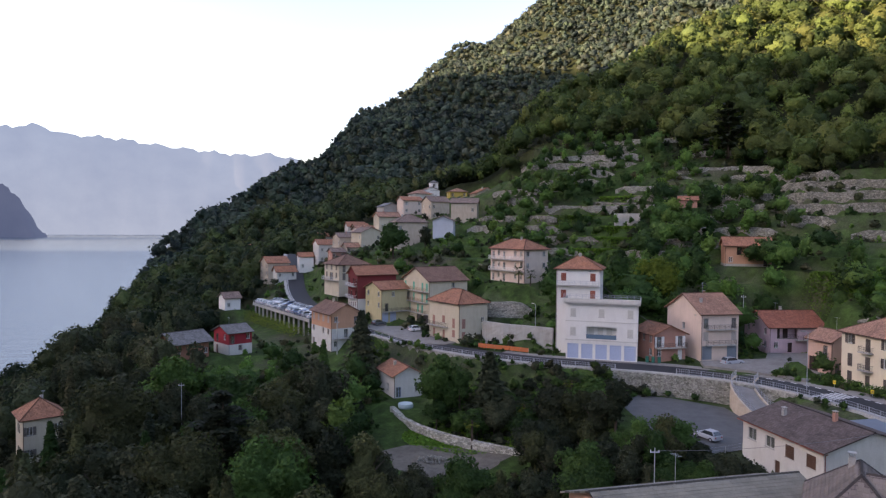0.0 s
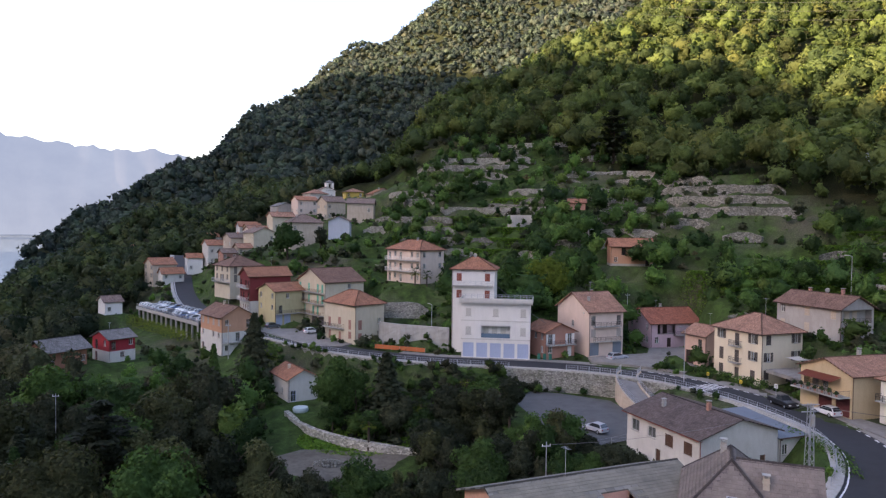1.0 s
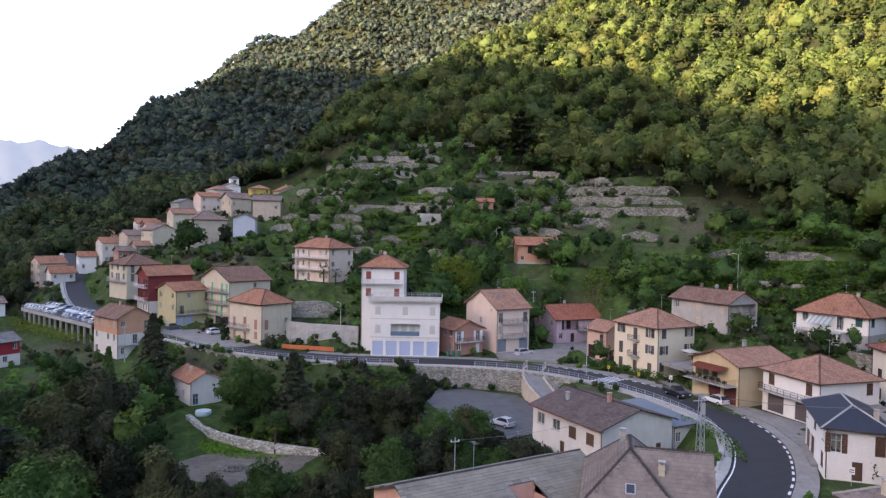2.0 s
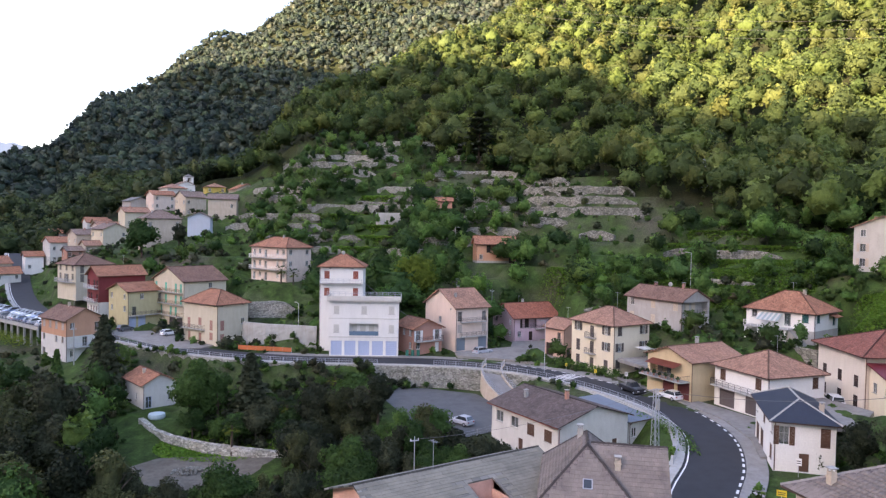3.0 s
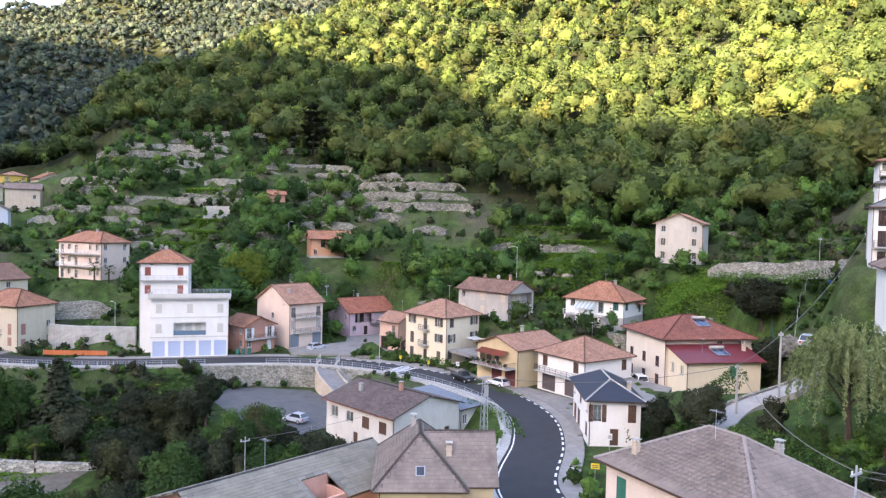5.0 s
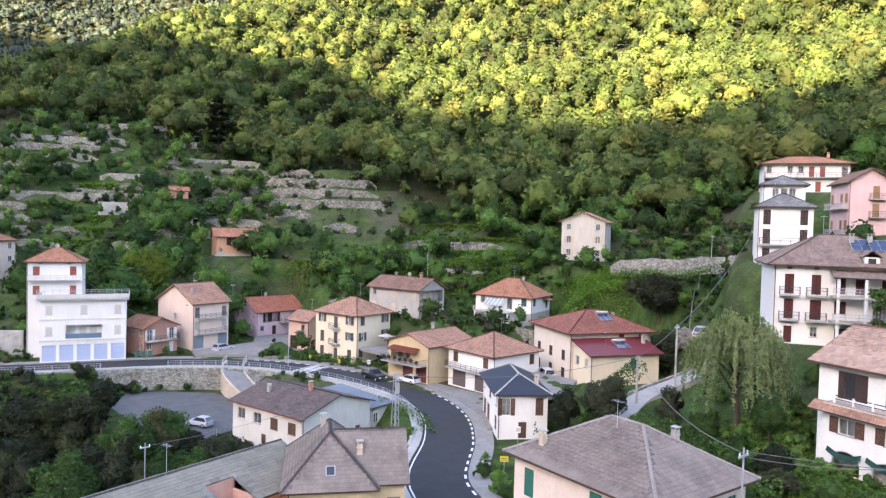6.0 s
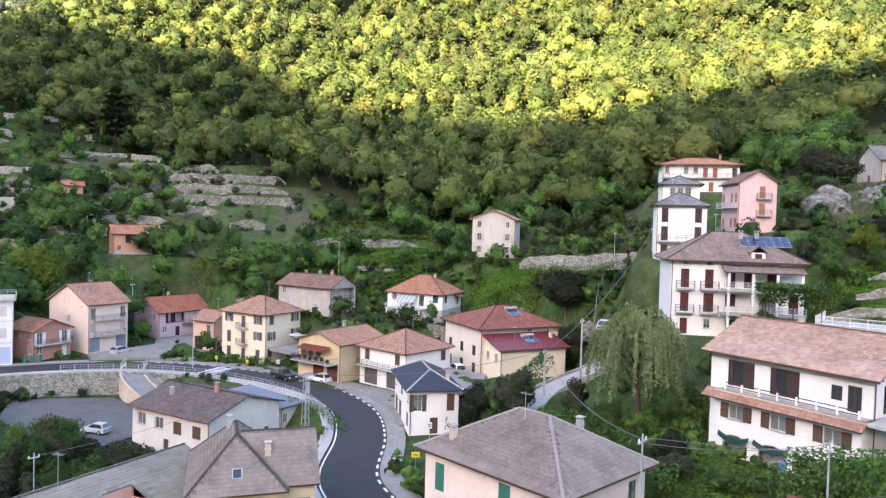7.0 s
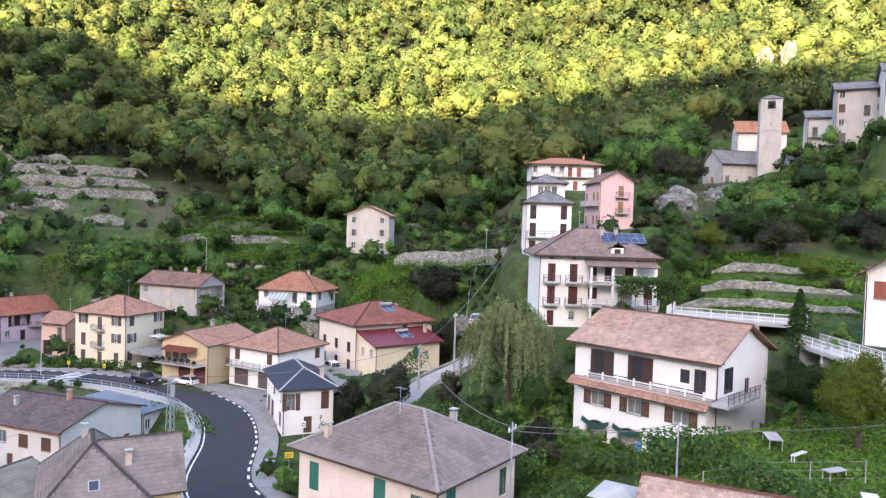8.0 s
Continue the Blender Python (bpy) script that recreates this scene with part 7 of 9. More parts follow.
# the long pale wall above the bare plot, and the plot itself
stone_wall([(-9.4, 131.5, -9.6), (-7, 127.5, -10.6), (-4, 124.0, -11.0), (1, 120.0, -11.4), (7, 116.2, -11.6), (13.9, 112.4, -11.8)], 2.3, 0.9, "long pale dry-stone wall above a bare plot", stone("pale_dry_stone", (0.44, 0.42, 0.37), 2.2), 1.5, 4, True)
stone_wall([(16.5, 117.5, -9.0), (18.0, 113.5, -9.2)], 3.2, 0.6, "short rendered garden wall", CONCRETE, 1.0, 6, True)
# retaining walls of the road
low = [(p.x, p.y, -4.6) for p in offset_line(ROAD_LINE, -HALF - 1.25)]
stone_wall(low[46:63], 4.55, 0.7, "tall rubble retaining wall under the road, partly overgrown", STONE, 1.5, 9, True)
stone_wall([(q[0], q[1], -3.2) for q in low[62:86]], 3.2, 0.6, "rubble retaining wall under the road", STONE, 2.0, 10, True)
stone_wall([(q[0], q[1], -2.4) for q in low[24:46]], 2.4, 0.5, "concrete retaining wall under the bend", CONCRETE, 2.0, 12, True)
# wall behind the houses by the tower
stone_wall([(9.5, 160.5, 1.0), (14, 156, 1.0), (20, 152.5, 1.0), (24.0, 150.0, 1.0)], 4.2, 0.7, "pale retaining wall beside the tower building", CONCRETE, 1.5, 14, True)
stone_wall([(6, 172, 6.0), (13, 170, 6.0), (22, 168, 6.0)], 2.8, 0.7, seed=15)

# forecourts and yards between the houses
YARD = rough_paint("yard_concrete", (0.26, 0.245, 0.225), 0.75, 0.9, 3.0)


def yard(points, label, lift=0.07):
    """A paved yard: a worn concrete slab over an outline of ground."""
    top = max(float(ground(px, py)[0]) for px, py in points) + lift
    bm = bmesh.new()
    hi = [bm.verts.new((px, py, top)) for px, py in points]
    lo = [bm.verts.new((px, py, top - 0.6)) for px, py in points]
    bm.faces.new(hi)
    bm.faces.new(lo[::-1])
    for i in range(len(points)):
        j = (i + 1) % len(points)
        bm.faces.new((hi[i], lo[i], lo[j], hi[j]))
    bmesh.ops.recalc_face_normals(bm, faces=bm.faces[:])
    whole("yard", bm, YARD, Matrix(), label, "yard", kind="structure")


yard([(50.5, 133.5), (57.5, 128.8), (64.0, 121.5), (69.6, 124.8), (76, 131.5), (82, 147.5), (69.5, 147.6), (66, 141), (60, 139.8), (51.5, 138.0)], "worn concrete forecourt before the pink houses")
yard([(71.4, 104.2), (71.6, 92), (71.2, 80), (67.8, 71.0), (63.5, 65), (66.2, 64.0), (72.0, 70.5), (76.4, 77.0), (75.0, 88.0), (72.6, 99.0), (74.0, 108.5), (71.6, 108.5)], "worn concrete forecourt before the garages")
yard([(76.6, 77.0), (87.2, 77.6), (87.4, 69.5), (79, 64.5), (70.5, 66.0)], "worn concrete yard between the white houses")
yard([(83.6, 101.0), (84.6, 88.5), (73.5, 100.2), (73.0, 109.6), (82, 110.6)], "narrow concrete yard behind the ochre house")
yard([(-6, 158.5), (-14, 172.0), (-21.5, 184.5), (-17.5, 189.5), (-4, 184.5), (3.2, 160.5), (0.8, 157.6)], "asphalt yard before the green-shuttered house")

# car park and the ramp that leads down to it
bm = bmesh.new()
edge = [(36, 94.5), (48, 98.5), (49.4, 112), (49.0, 119.5), (41.5, 126), (34, 129), (31.5, 120), (32, 106)]
for dz, flip in ((-3.92, False), (-4.4, True)):
    vs = [bm.verts.new((ex, ey, dz)) for ex, ey in edge]
    bm.faces.new(vs[::-1] if flip else vs)
tagged(new("car_park", mesh_of(bm, "car_park", OLD_ASPHALT)), "worn grey asphalt car park below the road", "car park", kind="structure")
ramp_line = smooth_path([(55.5, 125.6, 0.0), (53.0, 121.8, -0.15), (51.5, 117.0, -0.8), (51.0, 111.0, -1.8), (51.0, 105, -2.8), (51.0, 99.5, -3.5)], 5)
bm = bmesh.new()
ribbon(bm, offset_line(ramp_line, -1.7), offset_line(ramp_line, 1.7), 0.05, 0.5)
tagged(new("ramp", mesh_of(bm, "ramp", rough_paint("ramp_concrete", (0.22, 0.21, 0.20), 0.6))), "pale concrete ramp curving down to the car park", "ramp", kind="structure")
stone_wall([(p.x, p.y, p.z - 4.0) for p in offset_line(ramp_line, 1.85)], 4.2, 0.3, "pale rendered ramp wall with small openings", BEIGE, 1.0, 17, True)
stone_wall([(p.x, p.y, p.z - 2.0) for p in offset_line(ramp_line, -1.85)], 2.3, 0.3, "pale rendered ramp wall", BEIGE, 1.0, 18, True)
guard_rail("ramp_railing", [p + Vector((0, 0, 0.25)) for p in offset_line(ramp_line, 1.85)], 0.95, "grey tubular railing beside the ramp", STEEL)
guard_rail("ramp_railing", [p + Vector((0, 0, 0.25)) for p in offset_line(ramp_line, -1.85)], 0.95, "grey tubular railing beside the ramp", STEEL)

# lane up to the hamlet
lane = smooth_path([(60.5, 45, 1.5), (66, 47.5, 2.2), (72, 50.5, 3.4), (79, 52.0, 5.0), (86, 49, 7.5), (92, 46, 10.5)], 5)
bm = bmesh.new()
ribbon(bm, offset_line(lane, -1.5), offset_line(lane, 1.5), 0.12, 0.9)
tagged(new("lane", mesh_of(bm, "lane", rough_paint("lane_paving", (0.34, 0.32, 0.30), 0.5))), "narrow paved lane climbing to the hamlet", "lane", kind="structure")
stone_wall([(p.x, p.y, p.z - 0.4) for p in offset_line(lane, -1.75)], 0.9, 0.4, "low stone wall beside the lane", STONE, 1.0, 21)


# ---- vehicles ----
PAINTS = {}


def car_paint(name, c):
    if name not in PAINTS:
        m, nt, b = nodes_of("car_paint_" + name)
        v = coords(nt)
        nt.links.new(mixc(nt, 0.35, c, ramp(nt, noise_at(nt, v, 2.0, 4.0), [(0.3, (0.8, 0.8, 0.8)), (0.7, (1.1, 1.1, 1.1))]), "MULTIPLY"), b.inputs["Base Color"])
        b.inputs["Roughness"].default_value, b.inputs["Coat Weight"].default_value = 0.35, 0.6
        PAINTS[name] = m
    return PAINTS[name]


RUBBER = rough_paint("rubber", (0.02, 0.02, 0.02), 0.2, 0.9)
LENS = rough_paint("lamp_lens", (0.6, 0.6, 0.58), 0.1, 0.2)
RED_LENS = rough_paint("red_lamp_lens", (0.35, 0.02, 0.02), 0.1, 0.3)
CARGLASS = rough_paint("tinted_car_glass", (0.03, 0.035, 0.04), 0.1, 0.08, 6, 0.8)


def car(x, y, z, turn, paint, label, kind="hatch"):
    L, W, Hh = {"hatch": (4.0, 1.72, 1.5), "pickup": (5.1, 1.85, 1.75), "estate": (4.5, 1.75, 1.48), "van": (4.8, 1.9, 1.95)}[kind]
    ob = thing("car", pose(x, y, z, 0, 0, turn), label, "car")
    # the side outline, front at +x, with a hood, a raked windscreen and a tail
    hood, belt = 0.62 * Hh, 0.62 * Hh
    body = [(-L / 2, 0.32), (-L / 2 + 0.03, belt * 0.95), (-L / 2 + 0.12, belt), (L * 0.18, belt), (L / 2 - 0.35, hood * 0.88), (L / 2 - 0.05, hood * 0.62), (L / 2, 0.32)]
    bm = bmesh.new()
    rows = []
    for side in (-1, -0.93, 0.93, 1):
        k = 0.0 if abs(side) < 1 else 0.06
        rows.append([bm.verts.new((px, side * W / 2, pz - (k if pz > 0.5 else -k))) for px, pz in body])
    for r0, r1 in zip(rows[:-1], rows[1:]):
        for i in range(len(body)):
            j = (i + 1) % len(body)
            bm.faces.new((r0[i], r0[j], r1[j], r1[i]))
    bm.faces.new(rows[0][::-1])
    bm.faces.new(rows[-1])
    part("body", bm, paint, ob)
    a0, a1 = (-L * 0.12, L * 0.2) if kind == "pickup" else (-L / 2 + 0.08, L * 0.2)
    b0, b1 = (a0 + 0.12, a1 - 0.7) if kind == "pickup" else (a0 + (0.45 if kind != "van" else 0.15), a1 - 0.75)
    bm = bmesh.new()
    lo = [bm.verts.new((px, py * W * 0.47, belt - 0.02)) for px, py in ((a0, -1), (a1, -1), (a1, 1), (a0, 1))]
    hi = [bm.verts.new((px, py * W * 0.38, Hh)) for px, py in ((b0, -1), (b1, -1), (b1, 1), (b0, 1))]
    for i in range(4):
        j = (i + 1) % 4
        bm.faces.new((lo[i], lo[j], hi[j], hi[i]))
    bm.faces.new(hi)
    bmesh.ops.bevel(bm, geom=bm.edges[:], offset=0.05, segments=2, affect="EDGES")
    part("cabin", bm, paint, ob)
    # windows, each a pane a little proud of the cabin
    def pane_on(p, q, r, s, inset=0.12):
        bm = bmesh.new()
        c = (Vector(p) + Vector(q) + Vector(r) + Vector(s)) / 4
        n = (Vector(q) - Vector(p)).cross(Vector(s) - Vector(p)).normalized()
        ps = [Vector(v).lerp(c, inset) + n * 0.012 for v in (p, q, r, s)]
        vs = [bm.verts.new(v) for v in ps] + [bm.verts.new(v - n * 0.02) for v in ps]
        bm.faces.new(vs[:4])
        bm.faces.new(vs[7:3:-1])
        for i in range(4):
            bm.faces.new((vs[i], vs[i + 4], vs[(i + 1) % 4 + 4], vs[(i + 1) % 4]))
        part("window", bm, CARGLASS, ob)
    l2, h2 = [(a0, -W * 0.47, belt), (a1, -W * 0.47, belt), (a1, W * 0.47, belt), (a0, W * 0.47, belt)], [(b0, -W * 0.38, Hh), (b1, -W * 0.38, Hh), (b1, W * 0.38, Hh), (b0, W * 0.38, Hh)]
    for i in range(4):
        j = (i + 1) % 4
        pane_on(l2[i], l2[j], h2[j], h2[i])
    wheel = bmesh.new()
    rod(wheel, (0, -0.1, 0), (0, 0.1, 0), 0.32, sides=14)
    wheel_mesh = mesh_of(wheel, "tyre", RUBBER)
    rim = bmesh.new()
    rod(rim, (0, -0.112, 0), (0, 0.112, 0), 0.19, sides=10)
    rim_mesh = mesh_of(rim, "rim", STEEL)
    for wx in (-L * 0.31, L * 0.31):
        for wy in (-W / 2 + 0.08, W / 2 - 0.08):
            t = piece("wheel", wheel_mesh, ob, Matrix.Translation((wx, wy, 0.32)))
            piece("rim", rim_mesh, t, Matrix())
    for wy in (-W * 0.36, W * 0.36):
        bm = bmesh.new()
        box(bm, L / 2 - 0.12, L / 2 + 0.015, wy - 0.18, wy + 0.18, hood * 0.56, hood * 0.70)
        part("headlight", bm, LENS, ob)
        bm = bmesh.new()
        box(bm, -L / 2 - 0.012, -L / 2 + 0.1, wy - 0.12, wy + 0.12, belt * 0.68, belt * 0.9)
        part("tail_light", bm, RED_LENS, ob)
    bm = bmesh.new()
    box(bm, L / 2 - 0.08, L / 2 + 0.03, -W * 0.42, W * 0.42, 0.3, 0.48)
    part("bumper", bm, RUBBER, ob)
    return ob


BLACKP, WHITEP, SILVER, BLUEP, GREYP = car_paint("black", (0.012, 0.012, 0.014)), car_paint("white", (0.72, 0.72, 0.72)), car_paint("silver", (0.42, 0.44, 0.47)), car_paint("blue", (0.10, 0.16, 0.30)), car_paint("dark_grey", (0.07, 0.08, 0.09))
car(68.6, 98.5, 0.05, -88, BLACKP, "black pickup driving on the asphalt road", "pickup")
car(71.6, 92.6, 0.13, 99, WHITEP, "white hatchback parked by the pavement", "hatch")
car(39.2, 101.5, -3.92, 118, SILVER, "silver-blue hatchback in the car park", "hatch")
car(57.2, 136.2, 0.3, 20, SILVER, "silver estate car in front of the garages", "estate")
car(-6.5, 176.5, 0.25, 30, WHITEP, "white car parked before the green-shuttered house", "hatch")
car(-17.0, 186.5, 0.25, 40, GREYP, "dark car parked before the pale yellow house", "hatch")
car(79.3, 44.0, 13.9, 20, SILVER, "pale covered car below the white house", "hatch")
car(88.5, 77.0, 1.6, 60, WHITEP, "white van behind the hipped house", "van")

# the car deck beside the upper road
DX, DY, DZ, DT = -64.1, 235.2, 0.5, -56.8
deck = thing("parking_deck", pose(DX, DY, DZ, 0, 0, DT), "concrete parking deck on columns above a hedge", "car deck")
bm = bmesh.new()
box(bm, 0, 49, 0, 9.2, -0.45, 0)
part("slab", bm, OLD_ASPHALT, deck)
bm = bmesh.new()
box(bm, -0.15, 49.15, -0.22, 0, -0.75, 0.12)
part("edge_beam", bm, CONCRETE, deck)
for k in range(13):
    bm = bmesh.new()
    box(bm, k * 3.9 + 0.8, k * 3.9 + 1.25, 0.15, 0.6, -5.5, -0.45)
    part("column", bm, CONCRETE, deck)
bm = rail_mesh(49, 1.0, 24, 0.04, 2)
part("railing", bm, STEEL, deck)
DECK = random.Random(4)
cd, sd = math.cos(radians(DT)), math.sin(radians(DT))
for row in range(2):
    for k in range(19):
        if DECK.random() < 0.1:
            continue
        lx, ly = 1.5 + k * 2.52, 2.55 + row * 4.6
        p = DECK.choice((WHITEP, SILVER, BLUEP, GREYP, SILVER, WHITEP))
        car(DX + lx * cd - ly * sd, DY + lx * sd + ly * cd, DZ, DT + 90 + DECK.uniform(-3, 3) + 180 * row, p, {WHITEP: "white", SILVER: "silver", BLUEP: "blue", GREYP: "dark grey"}[p] + " car parked on the concrete deck", DECK.choice(("hatch", "estate")))


# ---- poles, lamps and cables ----
def pole(x, y, z, tall, label, kind="concrete", arm=0.0, turn=0.0):
    ob = thing("utility_pole" if kind != "lamp" else "street_lamp", pose(x, y, z, 0, 0, turn), label, "pole" if kind != "lamp" else "lamp")
    bm = bmesh.new()
    rod(bm, (0, 0, -0.6), (0, 0, tall), 0.16 if kind == "concrete" else 0.07, 0.11 if kind == "concrete" else 0.05, 8)
    part("post", bm, CONCRETE if kind == "concrete" else STEEL, ob)
    if kind == "lamp":
        bm = bmesh.new()
        rod(bm, (0, 0, tall - 0.05), (arm, 0, tall + 0.15), 0.035, sides=6)
        part("arm", bm, STEEL, ob)
        bm = bmesh.new()
        box(bm, arm - 0.1, arm + 0.55, -0.13, 0.13, tall + 0.08, tall + 0.22)
        part("lamp_head", bm, GREYW, ob)
    else:
        bm = bmesh.new()
        box(bm, -0.5, 0.5, -0.05, 0.05, tall - 0.5, tall - 0.4)
        part("crossarm", bm, STEEL, ob)
        for k in (-0.42, 0.0, 0.42):
            bm = bmesh.new()
            rod(bm, (k, 0, tall - 0.4), (k, 0, tall - 0.22), 0.045, sides=6)
            part("insulator", bm, WHITE, ob)
    return ob


pole(82.4, 49.3, 5.5, 9.2, "round concrete utility pole with cable clamps")
pole(77.0, 51.5, 4.6, 6.2, "short concrete pole wrapped in creeper")
pole(36.6, 17.6, 5.0, 10.3, "slim grey pole behind the hipped house", "steel")
pole(61.2, 115.8, 0.1, 9.8, "tall grey street lamp by the crossing", "lamp", 0.9, 200)
pole(20.5, 152.5, 1.0, 9.0, "street lamp beside the tower building", "lamp", 0.8, 120)
pole(70.5, 190.0, 20.0, 7.0, "street lamp on the slope near the orange house", "lamp", 0.8, 0)
pole(100.5, 124.0, 13.0, 9.5, "street lamp on the green terraces", "lamp", 0.8, 150)
pole(-44.5, 118.0, -14.0, 14.0, "wooden utility pole rising out of the trees", "steel")
pole(22.0, 71.0, -6.0, 10.5, "steel pole behind the ribbed roof", "steel")
pole(-25.5, 168.0, -5.0, 9.0, "pale concrete pole beside the orange house")
pole(122.0, 66.5, 19.5, 7.0, "thin wooden pole on the vegetable terraces", "steel")
pole(108.0, 52.0, 20.5, 7.0, "thin wooden pole on the vegetable terraces", "steel")
pole(66.0, 152.0, 6.5, 6.0, "thin pole behind the lilac house", "steel")
pole(44.5, 10.0, 9.0, 6.0, "leaning wooden garden pole", "steel")


def lattice(x, y, z, tall):
    ob = thing("lattice_mast", pose(x, y, z), "grey steel lattice mast with crossarms", "mast")
    for k in range(4):
        sx, sy = ((-1, -1), (1, -1), (1, 1), (-1, 1))[k]
        bm = bmesh.new()
        rod(bm, (sx * 0.42, sy * 0.42, -0.5), (sx * 0.2, sy * 0.2, tall), 0.045, sides=4)
        part("leg", bm, STEEL, ob)
    n = 9
    for k in range(n):
        z0, z1 = tall * k / n, tall * (k + 1) / n
        w0, w1 = 0.42 - 0.22 * k / n, 0.42 - 0.22 * (k + 1) / n
        for f in range(4):
            c = [(-1, -1), (1, -1), (1, 1), (-1, 1)]
            p, q = c[f], c[(f + 1) % 4]
            bm = bmesh.new()
            rod(bm, (p[0] * w0, p[1] * w0, z0), (q[0] * w1, q[1] * w1, z1), 0.022, sides=4)
            part("brace", bm, STEEL, ob)
    for zz in (tall - 0.2, tall - 1.0):
        bm = bmesh.new()
        box(bm, -1.1, 1.1, -0.05, 0.05, zz, zz + 0.1)
        part("crossarm", bm, STEEL, ob)
    bm = bmesh.new()
    rod(bm, (0.25, 0, tall * 0.72), (0.25, 0, tall * 0.86), 0.3, sides=10)
    part("transformer", bm, GREYW, ob)


lattice(53.0, 71.2, -1.6, 9.4)


def cable(a, b, sag, label="slack overhead power cable", r=0.022):
    a, b = Vector(a), Vector(b)
    bm = bmesh.new()
    pts = [a.lerp(b, k / 16) - Vector((0, 0, sag * 4 * (k / 16) * (1 - k / 16))) - a for k in range(17)]
    side = (b - a).cross(Vector((0, 0, 1))).normalized()
    rings = [[bm.verts.new(p + (side * math.cos(1.2566 * i) + Vector((0, 0, math.sin(1.2566 * i)))) * r) for i in range(5)] for p in pts]
    for r0, r1 in zip(rings[:-1], rings[1:]):
        for i in range(5):
            bm.faces.new((r0[i], r0[(i + 1) % 5], r1[(i + 1) % 5], r1[i]))
    ob = new("cable", mesh_of(bm, "cable", rough_paint("cable_sheath", (0.16, 0.16, 0.16), 0.2)))
    ob.matrix_world = Matrix.Translation(a)
    return tagged(ob, label, "cable", "overhead cables")


cable((82.4, 49.3, 14.4), (108.0, 52.0, 27.3), 1.2, r=0.04)
cable((82.4, 49.3, 14.4), (77.0, 51.5, 10.6), 0.3, r=0.04)
cable((77.0, 51.5, 10.6), (53.0, 71.2, 7.6), 1.3, r=0.03)
cable((77.0, 51.5, 10.4), (36.6, 17.6, 15.0), 1.6, r=0.03)
cable((36.6, 17.6, 15.1), (60.0, -14.0, 17.5), 1.2, r=0.02)
cable((36.6, 17.6, 14.8), (44.5, 10.0, 14.8), 0.4, r=0.02)
cable((28.5, 152.6, 20.2), (44.5, 143.0, 6.6), 0.8, r=0.05)
cable((53.0, 71.2, 7.6), (22.0, 71.0, 4.2), 0.9, r=0.02)
cable((66.0, 300.0, 128.0), (240.0, 150.0, 92.0), 9.0, "high voltage line over the forest", 0.022)
cable((66.0, 300.0, 131.0), (240.0, 150.0, 95.0), 9.0, "high voltage line over the forest", 0.022)
cable((66.0, 300.0, 134.0), (240.0, 150.0, 98.0), 9.0, "high voltage line over the forest", 0.022)
cable((108.0, 52.0, 27.3), (122.0, 66.5, 26.2), 0.6, r=0.03)


# ---- what sets single houses apart ----
def find(words):
    return next((ob, h) for ob, h in BUILT if words in h["label"])


def side(h, k):
    lx, ly = h["lx"], h["ly"]
    return {"s": Matrix(), "w": Matrix.Translation((0, ly, 0)) @ Matrix.Rotation(radians(-90), 4, "Z")}[k]


SOLAR = rough_paint("solar_cells", (0.012, 0.02, 0.06), 0.1, 0.12, 10, 0.7)
AWNING = rough_paint("awning_cloth", (0.45, 0.55, 0.56), 0.2)
BLUE_CLOTH = rough_paint("blue_cloth", (0.08, 0.20, 0.42), 0.2)
GREEN_NET = rough_paint("green_net", (0.03, 0.10, 0.085), 0.3)


def on_plane(pts, u0, v0):
    """A frame on a roof plane: metres along the eaves and up the slope."""
    ps = [Vector(p) for p in pts]
    u = (ps[1] - ps[0]).normalized()
    n = (ps[1] - ps[0]).cross(ps[-1] - ps[0]).normalized()
    v = n.cross(u)
    o = ps[0] + u * u0 + v * v0 + n * 0.17
    return Matrix(((u.x, v.x, n.x, o.x), (u.y, v.y, n.y, o.y), (u.z, v.z, n.z, o.z), (0, 0, 0, 1)))


def solar(parent, m, cols, rows, w=0.98, h=1.6, tank=False):
    for i in range(cols):
        for j in range(rows):
            bm = bmesh.new()
            box(bm, i * w + 0.02, (i + 1) * w - 0.02, j * h + 0.02, (j + 1) * h - 0.02, 0.08, 0.12)
            p = part("solar_panel", bm, SOLAR, parent)
            p.matrix_local = m
            bm = bmesh.new()
            for a in (0, 1):
                box(bm, i * w, (i + 1) * w, (j + a) * h - 0.025, (j + a) * h + 0.025, 0.07, 0.14)
                box(bm, (i + a) * w - 0.025, (i + a) * w + 0.025, j * h, (j + 1) * h, 0.07, 0.14)
            part("panel_frame", bm, STEEL, p)
    if tank:
        bm = bmesh.new()
        rod(bm, (-0.1, rows * h + 0.3, 0.35), (cols * w + 0.1, rows * h + 0.3, 0.35), 0.26, sides=12)
        p = part("water_tank", bm, GREYW, parent)
        p.matrix_local = m


ob, h = find("pale cream three-storey")
pl = roof_planes(h)[0]
solar(ob, on_plane(pl[0], 8.3, 4.0), 2, 1, 1.1, 2.0, True)
ob, h = find("cream annex")
pl = roof_planes(h)[0]
solar(ob, on_plane(pl[0], 6.6, 2.2), 2, 1, 1.1, 2.0, True)

ob, h = find("solar roof")
pl = roof_planes(h)[0]
solar(ob, on_plane(pl[0], 9.6, 3.6), 6, 2, 1.0, 1.3)
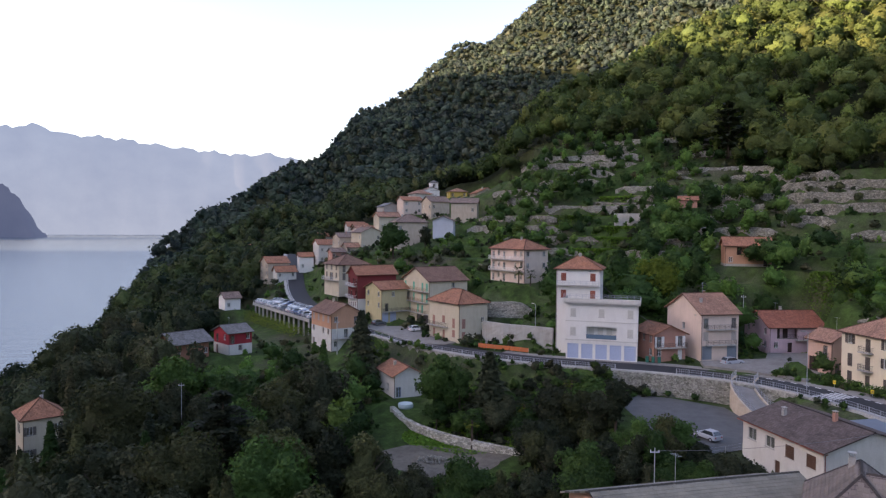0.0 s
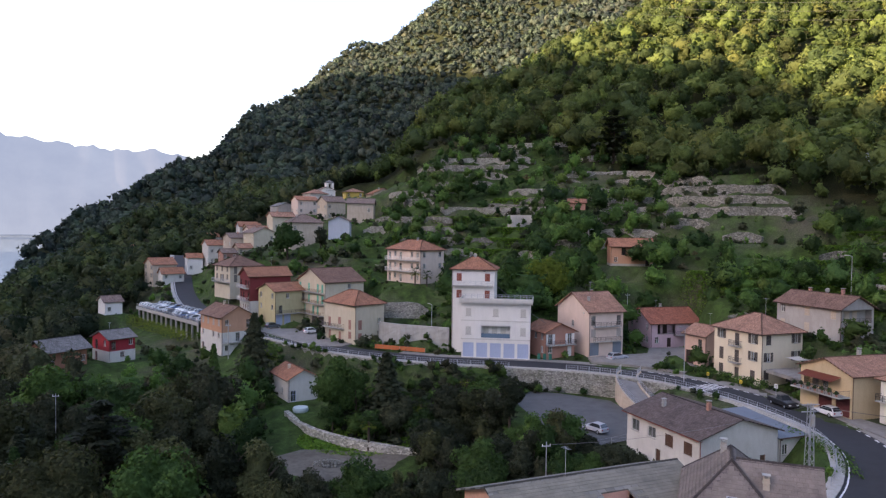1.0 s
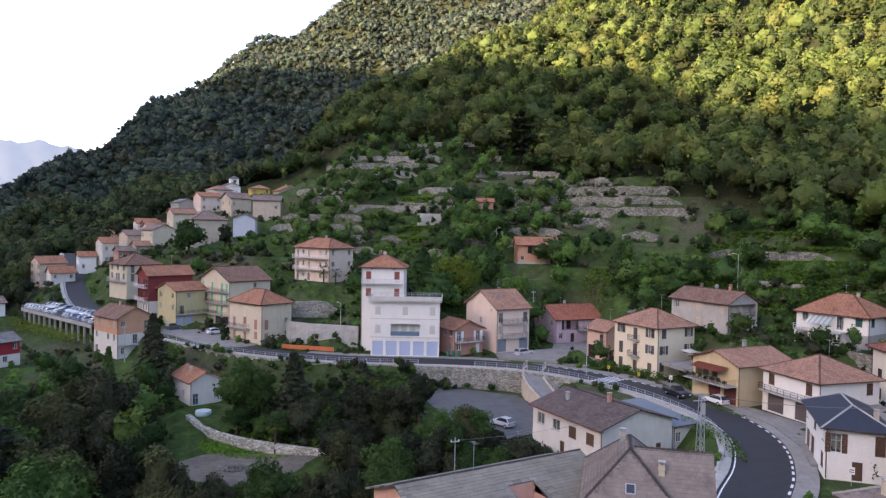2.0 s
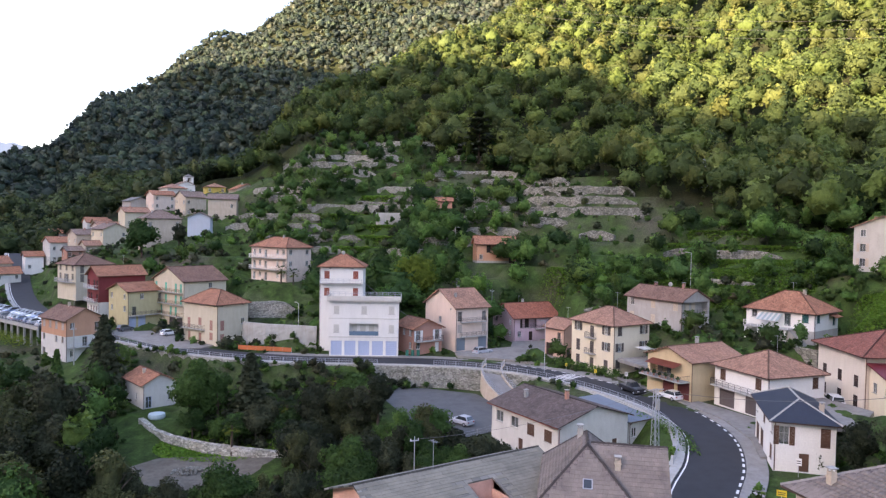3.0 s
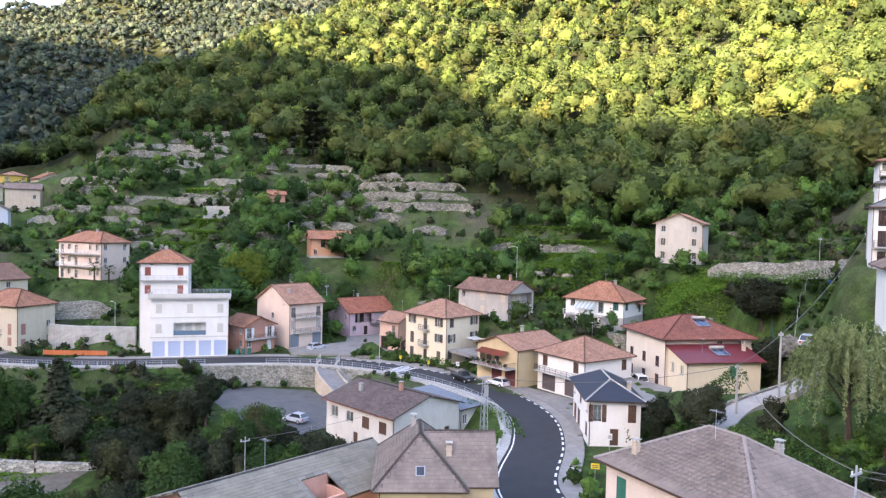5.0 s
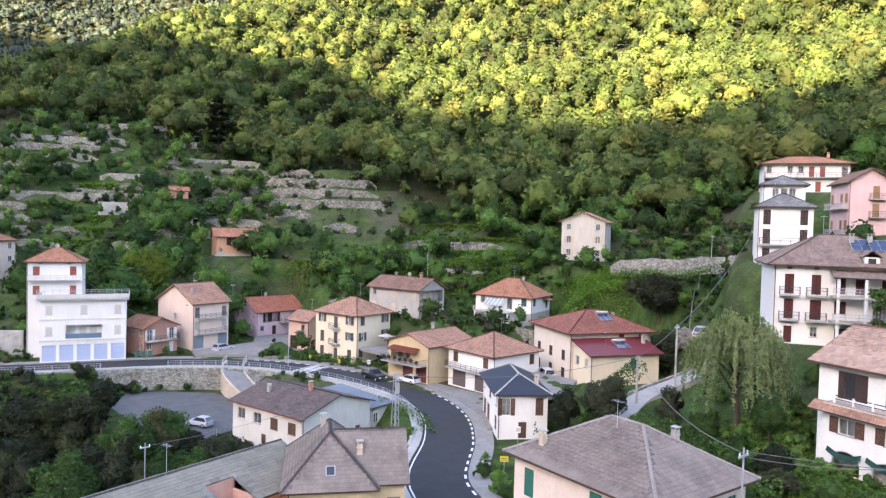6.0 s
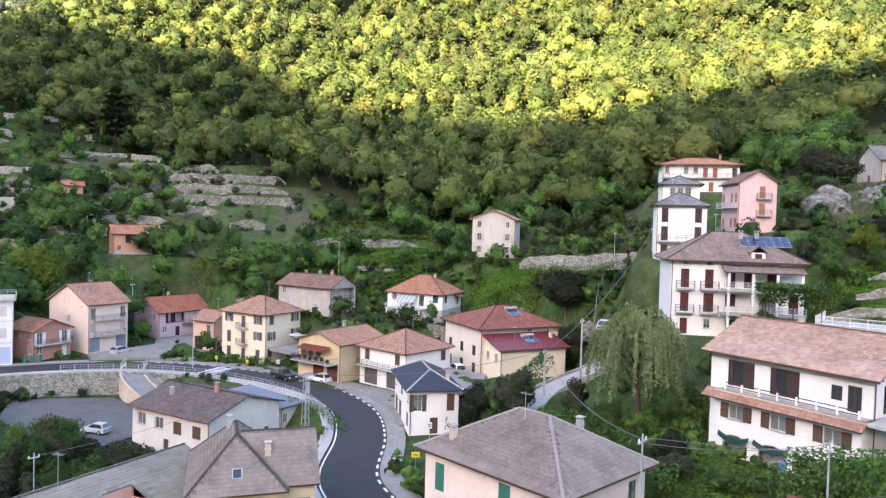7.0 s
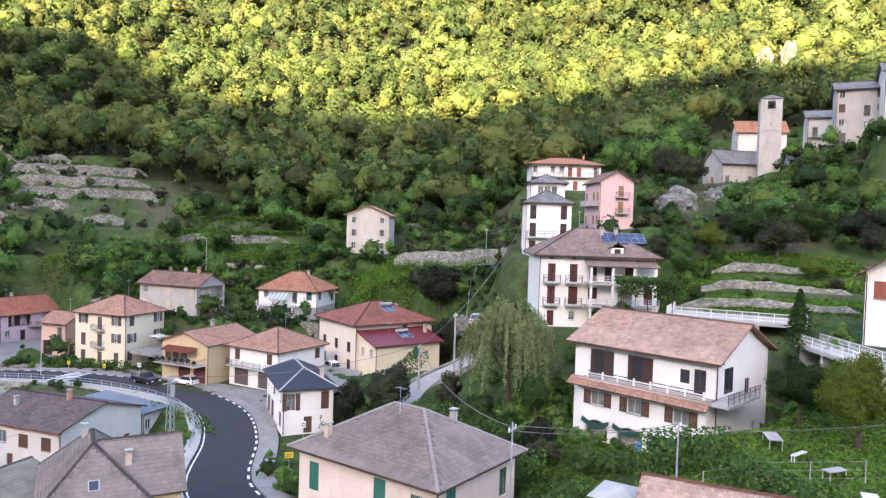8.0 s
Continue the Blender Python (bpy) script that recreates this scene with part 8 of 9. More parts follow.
# porch of the solar house: a lean-to roof on posts, with a small gabled dormer above
bm = bmesh.new()
uvl = bm.loops.layers.uv.new("UVMap")
slope(bm, uvl, [(6.0, -2.4, 8.15), (15.4, -2.4, 8.15), (15.4, 0.05, 8.9), (6.0, 0.05, 8.9)], 0.14)
part("porch_roof", bm, OLD_TILES, ob)
for k in range(4):
    bm = bmesh.new()
    box(bm, 6.4 + k * 2.8, 6.7 + k * 2.8, -2.2, -1.9, 0.0, 8.2)
    part("porch_post", bm, WHITEW, ob)
bm = bmesh.new()
box(bm, 6.0, 15.4, -2.4, 0, 2.9, 3.1)
box(bm, 6.0, 15.4, -2.4, 0, 5.85, 6.05)
slab = part("porch_floor", bm, CONCRETE, ob)
for zz in (3.1, 6.05):
    bm = rail_mesh(9.4, 0.95, 7, 0.03, 1, 0.14)
    bmesh.ops.translate(bm, vec=(6.0, -2.3, zz), verts=bm.verts)
    part("railing", bm, STEEL, slab)
bm = bmesh.new()
uvl = bm.loops.layers.uv.new("UVMap")
slope(bm, uvl, [(11.3, -0.4, 10.6), (11.3, 2.6, 10.6), (10.3, 2.6, 11.4), (10.3, -0.4, 11.4)], 0.1)
slope(bm, uvl, [(9.3, 2.6, 10.6), (9.3, -0.4, 10.6), (10.3, -0.4, 11.4), (10.3, 2.6, 11.4)], 0.1)
part("dormer_roof", bm, OLD_TILES, ob)
bm = bmesh.new()
box(bm, 9.5, 11.1, -0.1, 2.6, 9.3, 10.65)
d = part("dormer", bm, WHITEW, ob)
bm = bmesh.new()
box(bm, 9.9, 10.7, -0.16, -0.1, 9.4, 10.5)
part("dormer_door", bm, DARK_WOOD, d)

# the white house with the long balcony: a storey in front, with arches below, windows above and a tiled skirt
ob, h = find("long balcony and arches")
W = side(h, "w") @ Matrix.Translation((1.6, -1.7, 0))
L2 = h["ly"] - 1.6
opens = [("w", 2.2, 3.35, 1.5, 1.35), ("w", 6.1, 3.35, 1.5, 1.35), ("w", 10.6, 3.35, 1.5, 1.35)]
arches = [(1.0, 3.4), (4.4, 7.0), (8.0, 10.8)]
bm = bmesh.new()
cells = [("a", (x0 + x1) / 2, 0.05, x1 - x0, 1.9) for x0, x1 in arches]
facade_faces(bm, W, L2, 5.7, opens + cells)
facade_faces(bm, W @ Matrix.Translation((L2, 0, 0)) @ Matrix.Rotation(radians(90), 4, "Z"), 1.7, 5.7, [])
facade_faces(bm, W @ Matrix.Translation((0, 1.7, 0)) @ Matrix.Rotation(radians(-90), 4, "Z"), 1.7, 5.7, [])
for x0, x1 in arches:
    # the curved head of each arch
    n = 10
    for k in range(n):
        xa, xb = x0 + (x1 - x0) * k / n, x0 + (x1 - x0) * (k + 1) / n
        za = 1.95 - 0.85 * (1 - math.sqrt(max(0, 1 - (2 * (k + 0.0) / n - 1) ** 2)))
        zb = 1.95 - 0.85 * (1 - math.sqrt(max(0, 1 - (2 * (k + 1.0) / n - 1) ** 2)))
        q = [(xa, 0.0, za), (xb, 0.0, zb), (xb, 0.0, 1.95), (xa, 0.0, 1.95)]
        bm.faces.new([bm.verts.new(W @ Vector(p)) for p in q])
part("front_wall", bm, WHITEW, ob)
h2 = dict(h, shut=WOOD)
fill_openings(ob, W, opens, h2)
bm = bmesh.new()
box(bm, 0.0, L2, 0.9, 1.2, -1.0, 2.0, W)
part("arcade_back", bm, RUBBLE, ob)
bm = bmesh.new()
box(bm, 0, L2 + 0.3, 0.0, 1.9, 5.55, 5.75, W)
floor_slab = part("balcony", bm, CONCRETE, ob)
for k in range(8):
    bm = bmesh.new()
    x0 = 0.7 + k * (L2 - 1.2) / 7
    box(bm, x0, x0 + 0.16, 0.32, 0.48, 5.7, 6.5, W)
    part("baluster_post", bm, WHITEW, floor_slab)
for zz in (6.1, 6.42):
    bm = bmesh.new()
    box(bm, 0.7, L2 - 0.4, 0.36, 0.44, zz, zz + 0.07, W)
    part("rail", bm, DARK_WOOD, floor_slab)
bm = bmesh.new()
uvl = bm.loops.layers.uv.new("UVMap")
slope(bm, uvl, [tuple(W @ Vector(p)) for p in ((-0.9, -0.75, 5.05), (L2 + 0.35, -0.75, 5.05), (L2 + 0.35, 0.3, 5.72), (-0.9, 0.3, 5.72))], 0.12)
part("skirt_roof", bm, PINK_TILES, ob)
W0 = side(h, "w")
upper = [("D2", 3.4, 6.0, 2.0, 2.35), ("D2", 7.5, 6.0, 2.0, 2.35)]
for _, xx, zz, ww, hh in upper:
    bm = bmesh.new()
    box(bm, xx - ww / 2, xx + ww / 2, -0.02, 0.04, zz, zz + hh, W0)
    sl = part("sliding_door", bm, DARK_WOOD, ob)
    bm = bmesh.new()
    box(bm, xx - ww / 2 + 0.12, xx - 0.1, -0.05, -0.02, zz + 0.25, zz + hh - 0.15, W0)
    part("pane", bm, CARGLASS, sl)
    bm = bmesh.new()
    box(bm, xx - ww / 2 - 0.55, xx - ww / 2, -0.08, -0.03, zz, zz + hh, W0)
    part("shutter", bm, DARK_WOOD, sl)
for xx, zz, ww, hh in ((11.6, 6.7, 0.85, 1.2), (13.0, 6.0, 1.05, 2.1)):
    bm = bmesh.new()
    box(bm, xx - ww / 2, xx + ww / 2, -0.04, 0.04, zz, zz + hh, W0)
    fr = part("window_frame", bm, DARK_WOOD, ob)
    for k in range(2):
        bm = bmesh.new()
        box(bm, xx - ww / 2 + 0.07 + k * ww / 2, xx + k * ww / 2 - 0.07, -0.06, -0.04, zz + 0.1, zz + hh - 0.1, W0)
        part("pane", bm, CARGLASS, fr)
# the corner terrace with an iron rail, on the garden side
bm = bmesh.new()
box(bm, -1.7, 5.0, -1.9, 0, 5.5, 5.75)
terrace = part("corner_terrace", bm, CONCRETE, ob)
bm = rail_mesh(6.7, 0.95, 6, 0.025, 1, 0.13)
bmesh.ops.translate(bm, vec=(-1.7, -1.85, 5.75), verts=bm.verts)
part("railing", bm, DARK_METAL, terrace)
bm = bmesh.new()
box(bm, 1.7, 3.5, -0.03, 0.05, 5.95, 8.2)
gl = part("glazed_door", bm, DARK_WOOD, ob)
for k in range(2):
    bm = bmesh.new()
    box(bm, 1.8 + 0.85 * k, 2.55 + 0.85 * k, -0.05, -0.03, 6.1, 8.1)
    part("pane", bm, CARGLASS, gl)
# green sun net slung before the arches
for x0, x1 in arches:
    bm = bmesh.new()
    n = 8
    row0, row1 = [], []
    for k in range(n + 1):
        xx = x0 - 0.3 + (x1 - x0 + 0.6) * k / n
        sag = 0.45 * math.sin(math.pi * k / n)
        row0.append(bm.verts.new(W @ Vector((xx, -0.25, 2.15 - sag))))
        row1.append(bm.verts.new(W @ Vector((xx, -0.45, 1.75 - sag * 1.1))))
    for k in range(n):
        bm.faces.new((row0[k], row0[k + 1], row1[k + 1], row1[k]))
    bmesh.ops.solidify(bm, geom=bm.faces[:], thickness=0.03)
    part("sun_net", bm, GREEN_NET, ob)

# tower building: terrace parapet and the blue awning of the middle floor
ob, h = find("pale blue garage doors")
for a0, a1, b0, b1 in ((-0.5, h["lx"] + 0.5, -0.7, -0.55), (-0.5, -0.35, -0.7, 6.4), (h["lx"] + 0.35, h["lx"] + 0.5, -0.7, 6.4)):
    bm = bmesh.new()
    box(bm, a0, a1, b0, b1, h["h"] - 0.3, h["h"] + 0.75)
    part("parapet", bm, OFFWHITE, ob)
bm = bmesh.new()
box(bm, -0.5, h["lx"] + 0.5, -0.7, 0, h["h"] - 0.35, h["h"] - 0.02)
part("cornice", bm, OFFWHITE, ob)
for zz in (3.85, 7.7):
    bm = bmesh.new()
    box(bm, -0.12, h["lx"] + 0.12, -0.14, 0.02, zz - 0.1, zz + 0.1)
    part("string_course", bm, OFFWHITE, ob)
bm = rail_mesh(h["lx"] + 1.0, 0.9, 12, 0.03, 1, 0.2)
bmesh.ops.translate(bm, vec=(-0.5, -0.62, h["h"] + 0.75), verts=bm.verts)
part("terrace_railing", bm, STEEL, ob)
bm = bmesh.new()
box(bm, 4.15, 10.05, -0.12, -0.05, 4.2, 5.05)
part("awning", bm, rough_paint("blue_grey_cloth", (0.12, 0.19, 0.26), 0.2), ob)

# villa: striped awning, porch posts and stairs
ob, h = find("white villa with hipped red roof")
W0 = side(h, "w")
for k in range(10):
    bm = bmesh.new()
    x0 = 2.6 + k * 0.42
    q = [bm.verts.new(W0 @ Vector(p)) for p in ((x0, -0.05, 4.9), (x0 + 0.42, -0.05, 4.9), (x0 + 0.42, -2.2, 3.7), (x0, -2.2, 3.7))]
    bm.faces.new(q)
    bmesh.ops.solidify(bm, geom=bm.faces[:], thickness=0.03)
    part("awning_stripe", bm, AWNING if k % 2 else WHITE, ob)
bm = bmesh.new()
box(bm, 1.0, 9.0, -3.0, 0, 2.3, 2.5, W0)
porch = part("porch_floor", bm, CONCRETE, ob)
for k in range(4):
    bm = bmesh.new()
    box(bm, 1.2 + k * 2.4, 1.45 + k * 2.4, -2.9, -2.65, -0.6, 2.3, W0)
    part("porch_post", bm, WHITEW, porch)
bm = rail_mesh(8.0, 0.95, 6, 0.03, 1, 0.16)
bmesh.ops.transform(bm, matrix=W0 @ Matrix.Translation((1.0, -2.9, 2.5)), verts=bm.verts)
part("railing", bm, WHITE, porch)
for k in range(9):
    bm = bmesh.new()
    box(bm, 9.0 + k * 0.3, 9.32 + k * 0.3, -2.6, -1.4, -0.4, 2.2 - k * 0.25, W0)
    part("stair_step", bm, CONCRETE, porch)
bm = bmesh.new()
uvl = bm.loops.layers.uv.new("UVMap")
slope(bm, uvl, [(5.6, -1.3, 4.5), (8.6, -1.3, 4.5), (8.6, 0, 4.9), (5.6, 0, 4.9)], 0.08)
part("door_canopy", bm, TERRACOTTA, ob)
stone_wall([tuple(Matrix.Translation((h["x"], h["y"], h["z"])) @ Matrix.Rotation(radians(h["turn"]), 4, "Z") @ Vector(p)) for p in ((-4.5, 14, -1.9), (-4.5, -2.5, -1.9), (10, -3.5, -1.9))], 2.0, 0.5, "rubble wall under the villa garden", STONE, 1.5, 33)

# ochre house: maroon awning and flower boxes
ob, h = find("ochre house")
W0 = side(h, "w")
bm = bmesh.new()
q = [bm.verts.new(W0 @ Vector(p)) for p in ((1.2, -0.05, 5.7), (7.6, -0.05, 5.7), (7.6, -1.9, 5.1), (1.2, -1.9, 5.1))]
bm.faces.new(q)
bmesh.ops.solidify(bm, geom=bm.faces[:], thickness=0.05)
part("awning", bm, BRICK_RED, ob)
for k in range(7):
    m = Matrix.Translation((h["x"], h["y"], h["z"])) @ Matrix.Rotation(radians(h["turn"]), 4, "Z") @ W0 @ Matrix.Translation((0.8 + k * 1.3, -1.9, 3.2))
    pot = thing("flower_pot", Matrix.Translation(m.translation), "potted green plant on the balcony", "potted plant", "balcony plants")
    bm = bmesh.new()
    rod(bm, (0, 0, 0), (0, 0, 0.3), 0.14, 0.19, 8)
    part("pot", bm, SALMON, pot)
    c = new("plant", crown_mesh("bush", k % 3, 260, 0.06, GARDEN))
    c.parent, c.scale, c.location = pot, (0.9, 0.9, 0.8 + 0.2 * (k % 3)), (0, 0, 0.2)

# brown-roofed house: skylight and red vents
ob, h = find("front wing with a brown hipped")
pl = roof_planes(h)[0]
bm = bmesh.new()
box(bm, 0, 0.8, 0, 0.9, 0.0, 0.1)
p = part("skylight", bm, STEEL, ob)
p.matrix_local = on_plane(pl[0], 3.6, 1.4)
bm = bmesh.new()
box(bm, 0.08, 0.72, 0.08, 0.82, 0.1, 0.12)
part("pane", bm, CARGLASS, p)


# ---- the bell towers ----
def campanile(x, y, z, turn, w, tall, label, wall, roof_mat, cap):
    ob = thing("bell_tower", pose(x, y, z, 0, 0, turn), label, "tower")
    bm = bmesh.new()
    top = tall - 2.2
    for k in range(4):
        fm = Matrix.Rotation(radians(90 * k), 4, "Z") @ Matrix.Translation((-w / 2, -w / 2, 0))
        facade_faces(bm, fm, w, tall, [("o", w * 0.5, tall - 2.0, w * 0.36, 1.6), ("o", w * 0.5, tall * 0.68, 0.25, 0.7)], 0.5, 3)
    part("shaft", bm, wall, ob)
    for zz in (tall - 2.5, tall * 0.62, tall - 0.1):
        bm = bmesh.new()
        box(bm, -w / 2 - 0.12, w / 2 + 0.12, -w / 2 - 0.12, w / 2 + 0.12, zz, zz + 0.18)
        part("string_course", bm, CONCRETE, ob)
    bm = bmesh.new()
    uvl = bm.loops.layers.uv.new("UVMap")
    e = w / 2 + 0.25
    c = [(-e, -e, tall + 0.08), (e, -e, tall + 0.08), (e, e, tall + 0.08), (-e, e, tall + 0.08)]
    for k in range(4):
        slope(bm, uvl, [c[k], c[(k + 1) % 4], (0, 0, tall + cap)], 0.1)
    part("roof", bm, roof_mat, ob)
    bm = bmesh.new()
    rod(bm, (0, 0, tall - 1.5), (0, 0, tall - 0.8), 0.42, 0.2, 10)
    part("bell", bm, rough_paint("bronze", (0.14, 0.12, 0.07), 0.4, 0.45, 8, 0.5, 0.8), ob)


campanile(166.8, 21.6, 38.5, 14, 4.3, 17.6, "square pale stone bell tower with an open belfry", plaster("weathered_pale_stone", (0.46, 0.44, 0.40), 0.6), STONE_TILES, 1.3)
campanile(-4.6, 329.0, 37.5, 14, 3.6, 9.6, "small white bell tower above the old village", WHITEW, STONE_TILES, 1.4)

# ---- terrace platform with white railing, above the white house ----
deck2 = thing("sun_terrace", pose(82.0, 20.5, 15.9, 0, 0, -84), "concrete sun terrace with a white metal railing", "terrace")
bm = bmesh.new()
box(bm, 0, 14.5, 0, 6.5, 0.9, 1.25)
part("slab", bm, CONCRETE, deck2)
for k in range(4):
    bm = bmesh.new()
    box(bm, 0.4 + k * 4.5, 0.8 + k * 4.5, 0.3, 0.7, -4.0, 0.9)
    part("column", bm, CONCRETE, deck2)
for m, ln in ((Matrix.Translation((0, 0.05, 1.25)), 14.5), (Matrix.Translation((0.05, 0, 1.25)) @ Matrix.Rotation(radians(90), 4, "Z"), 6.5), (Matrix.Translation((14.45, 0, 1.25)) @ Matrix.Rotation(radians(90), 4, "Z"), 6.5)):
    bm = rail_mesh(ln, 1.05, max(3, int(ln / 1.5)), 0.035, 2, 0.12)
    r = part("railing", bm, WHITE, deck2)
    r.matrix_local = m
stone_wall([(92.8, 22, 16.3), (93.7, 16.2, 16.3), (94.7, 8.8, 16.3), (95.1, 0.0, 16.3)], 2.5, 0.8, "high dry-stone wall behind the sun terrace", STONE, 1.5, 41)


# walkway and steps from the terrace down to the garden
walkway = thing("walkway", pose(75.8, 6.6, 16.3, 0, 0, -148), "pale concrete walkway with white railings above the garden", "walkway", kind="structure")
bm = bmesh.new()
box(bm, 0, 13.0, 0, 2.6, -0.3, 0)
part("slab", bm, CONCRETE, walkway)
for yy in (0.06, 2.5):
    bm = rail_mesh(13.0, 1.0, 8, 0.03, 2, 0.13)
    part("railing", bm, WHITE, walkway).matrix_local = Matrix.Translation((0, yy, 0))
for k in range(4):
    bm = bmesh.new()
    box(bm, 0.5 + 3.8 * k, 0.9 + 3.8 * k, 0.3, 2.3, -5.5, -0.3)
    part("pier", bm, CONCRETE, walkway)
for k in range(9):
    bm = bmesh.new()
    box(bm, 3.4 + 0.3 * k, 3.7 + 0.3 * k, 2.7, 4.0, -0.36 - 0.19 * k, -0.19 - 0.19 * k)
    part("step", bm, CONCRETE, walkway)

# vine pergola on the terrace of the large white house
ob = thing("pergola", pose(80.6, 25.4, 16.6, 0, 0, -66), "wooden pergola overgrown with a bright vine", "pergola")
for px, py in ((0.2, 0.2), (3.0, 0.2), (5.8, 0.2), (0.2, 2.6), (5.8, 2.6)):
    bm = bmesh.new()
    box(bm, px - 0.06, px + 0.06, py - 0.06, py + 0.06, -4.0, 4.2)
    part("post", bm, WOOD, ob)
rv = np.random.default_rng(31)
vp = np.column_stack([rv.uniform(-0.6, 6.6, 1900), rv.uniform(-0.6, 3.2, 1900), 4.3 + rv.normal(size=1900) * 0.22])
vp[:500, 2] -= rv.uniform(0, 1.6, 500)
vp[:500, 1] = rv.uniform(-0.8, -0.2, 500)
vn = rv.normal(size=(1900, 3)) * 0.6 + np.array([0, -0.4, 1.0])
vn /= np.linalg.norm(vn, axis=1)[:, None]
vc = leaf_clumps(vp, vn, rv.uniform(0.14, 0.28, 1900), rv)
vine = new("vine", mesh_from("vine", vc, np.arange(len(vc)).reshape(-1, 3), GARDEN, np.repeat(rv.uniform(0.25, 0.7, 1900), 3)))
vine.parent = ob

# the bare plot under the long wall: trodden earth with a heap of rubble
def earth_patch(cx, cy, rx, ry, label, mat):
    rings, n = 7, 26
    vs, qs = [(cx, cy)], []
    for k in range(1, rings + 1):
        for i in range(n):
            a = 6.2832 * i / n
            w = k / rings * (1 + 0.12 * math.sin(3 * a + cx) + 0.06 * math.sin(7 * a))
            vs.append((cx + rx * w * math.cos(a), cy + ry * w * math.sin(a)))
    x, y = np.array(vs).T
    z = ground(x, y) + np.where(np.arange(len(vs)) > n * (rings - 1), -0.15, 0.10)
    for k in range(rings - 1):
        for i in range(n):
            b, j = 1 + k * n, (i + 1) % n
            qs.append((b + i, b + n + i, b + n + j, b + j))
    qs += [(0, 1 + i, 1 + (i + 1) % n, 1 + (i + 1) % n) for i in range(n)]
    bm = bmesh.new()
    vv = [bm.verts.new(p) for p in zip(x, y, z)]
    for q in qs:
        bm.faces.new([vv[i] for i in dict.fromkeys(q)])
    whole("bare_ground", bm, mat, Matrix(), label, "ground", kind="structure", smooth=True)


EARTH = rough_paint("trodden_earth", (0.165, 0.15, 0.125), 0.8, 0.95, 1.6, 0.1, 0.0, 0.06)
earth_patch(0.5, 113.0, 11.5, 6.5, "bare grey earth of an unused plot", EARTH)
HEAP = random.Random(77)
heap = thing("rubble_heap", Matrix.Translation((-1.5, 112.5, float(ground(-1.5, 112.5)[0]))), "low heap of grey rubble stones on the bare plot", "rubble")
for k in range(60):
    bm = bmesh.new()
    bmesh.ops.create_icosphere(bm, subdivisions=1, radius=1.0)
    for v in bm.verts:
        v.co *= HEAP.uniform(0.75, 1.2)
    st = part("stone", bm, STONE, heap)
    q = HEAP.random() ** 0.5
    a = HEAP.uniform(0, 6.28)
    st.matrix_local = pose(2.6 * q * math.cos(a), 1.6 * q * math.sin(a), 0.1 + 0.7 * (1 - q), HEAP.uniform(0, 90), HEAP.uniform(0, 90), 0) @ Matrix.Scale(HEAP.uniform(0.14, 0.34), 4)


def hut(x, y, turn, lx, ly, tall, label, wall):
    """A small flat-roofed garden shed with a door."""
    ob = thing("garden_shed", pose(x, y, float(ground(x, y)[0]), 0, 0, turn), label, "shed")
    bm = bmesh.new()
    box(bm, 0, lx, 0, ly, -0.6, tall)
    part("wall", bm, wall, ob)
    bm = bmesh.new()
    box(bm, -0.15, lx + 0.15, -0.15, ly + 0.15, tall, tall + 0.1)
    part("roof", bm, STEEL, ob)
    bm = bmesh.new()
    box(bm, lx * 0.3, lx * 0.3 + 0.8, -0.05, 0, 0, min(1.9, tall - 0.15))
    part("door", bm, PALE_BLUE, ob)


hut(-15.2, 104.6, 20, 2.4, 2.0, 2.3, "small pale blue garden shed", PALE_BLUE)
hut(-12.4, 105.4, 20, 2.0, 2.0, 2.1, "small white garden shed with a flat roof", OFFWHITE)

# ---- rocks ----
def rock(x, y, z, w, tall, label, seed, mat=None):
    bm = bmesh.new()
    bmesh.ops.create_icosphere(bm, subdivisions=4, radius=1.0)
    for v in bm.verts:
        d = v.co.normalized()
        k = 1 + 0.32 * noise.noise(d * 1.6 + Vector((seed, 0, 0))) + 0.16 * noise.noise(d * 4.1 + Vector((0, seed, 0))) + 0.07 * noise.noise(d * 9.5)
        v.co = Vector((d.x * w * k, d.y * w * 0.7 * k, d.z * tall * k))
    return whole("rock_outcrop", bm, mat or ROCK, pose(x, y, z, 0, 0, seed * 40), label, "rock")


rock(136.5, 33.0, 30.5, 5.2, 4.6, "bare grey rock outcrop beside the pink house", 1)
rock(141.5, 25.5, 32.0, 4.2, 4.4, "bare grey rock outcrop below the chapel", 2)
rock(103.0, 60.0, 9.5, 1.6, 1.8, "mossy rock under the footpath", 3)
PALE_ROCK = stone("pale_cliff", (0.17, 0.15, 0.115), 0.35, 0.5)
rock(283.0, 40.0, 90.0, 5.5, 6.0, "pale sunlit cliff in the forest", 5, PALE_ROCK)
rock(280.0, 31.0, 90.5, 3.5, 6.5, "pale sunlit cliff in the forest", 6, PALE_ROCK)
rock(-45.0, 62.0, -9.5, 4.5, 2.2, "pale boulders among the valley trees", 7, PALE_ROCK)


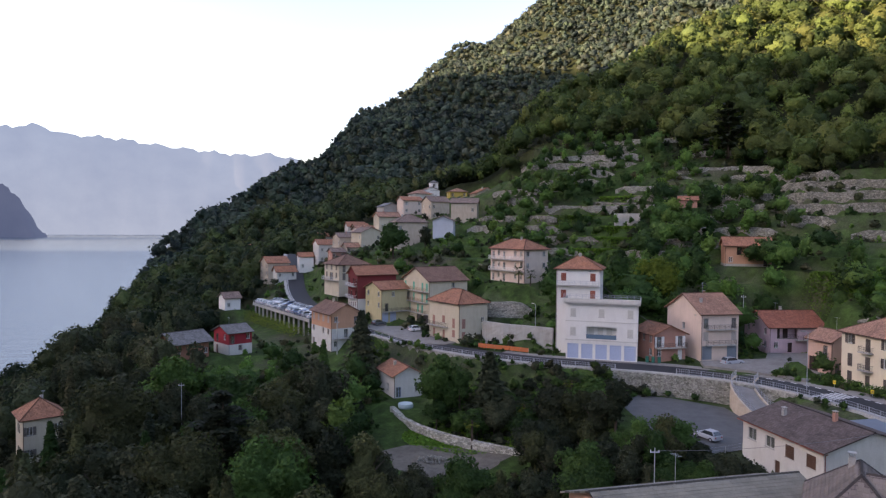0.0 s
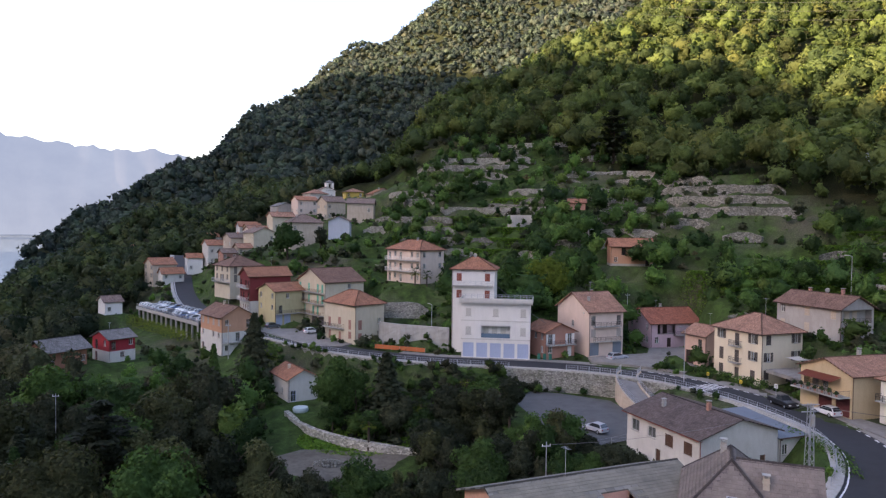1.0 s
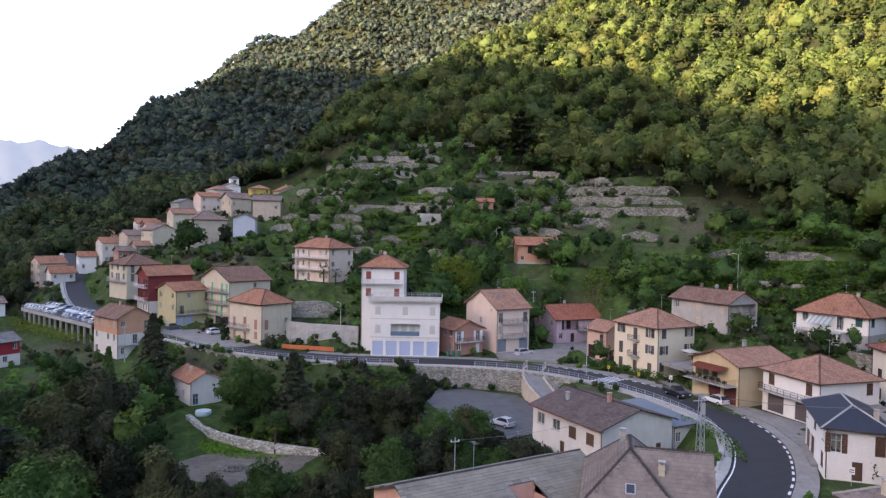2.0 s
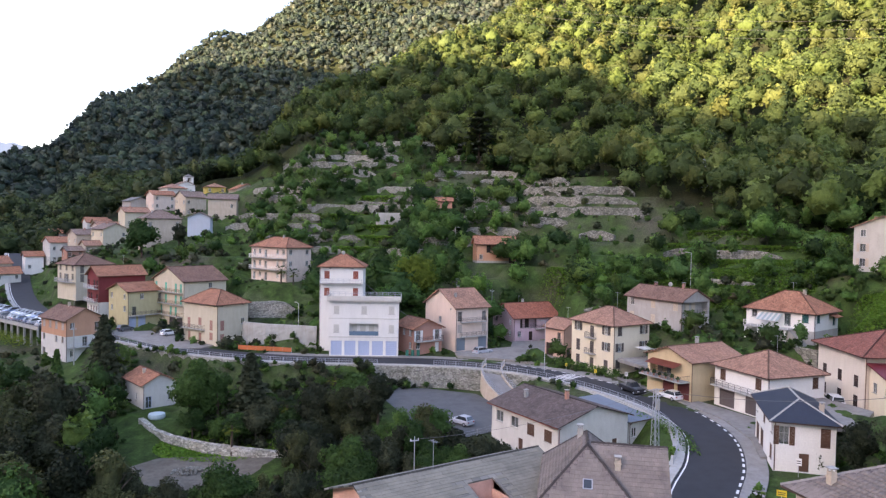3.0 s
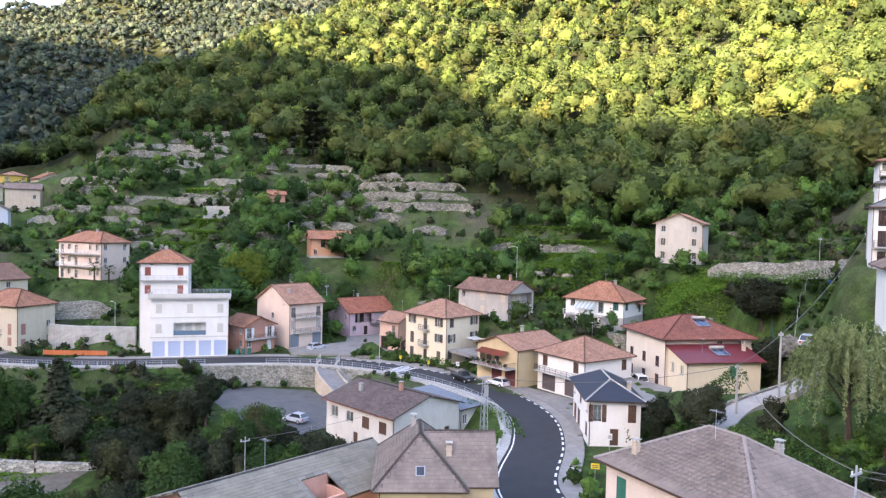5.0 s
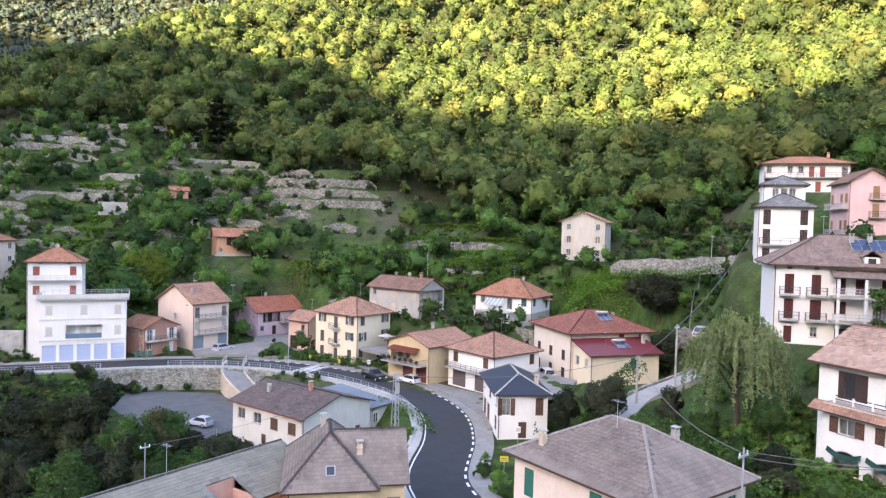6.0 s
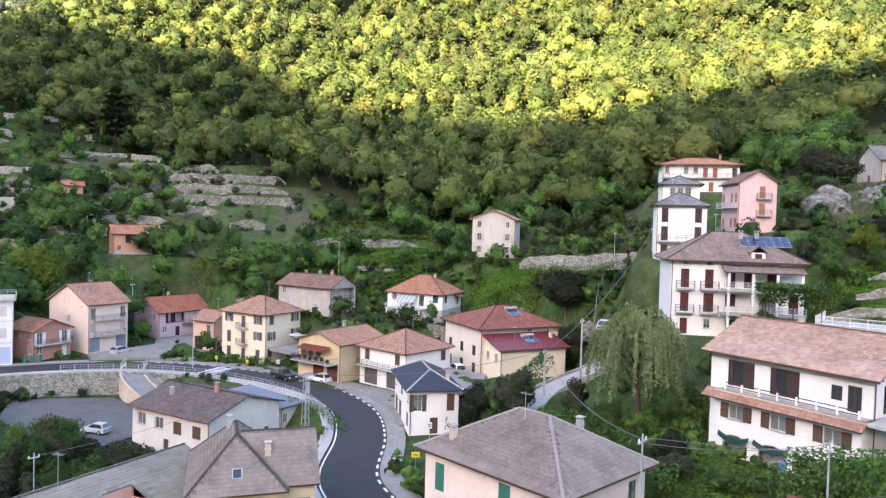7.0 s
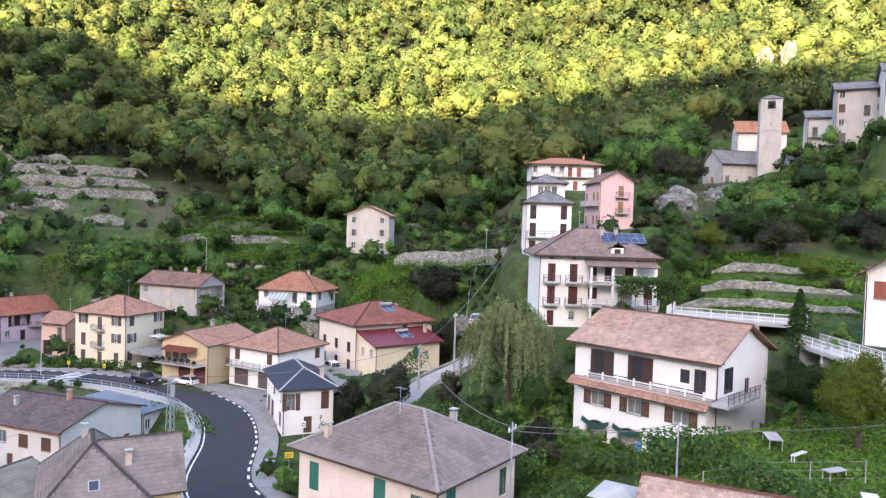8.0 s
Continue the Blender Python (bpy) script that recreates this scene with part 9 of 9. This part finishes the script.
# ---- hedges ----
def hedge(line, tall, wide, label, mat=None, seed=1, count=60):
    """A clipped hedge: leaf clumps over a long rounded body."""
    rnd = np.random.default_rng(seed)
    co = []
    for a, b in zip(line[:-1], line[1:]):
        a, b = np.array(a, float), np.array(b, float)
        ln = np.linalg.norm(b - a)
        n = int(ln * count)
        t = rnd.random(n)
        d = (b - a) / ln
        nx = np.array([d[1], -d[0], 0])
        th = rnd.uniform(-0.15, np.pi + 0.15, n)
        off = np.cos(th) * wide / 2 * np.clip(np.abs(rnd.normal(1, 0.08, n)), 0.7, 1.3)
        zz = np.abs(np.sin(th)) ** 0.45 * tall * rnd.uniform(0.15, 1.05, n) ** 0.5
        p = a + (b - a) * t[:, None] + nx * off[:, None]
        p[:, 2] += zz
        nrm = nx * np.cos(th)[:, None] + np.array([0, 0, 1.0]) * np.sin(th)[:, None] + rnd.normal(size=(n, 3)) * 0.4
        nrm /= np.linalg.norm(nrm, axis=1)[:, None]
        co.append(leaf_clumps(p, nrm, 0.16 * rnd.uniform(0.6, 1.3, n), rnd))
    co = np.concatenate(co)
    tone = np.repeat(rnd.uniform(0.2, 0.8, len(co) // 3), 3)
    return tagged(new("hedge", mesh_from("hedge", co, np.arange(len(co)).reshape(-1, 3), mat or GARDEN, tone)), label, "hedge")


hedge([(66.2, 121.5, 0.3), (70.0, 112.5, 0.3), (71.6, 106.8, 0.3)], 1.7, 1.3, "clipped green hedge before the yellow house", seed=2)
hedge([(70, 53.0, 1.8), (76, 56.5, 3.0), (82, 58.0, 4.5), (88, 58.5, 6.0)], 2.4, 2.6, "loose green hedge beside the lane", seed=3, count=120)
hedge([(66, 60.5, 0.6), (72, 60.0, 1.2), (78, 61.5, 2.2)], 2.6, 3.0, "thick green hedge below the cream annex", DARK_LEAF, 4, 140)
hedge([(-66, 232.0, -4.6), (-52, 211.5, -4.6), (-39.5, 192.5, -4.4)], 3.2, 3.0, "bright creeper-covered bank below the car deck", LIME_LEAF, 5, 70)
hedge([(133, 39, 32.5), (141, 31, 34.5), (149, 22, 36.0)], 1.6, 1.8, "dark clipped hedge on top of the rocks", DARK_LEAF, 6, 60)
hedge([(58, 22, 5.5), (55.5, 14, 7.5), (54.0, 8, 9.0)], 1.8, 2.4, "green hedge below the white house", GARDEN, 7, 130)
hedge([(61.0, 30.0, 4.6), (66.0, 40.0, 4.4), (68.5, 45.0, 3.6)], 2.6, 4.0, "thick ivy-covered bank beside the lane", GARDEN, 8, 190)
hedge([(50.0, 36.0, 2.5), (55.0, 30.0, 4.0), (57.0, 24.0, 5.5)], 2.2, 4.0, "thick creeper-covered bank behind the hipped house", GARDEN, 9, 190)
hedge([(53.0, 122.5, -3.8), (44.5, 127.6, -3.8), (36.0, 131.0, -3.8)], 3.6, 1.0, "ivy hanging over the road wall", DARK_LEAF, 10, 110)
hedge([(52.6, 14.5, 8.2), (52.2, 11.0, 9.2), (51.0, 8.2, 9.8)], 3.6, 2.4, "tall creeper and shrubs at the corner of the arches", GARDEN, 12, 260)
hedge([(49.5, 7.5, 10.0), (46.6, 4.6, 10.0), (44.8, 1.6, 10.3)], 2.4, 2.2, "loose garden shrubs along the fence", GARDEN, 13, 220)
hedge([(42.5, 21.5, 4.8), (47.5, 20.5, 6.0), (51.5, 19.0, 6.6)], 0.9, 3.0, "thick creepers on the bank below the arches", GARDEN, 14, 240)
hedge([(36.4, 15.8, 5.2), (39.4, 14.6, 6.2)], 3.6, 3.6, "leafy shrubs beside the hipped house", GARDEN, 15, 300)
hedge([(52.5, 98.0, -3.2), (56.5, 95.5, -2.6), (60.5, 90.0, -1.6), (61.0, 84.0, -1.4)], 2.0, 3.4, "ivy and weeds between the road and the white building", GARDEN, 16, 150)
hedge([(117.5, 84.5, 17.6), (115.5, 75.0, 17.6), (112.0, 65.0, 18.4), (106.5, 57.5, 20.0)], 1.9, 2.6, "shrubs growing before the long garden wall", GARDEN, 17, 70)
hedge([(56.5, 68.5, -1.4), (60.0, 74.5, -1.2), (62.0, 83.0, -1.2)], 2.0, 2.6, "weeds and shrubs beside the bend", GARDEN, 11, 120)


# ---- small garden things near the white house ----
def table(x, y, z, turn, lx, ly, hh, label, mat, name="garden_table"):
    ob = thing(name, pose(x, y, z, 0, 0, turn), label, "table" if "table" in name else "bench")
    bm = bmesh.new()
    box(bm, -lx / 2, lx / 2, -ly / 2, ly / 2, hh - 0.05, hh)
    part("top", bm, mat, ob)
    for sx in (-1, 1):
        for sy in (-1, 1):
            bm = bmesh.new()
            box(bm, sx * (lx / 2 - 0.08) - 0.03, sx * (lx / 2 - 0.08) + 0.03, sy * (ly / 2 - 0.08) - 0.03, sy * (ly / 2 - 0.08) + 0.03, 0, hh - 0.05)
            part("leg", bm, mat, ob)


def gz(x, y):
    return float(ground(x, y)[0])


table(47.1, -0.4, gz(47.1, -0.4), 10, 2.2, 0.9, 0.75, "white garden table on the lawn", OFFWHITE)
table(53.9, 4.0, gz(53.9, 4.0), -20, 1.8, 0.35, 0.45, "white garden bench on the lawn", OFFWHITE, "garden_bench")
table(51.1, 1.7, gz(51.1, 1.7), -35, 1.6, 0.7, 0.6, "low weathered garden table on the lawn", GREYW)
table(55.8, 5.9, gz(55.8, 5.9), 20, 2.2, 1.0, 0.75, "weathered garden table by the house", GREYW)


def parasol(x, y, z, label):
    ob = thing("parasol", pose(x, y, z), label, "parasol")
    bm = bmesh.new()
    rod(bm, (0, 0, 0), (0, 0, 2.4), 0.03, sides=6)
    part("pole", bm, STEEL, ob)
    bm = bmesh.new()
    top = bm.verts.new((0, 0, 2.6))
    rim = [bm.verts.new((1.6 * a, 1.6 * b, 2.15)) for a, b in ((-1, -1), (1, -1), (1, 1), (-1, 1))]
    for k in range(4):
        bm.faces.new((top, rim[k], rim[(k + 1) % 4]))
    bmesh.ops.solidify(bm, geom=bm.faces[:], thickness=0.03)
    part("canopy", bm, WHITE, ob)


parasol(40.3, 12.1, gz(40.3, 12.1), "square white parasol in the garden")
parasol(78.5, 108.6, 3.2, "square white parasol on the terrace")


def fence_posts(points, tall, label):
    ob = thing("garden_fence", Matrix.Translation(points[0]), label, "fence")
    o = Vector(points[0])
    for p in points:
        bm = bmesh.new()
        q = Vector(p) - o
        rod(bm, q, q + Vector((0, 0, tall)), 0.035, sides=5)
        part("post", bm, CONCRETE, ob)
    for zz in (0.25, 0.6, 0.95):
        bm = bmesh.new()
        for p, q in zip(points[:-1], points[1:]):
            rod(bm, Vector(p) - o + Vector((0, 0, tall * zz)), Vector(q) - o + Vector((0, 0, tall * zz)), 0.008, sides=4)
        part("wire", bm, STEEL, ob)


fence_posts([(x, y, gz(x, y)) for x, y in ((46, 12), (47.5, 9), (49, 6), (50, 3), (50.5, 0))], 1.5, "thin wire garden fence on concrete posts")
fence_posts([(x, y, gz(x, y)) for x, y in ((104, 60), (108, 62), (112, 64), (117, 66), (121, 68))], 2.2, "green netting fence round the vegetable terrace")
net_line = [(x, y, gz(x, y)) for x, y in ((104, 62), (108, 66), (113, 70), (118, 74), (122, 78))]
net = thing("garden_net", Matrix.Translation(net_line[0]), "teal green plastic net hung round a vegetable terrace", "net")
for p, q in zip(net_line[:-1], net_line[1:]):
    bm = bmesh.new()
    p, q = Vector(p) - Vector(net_line[0]), Vector(q) - Vector(net_line[0])
    for k in range(15):
        a = p.lerp(q, k / 14)
        rod(bm, a, a + Vector((0, 0, 2.5)), 0.02, sides=4)
    for k in range(9):
        rod(bm, p + Vector((0, 0, 0.1 + 0.3 * k)), q + Vector((0, 0, 0.1 + 0.3 * k)), 0.02, sides=4)
    part("net_panel", bm, GREEN_NET, net)
fence_posts([(x, y, -3.9) for x, y in ((33, 95), (36, 93.5), (39, 94.5), (42, 96), (45, 98))], 1.2, "low railing at the edge of the car park")


# blue barrels, a road sign and refuse bins
def barrel(x, y, z, label, mat, r=0.3, tall=0.9, name="barrel"):
    ob = thing(name, pose(x, y, z), label, "barrel" if name == "barrel" else "bin")
    bm = bmesh.new()
    rings = [[bm.verts.new((math.cos(a) * r * (0.92 + 0.08 * math.sin(math.pi * k / 6)), math.sin(a) * r * (0.92 + 0.08 * math.sin(math.pi * k / 6)), tall * k / 6)) for a in [6.2832 * i / 12 for i in range(12)]] for k in range(7)]
    for r0, r1 in zip(rings[:-1], rings[1:]):
        for i in range(12):
            bm.faces.new((r0[i], r0[(i + 1) % 12], r1[(i + 1) % 12], r1[i]))
    bm.faces.new(rings[0][::-1])
    part("body", bm, mat, ob)
    bm = bmesh.new()
    rod(bm, (0, 0, tall), (0, 0, tall + 0.05), r * 0.95, sides=12)
    part("lid", bm, mat, ob)


barrel(60.5, 17.0, gz(60.5, 17.0), "bright blue plastic barrel by the arches", BLUE_CLOTH)
barrel(118.0, 62.5, gz(118.0, 62.5), "bright blue plastic barrel on the terrace", BLUE_CLOTH)
barrel(120.5, 63.5, gz(120.5, 63.5), "bright blue plastic barrel on the terrace", BLUE_CLOTH)
barrel(-7.0, 134.0, gz(-7, 134), "pale blue round tarpaulin cover in the garden", AWNING, 1.5, 0.8)
for k in range(3):
    barrel(41.0 + k * 1.1, 138.2 - 0.35 * k, 0.25, "green household waste bin at the roadside", GREEN_WOOD, 0.35, 1.1, "waste_bin")


def sign(x, y, z, turn, label, colour, w=0.6, hh=0.6, tall=2.2):
    ob = thing("road_sign", pose(x, y, z, 0, 0, turn), label, "sign")
    bm = bmesh.new()
    rod(bm, (0, 0, 0), (0, 0, tall + hh), 0.03, sides=6)
    part("post", bm, STEEL, ob)
    bm = bmesh.new()
    box(bm, -w / 2, w / 2, -0.04, -0.02, tall, tall + hh)
    p = part("plate", bm, colour, ob)
    for k in range(2):
        bm = bmesh.new()
        box(bm, -w * 0.36, w * 0.36, -0.047, -0.04, tall + hh * (0.25 + 0.3 * k), tall + hh * (0.37 + 0.3 * k))
        part("text_bar", bm, DARK_METAL, p)


YELLOWP = rough_paint("yellow_sign", (0.75, 0.55, 0.04), 0.2, 0.6)
sign(68.8, 110.3, 0.2, -60, "small yellow notice in the hedge", YELLOWP, 0.5, 0.6, 0.7)
sign(66.5, 117.0, 0.2, -60, "small yellow notice in the hedge", YELLOWP, 0.5, 0.6, 0.7)
sign(62.6, 58.6, 0.2, -50, "white roadside notice on a post", WHITE, 0.6, 0.8, 1.3)
sign(53.0, 51.5, 0.2, -45, "white and yellow bus stop board", YELLOWP, 0.9, 0.6, 1.6)
sign(70.8, 103.5, 0.2, -70, "white and blue street notice", WHITE, 0.7, 0.7, 1.4)

# orange works barrier beside the tower building
barrier = thing("works_barrier", pose(8.0, 153.0, 0.2, 0, 0, -30), "orange plastic works netting along the road", "barrier")
bm = bmesh.new()
box(bm, 0, 12, -0.02, 0.02, 0.2, 1.1)
part("net", bm, rough_paint("orange_net", (0.55, 0.16, 0.06), 0.4), barrier)
for k in range(7):
    bm = bmesh.new()
    rod(bm, (k * 2.0, 0, 0), (k * 2.0, 0, 1.2), 0.025, sides=5)
    part("stake", bm, STEEL, barrier)


# ---- tiles of the nearest roofs, each its own piece ----
def tile_roof(words, use, wide, run, mats, limit=300, seed=1):
    ob, h = find(words)
    roof = next(c for c in ob.children if c.name.startswith("roof"))
    bm = bmesh.new()
    box(bm, 0, 1, 0, 1, 0.0, 1.0)
    unit = mesh_of(bm, "tile", mats)
    rest_co, done = [], 0
    for i in use:
        for o, u, v, n, lift in courses(roof_planes(h)[0][i], run, wide=wide, seed=seed + i):
            tilt = v + n * (-0.045)
            cut = h.get("notch")
            if cut and o.y < cut[2] and o.x + u.length > cut[0] and o.x < cut[1]:
                continue
            if done < limit:
                m = Matrix(((u.x, tilt.x, n.x * lift, o.x), (u.y, tilt.y, n.y * lift, o.y), (u.z, tilt.z, n.z * lift, o.z), (0, 0, 0, 1)))
                t = piece("tile", unit, roof, Matrix())
                t.matrix_basis = m
                done += 1
            else:
                base = [o, o + u, o + u + tilt, o + tilt]
                rest_co.append(base + [p + n * lift for p in base])
    if rest_co:
        co = np.array([tuple(p) for q in rest_co for p in q])
        k = np.arange(len(rest_co))[:, None, None] * 8
        faces = (np.array([(4, 5, 6, 7), (0, 1, 5, 4), (1, 2, 6, 5), (2, 3, 7, 6), (3, 0, 4, 7)])[None] + k).reshape(-1, 4)
        r = new("tiles", mesh_from("tiles", co, faces, mats))
        r.parent = roof
        r["kind"] = "stuff"


def tile_piece(name, c, vary=0.16):
    m, nt, b = nodes_of(name)
    geo = nt.nodes.new("ShaderNodeNewGeometry")
    info = nt.nodes.new("ShaderNodeObjectInfo")
    add = node(nt, "ShaderNodeMath")
    add.operation = "ADD"
    nt.links.new(geo.outputs["Random Per Island"], add.inputs[0])
    nt.links.new(info.outputs["Random"], add.inputs[1])
    fr = node(nt, "ShaderNodeMath")
    fr.operation = "FRACT"
    nt.links.new(add.outputs[0], fr.inputs[0])
    col = ramp(nt, fr.outputs[0], [(0.0, shade(c, 1 - vary)), (0.5, c), (1.0, shade(c, 1 + vary))])
    w = nt.nodes.new("ShaderNodeNewGeometry")
    col = mixc(nt, 0.8, col, ramp(nt, noise_at(nt, w.outputs["Position"], 0.5, 5.0, 0.65), [(0.32, (0.66, 0.64, 0.62)), (0.6, (1.08, 1.05, 1.0))]), "MULTIPLY")
    col = mixc(nt, 0.5, col, ramp(nt, noise_at(nt, w.outputs["Position"], 9.0, 4.0), [(0.3, (0.75, 0.75, 0.75)), (0.7, (1.15, 1.15, 1.15))]), "MULTIPLY")
    nt.links.new(col, b.inputs["Base Color"])
    b.inputs["Roughness"].default_value = 0.88
    b.inputs["Specular IOR Level"].default_value = 0.2
    return m


CONC_TILE = tile_piece("concrete_tile_piece", (0.22, 0.185, 0.165), 0.08)
CLAY_TILE = tile_piece("clay_tile_piece", (0.41, 0.275, 0.215))
FIBRE_SHEET = tile_piece("fibre_cement_sheet", (0.22, 0.21, 0.175), 0.05)
tile_roof("grey-brown hipped roof", (0, 3), 0.42, 0.38, CONC_TILE)
tile_roof("front wing with a brown hipped", (0, 2, 3), 0.42, 0.38, CONC_TILE, seed=5)
tile_roof("house with a brown tile roof below", (0,), 0.42, 0.38, CONC_TILE, seed=8)
tile_roof("long balcony and arches", (1,), 0.40, 0.38, CLAY_TILE, seed=11)
tile_roof("grey ribbed roof", (0,), 1.9, 0.40, FIBRE_SHEET, seed=14)
tile_roof("low outbuilding", (0, 1), 0.30, 0.36, CLAY_TILE, seed=17)
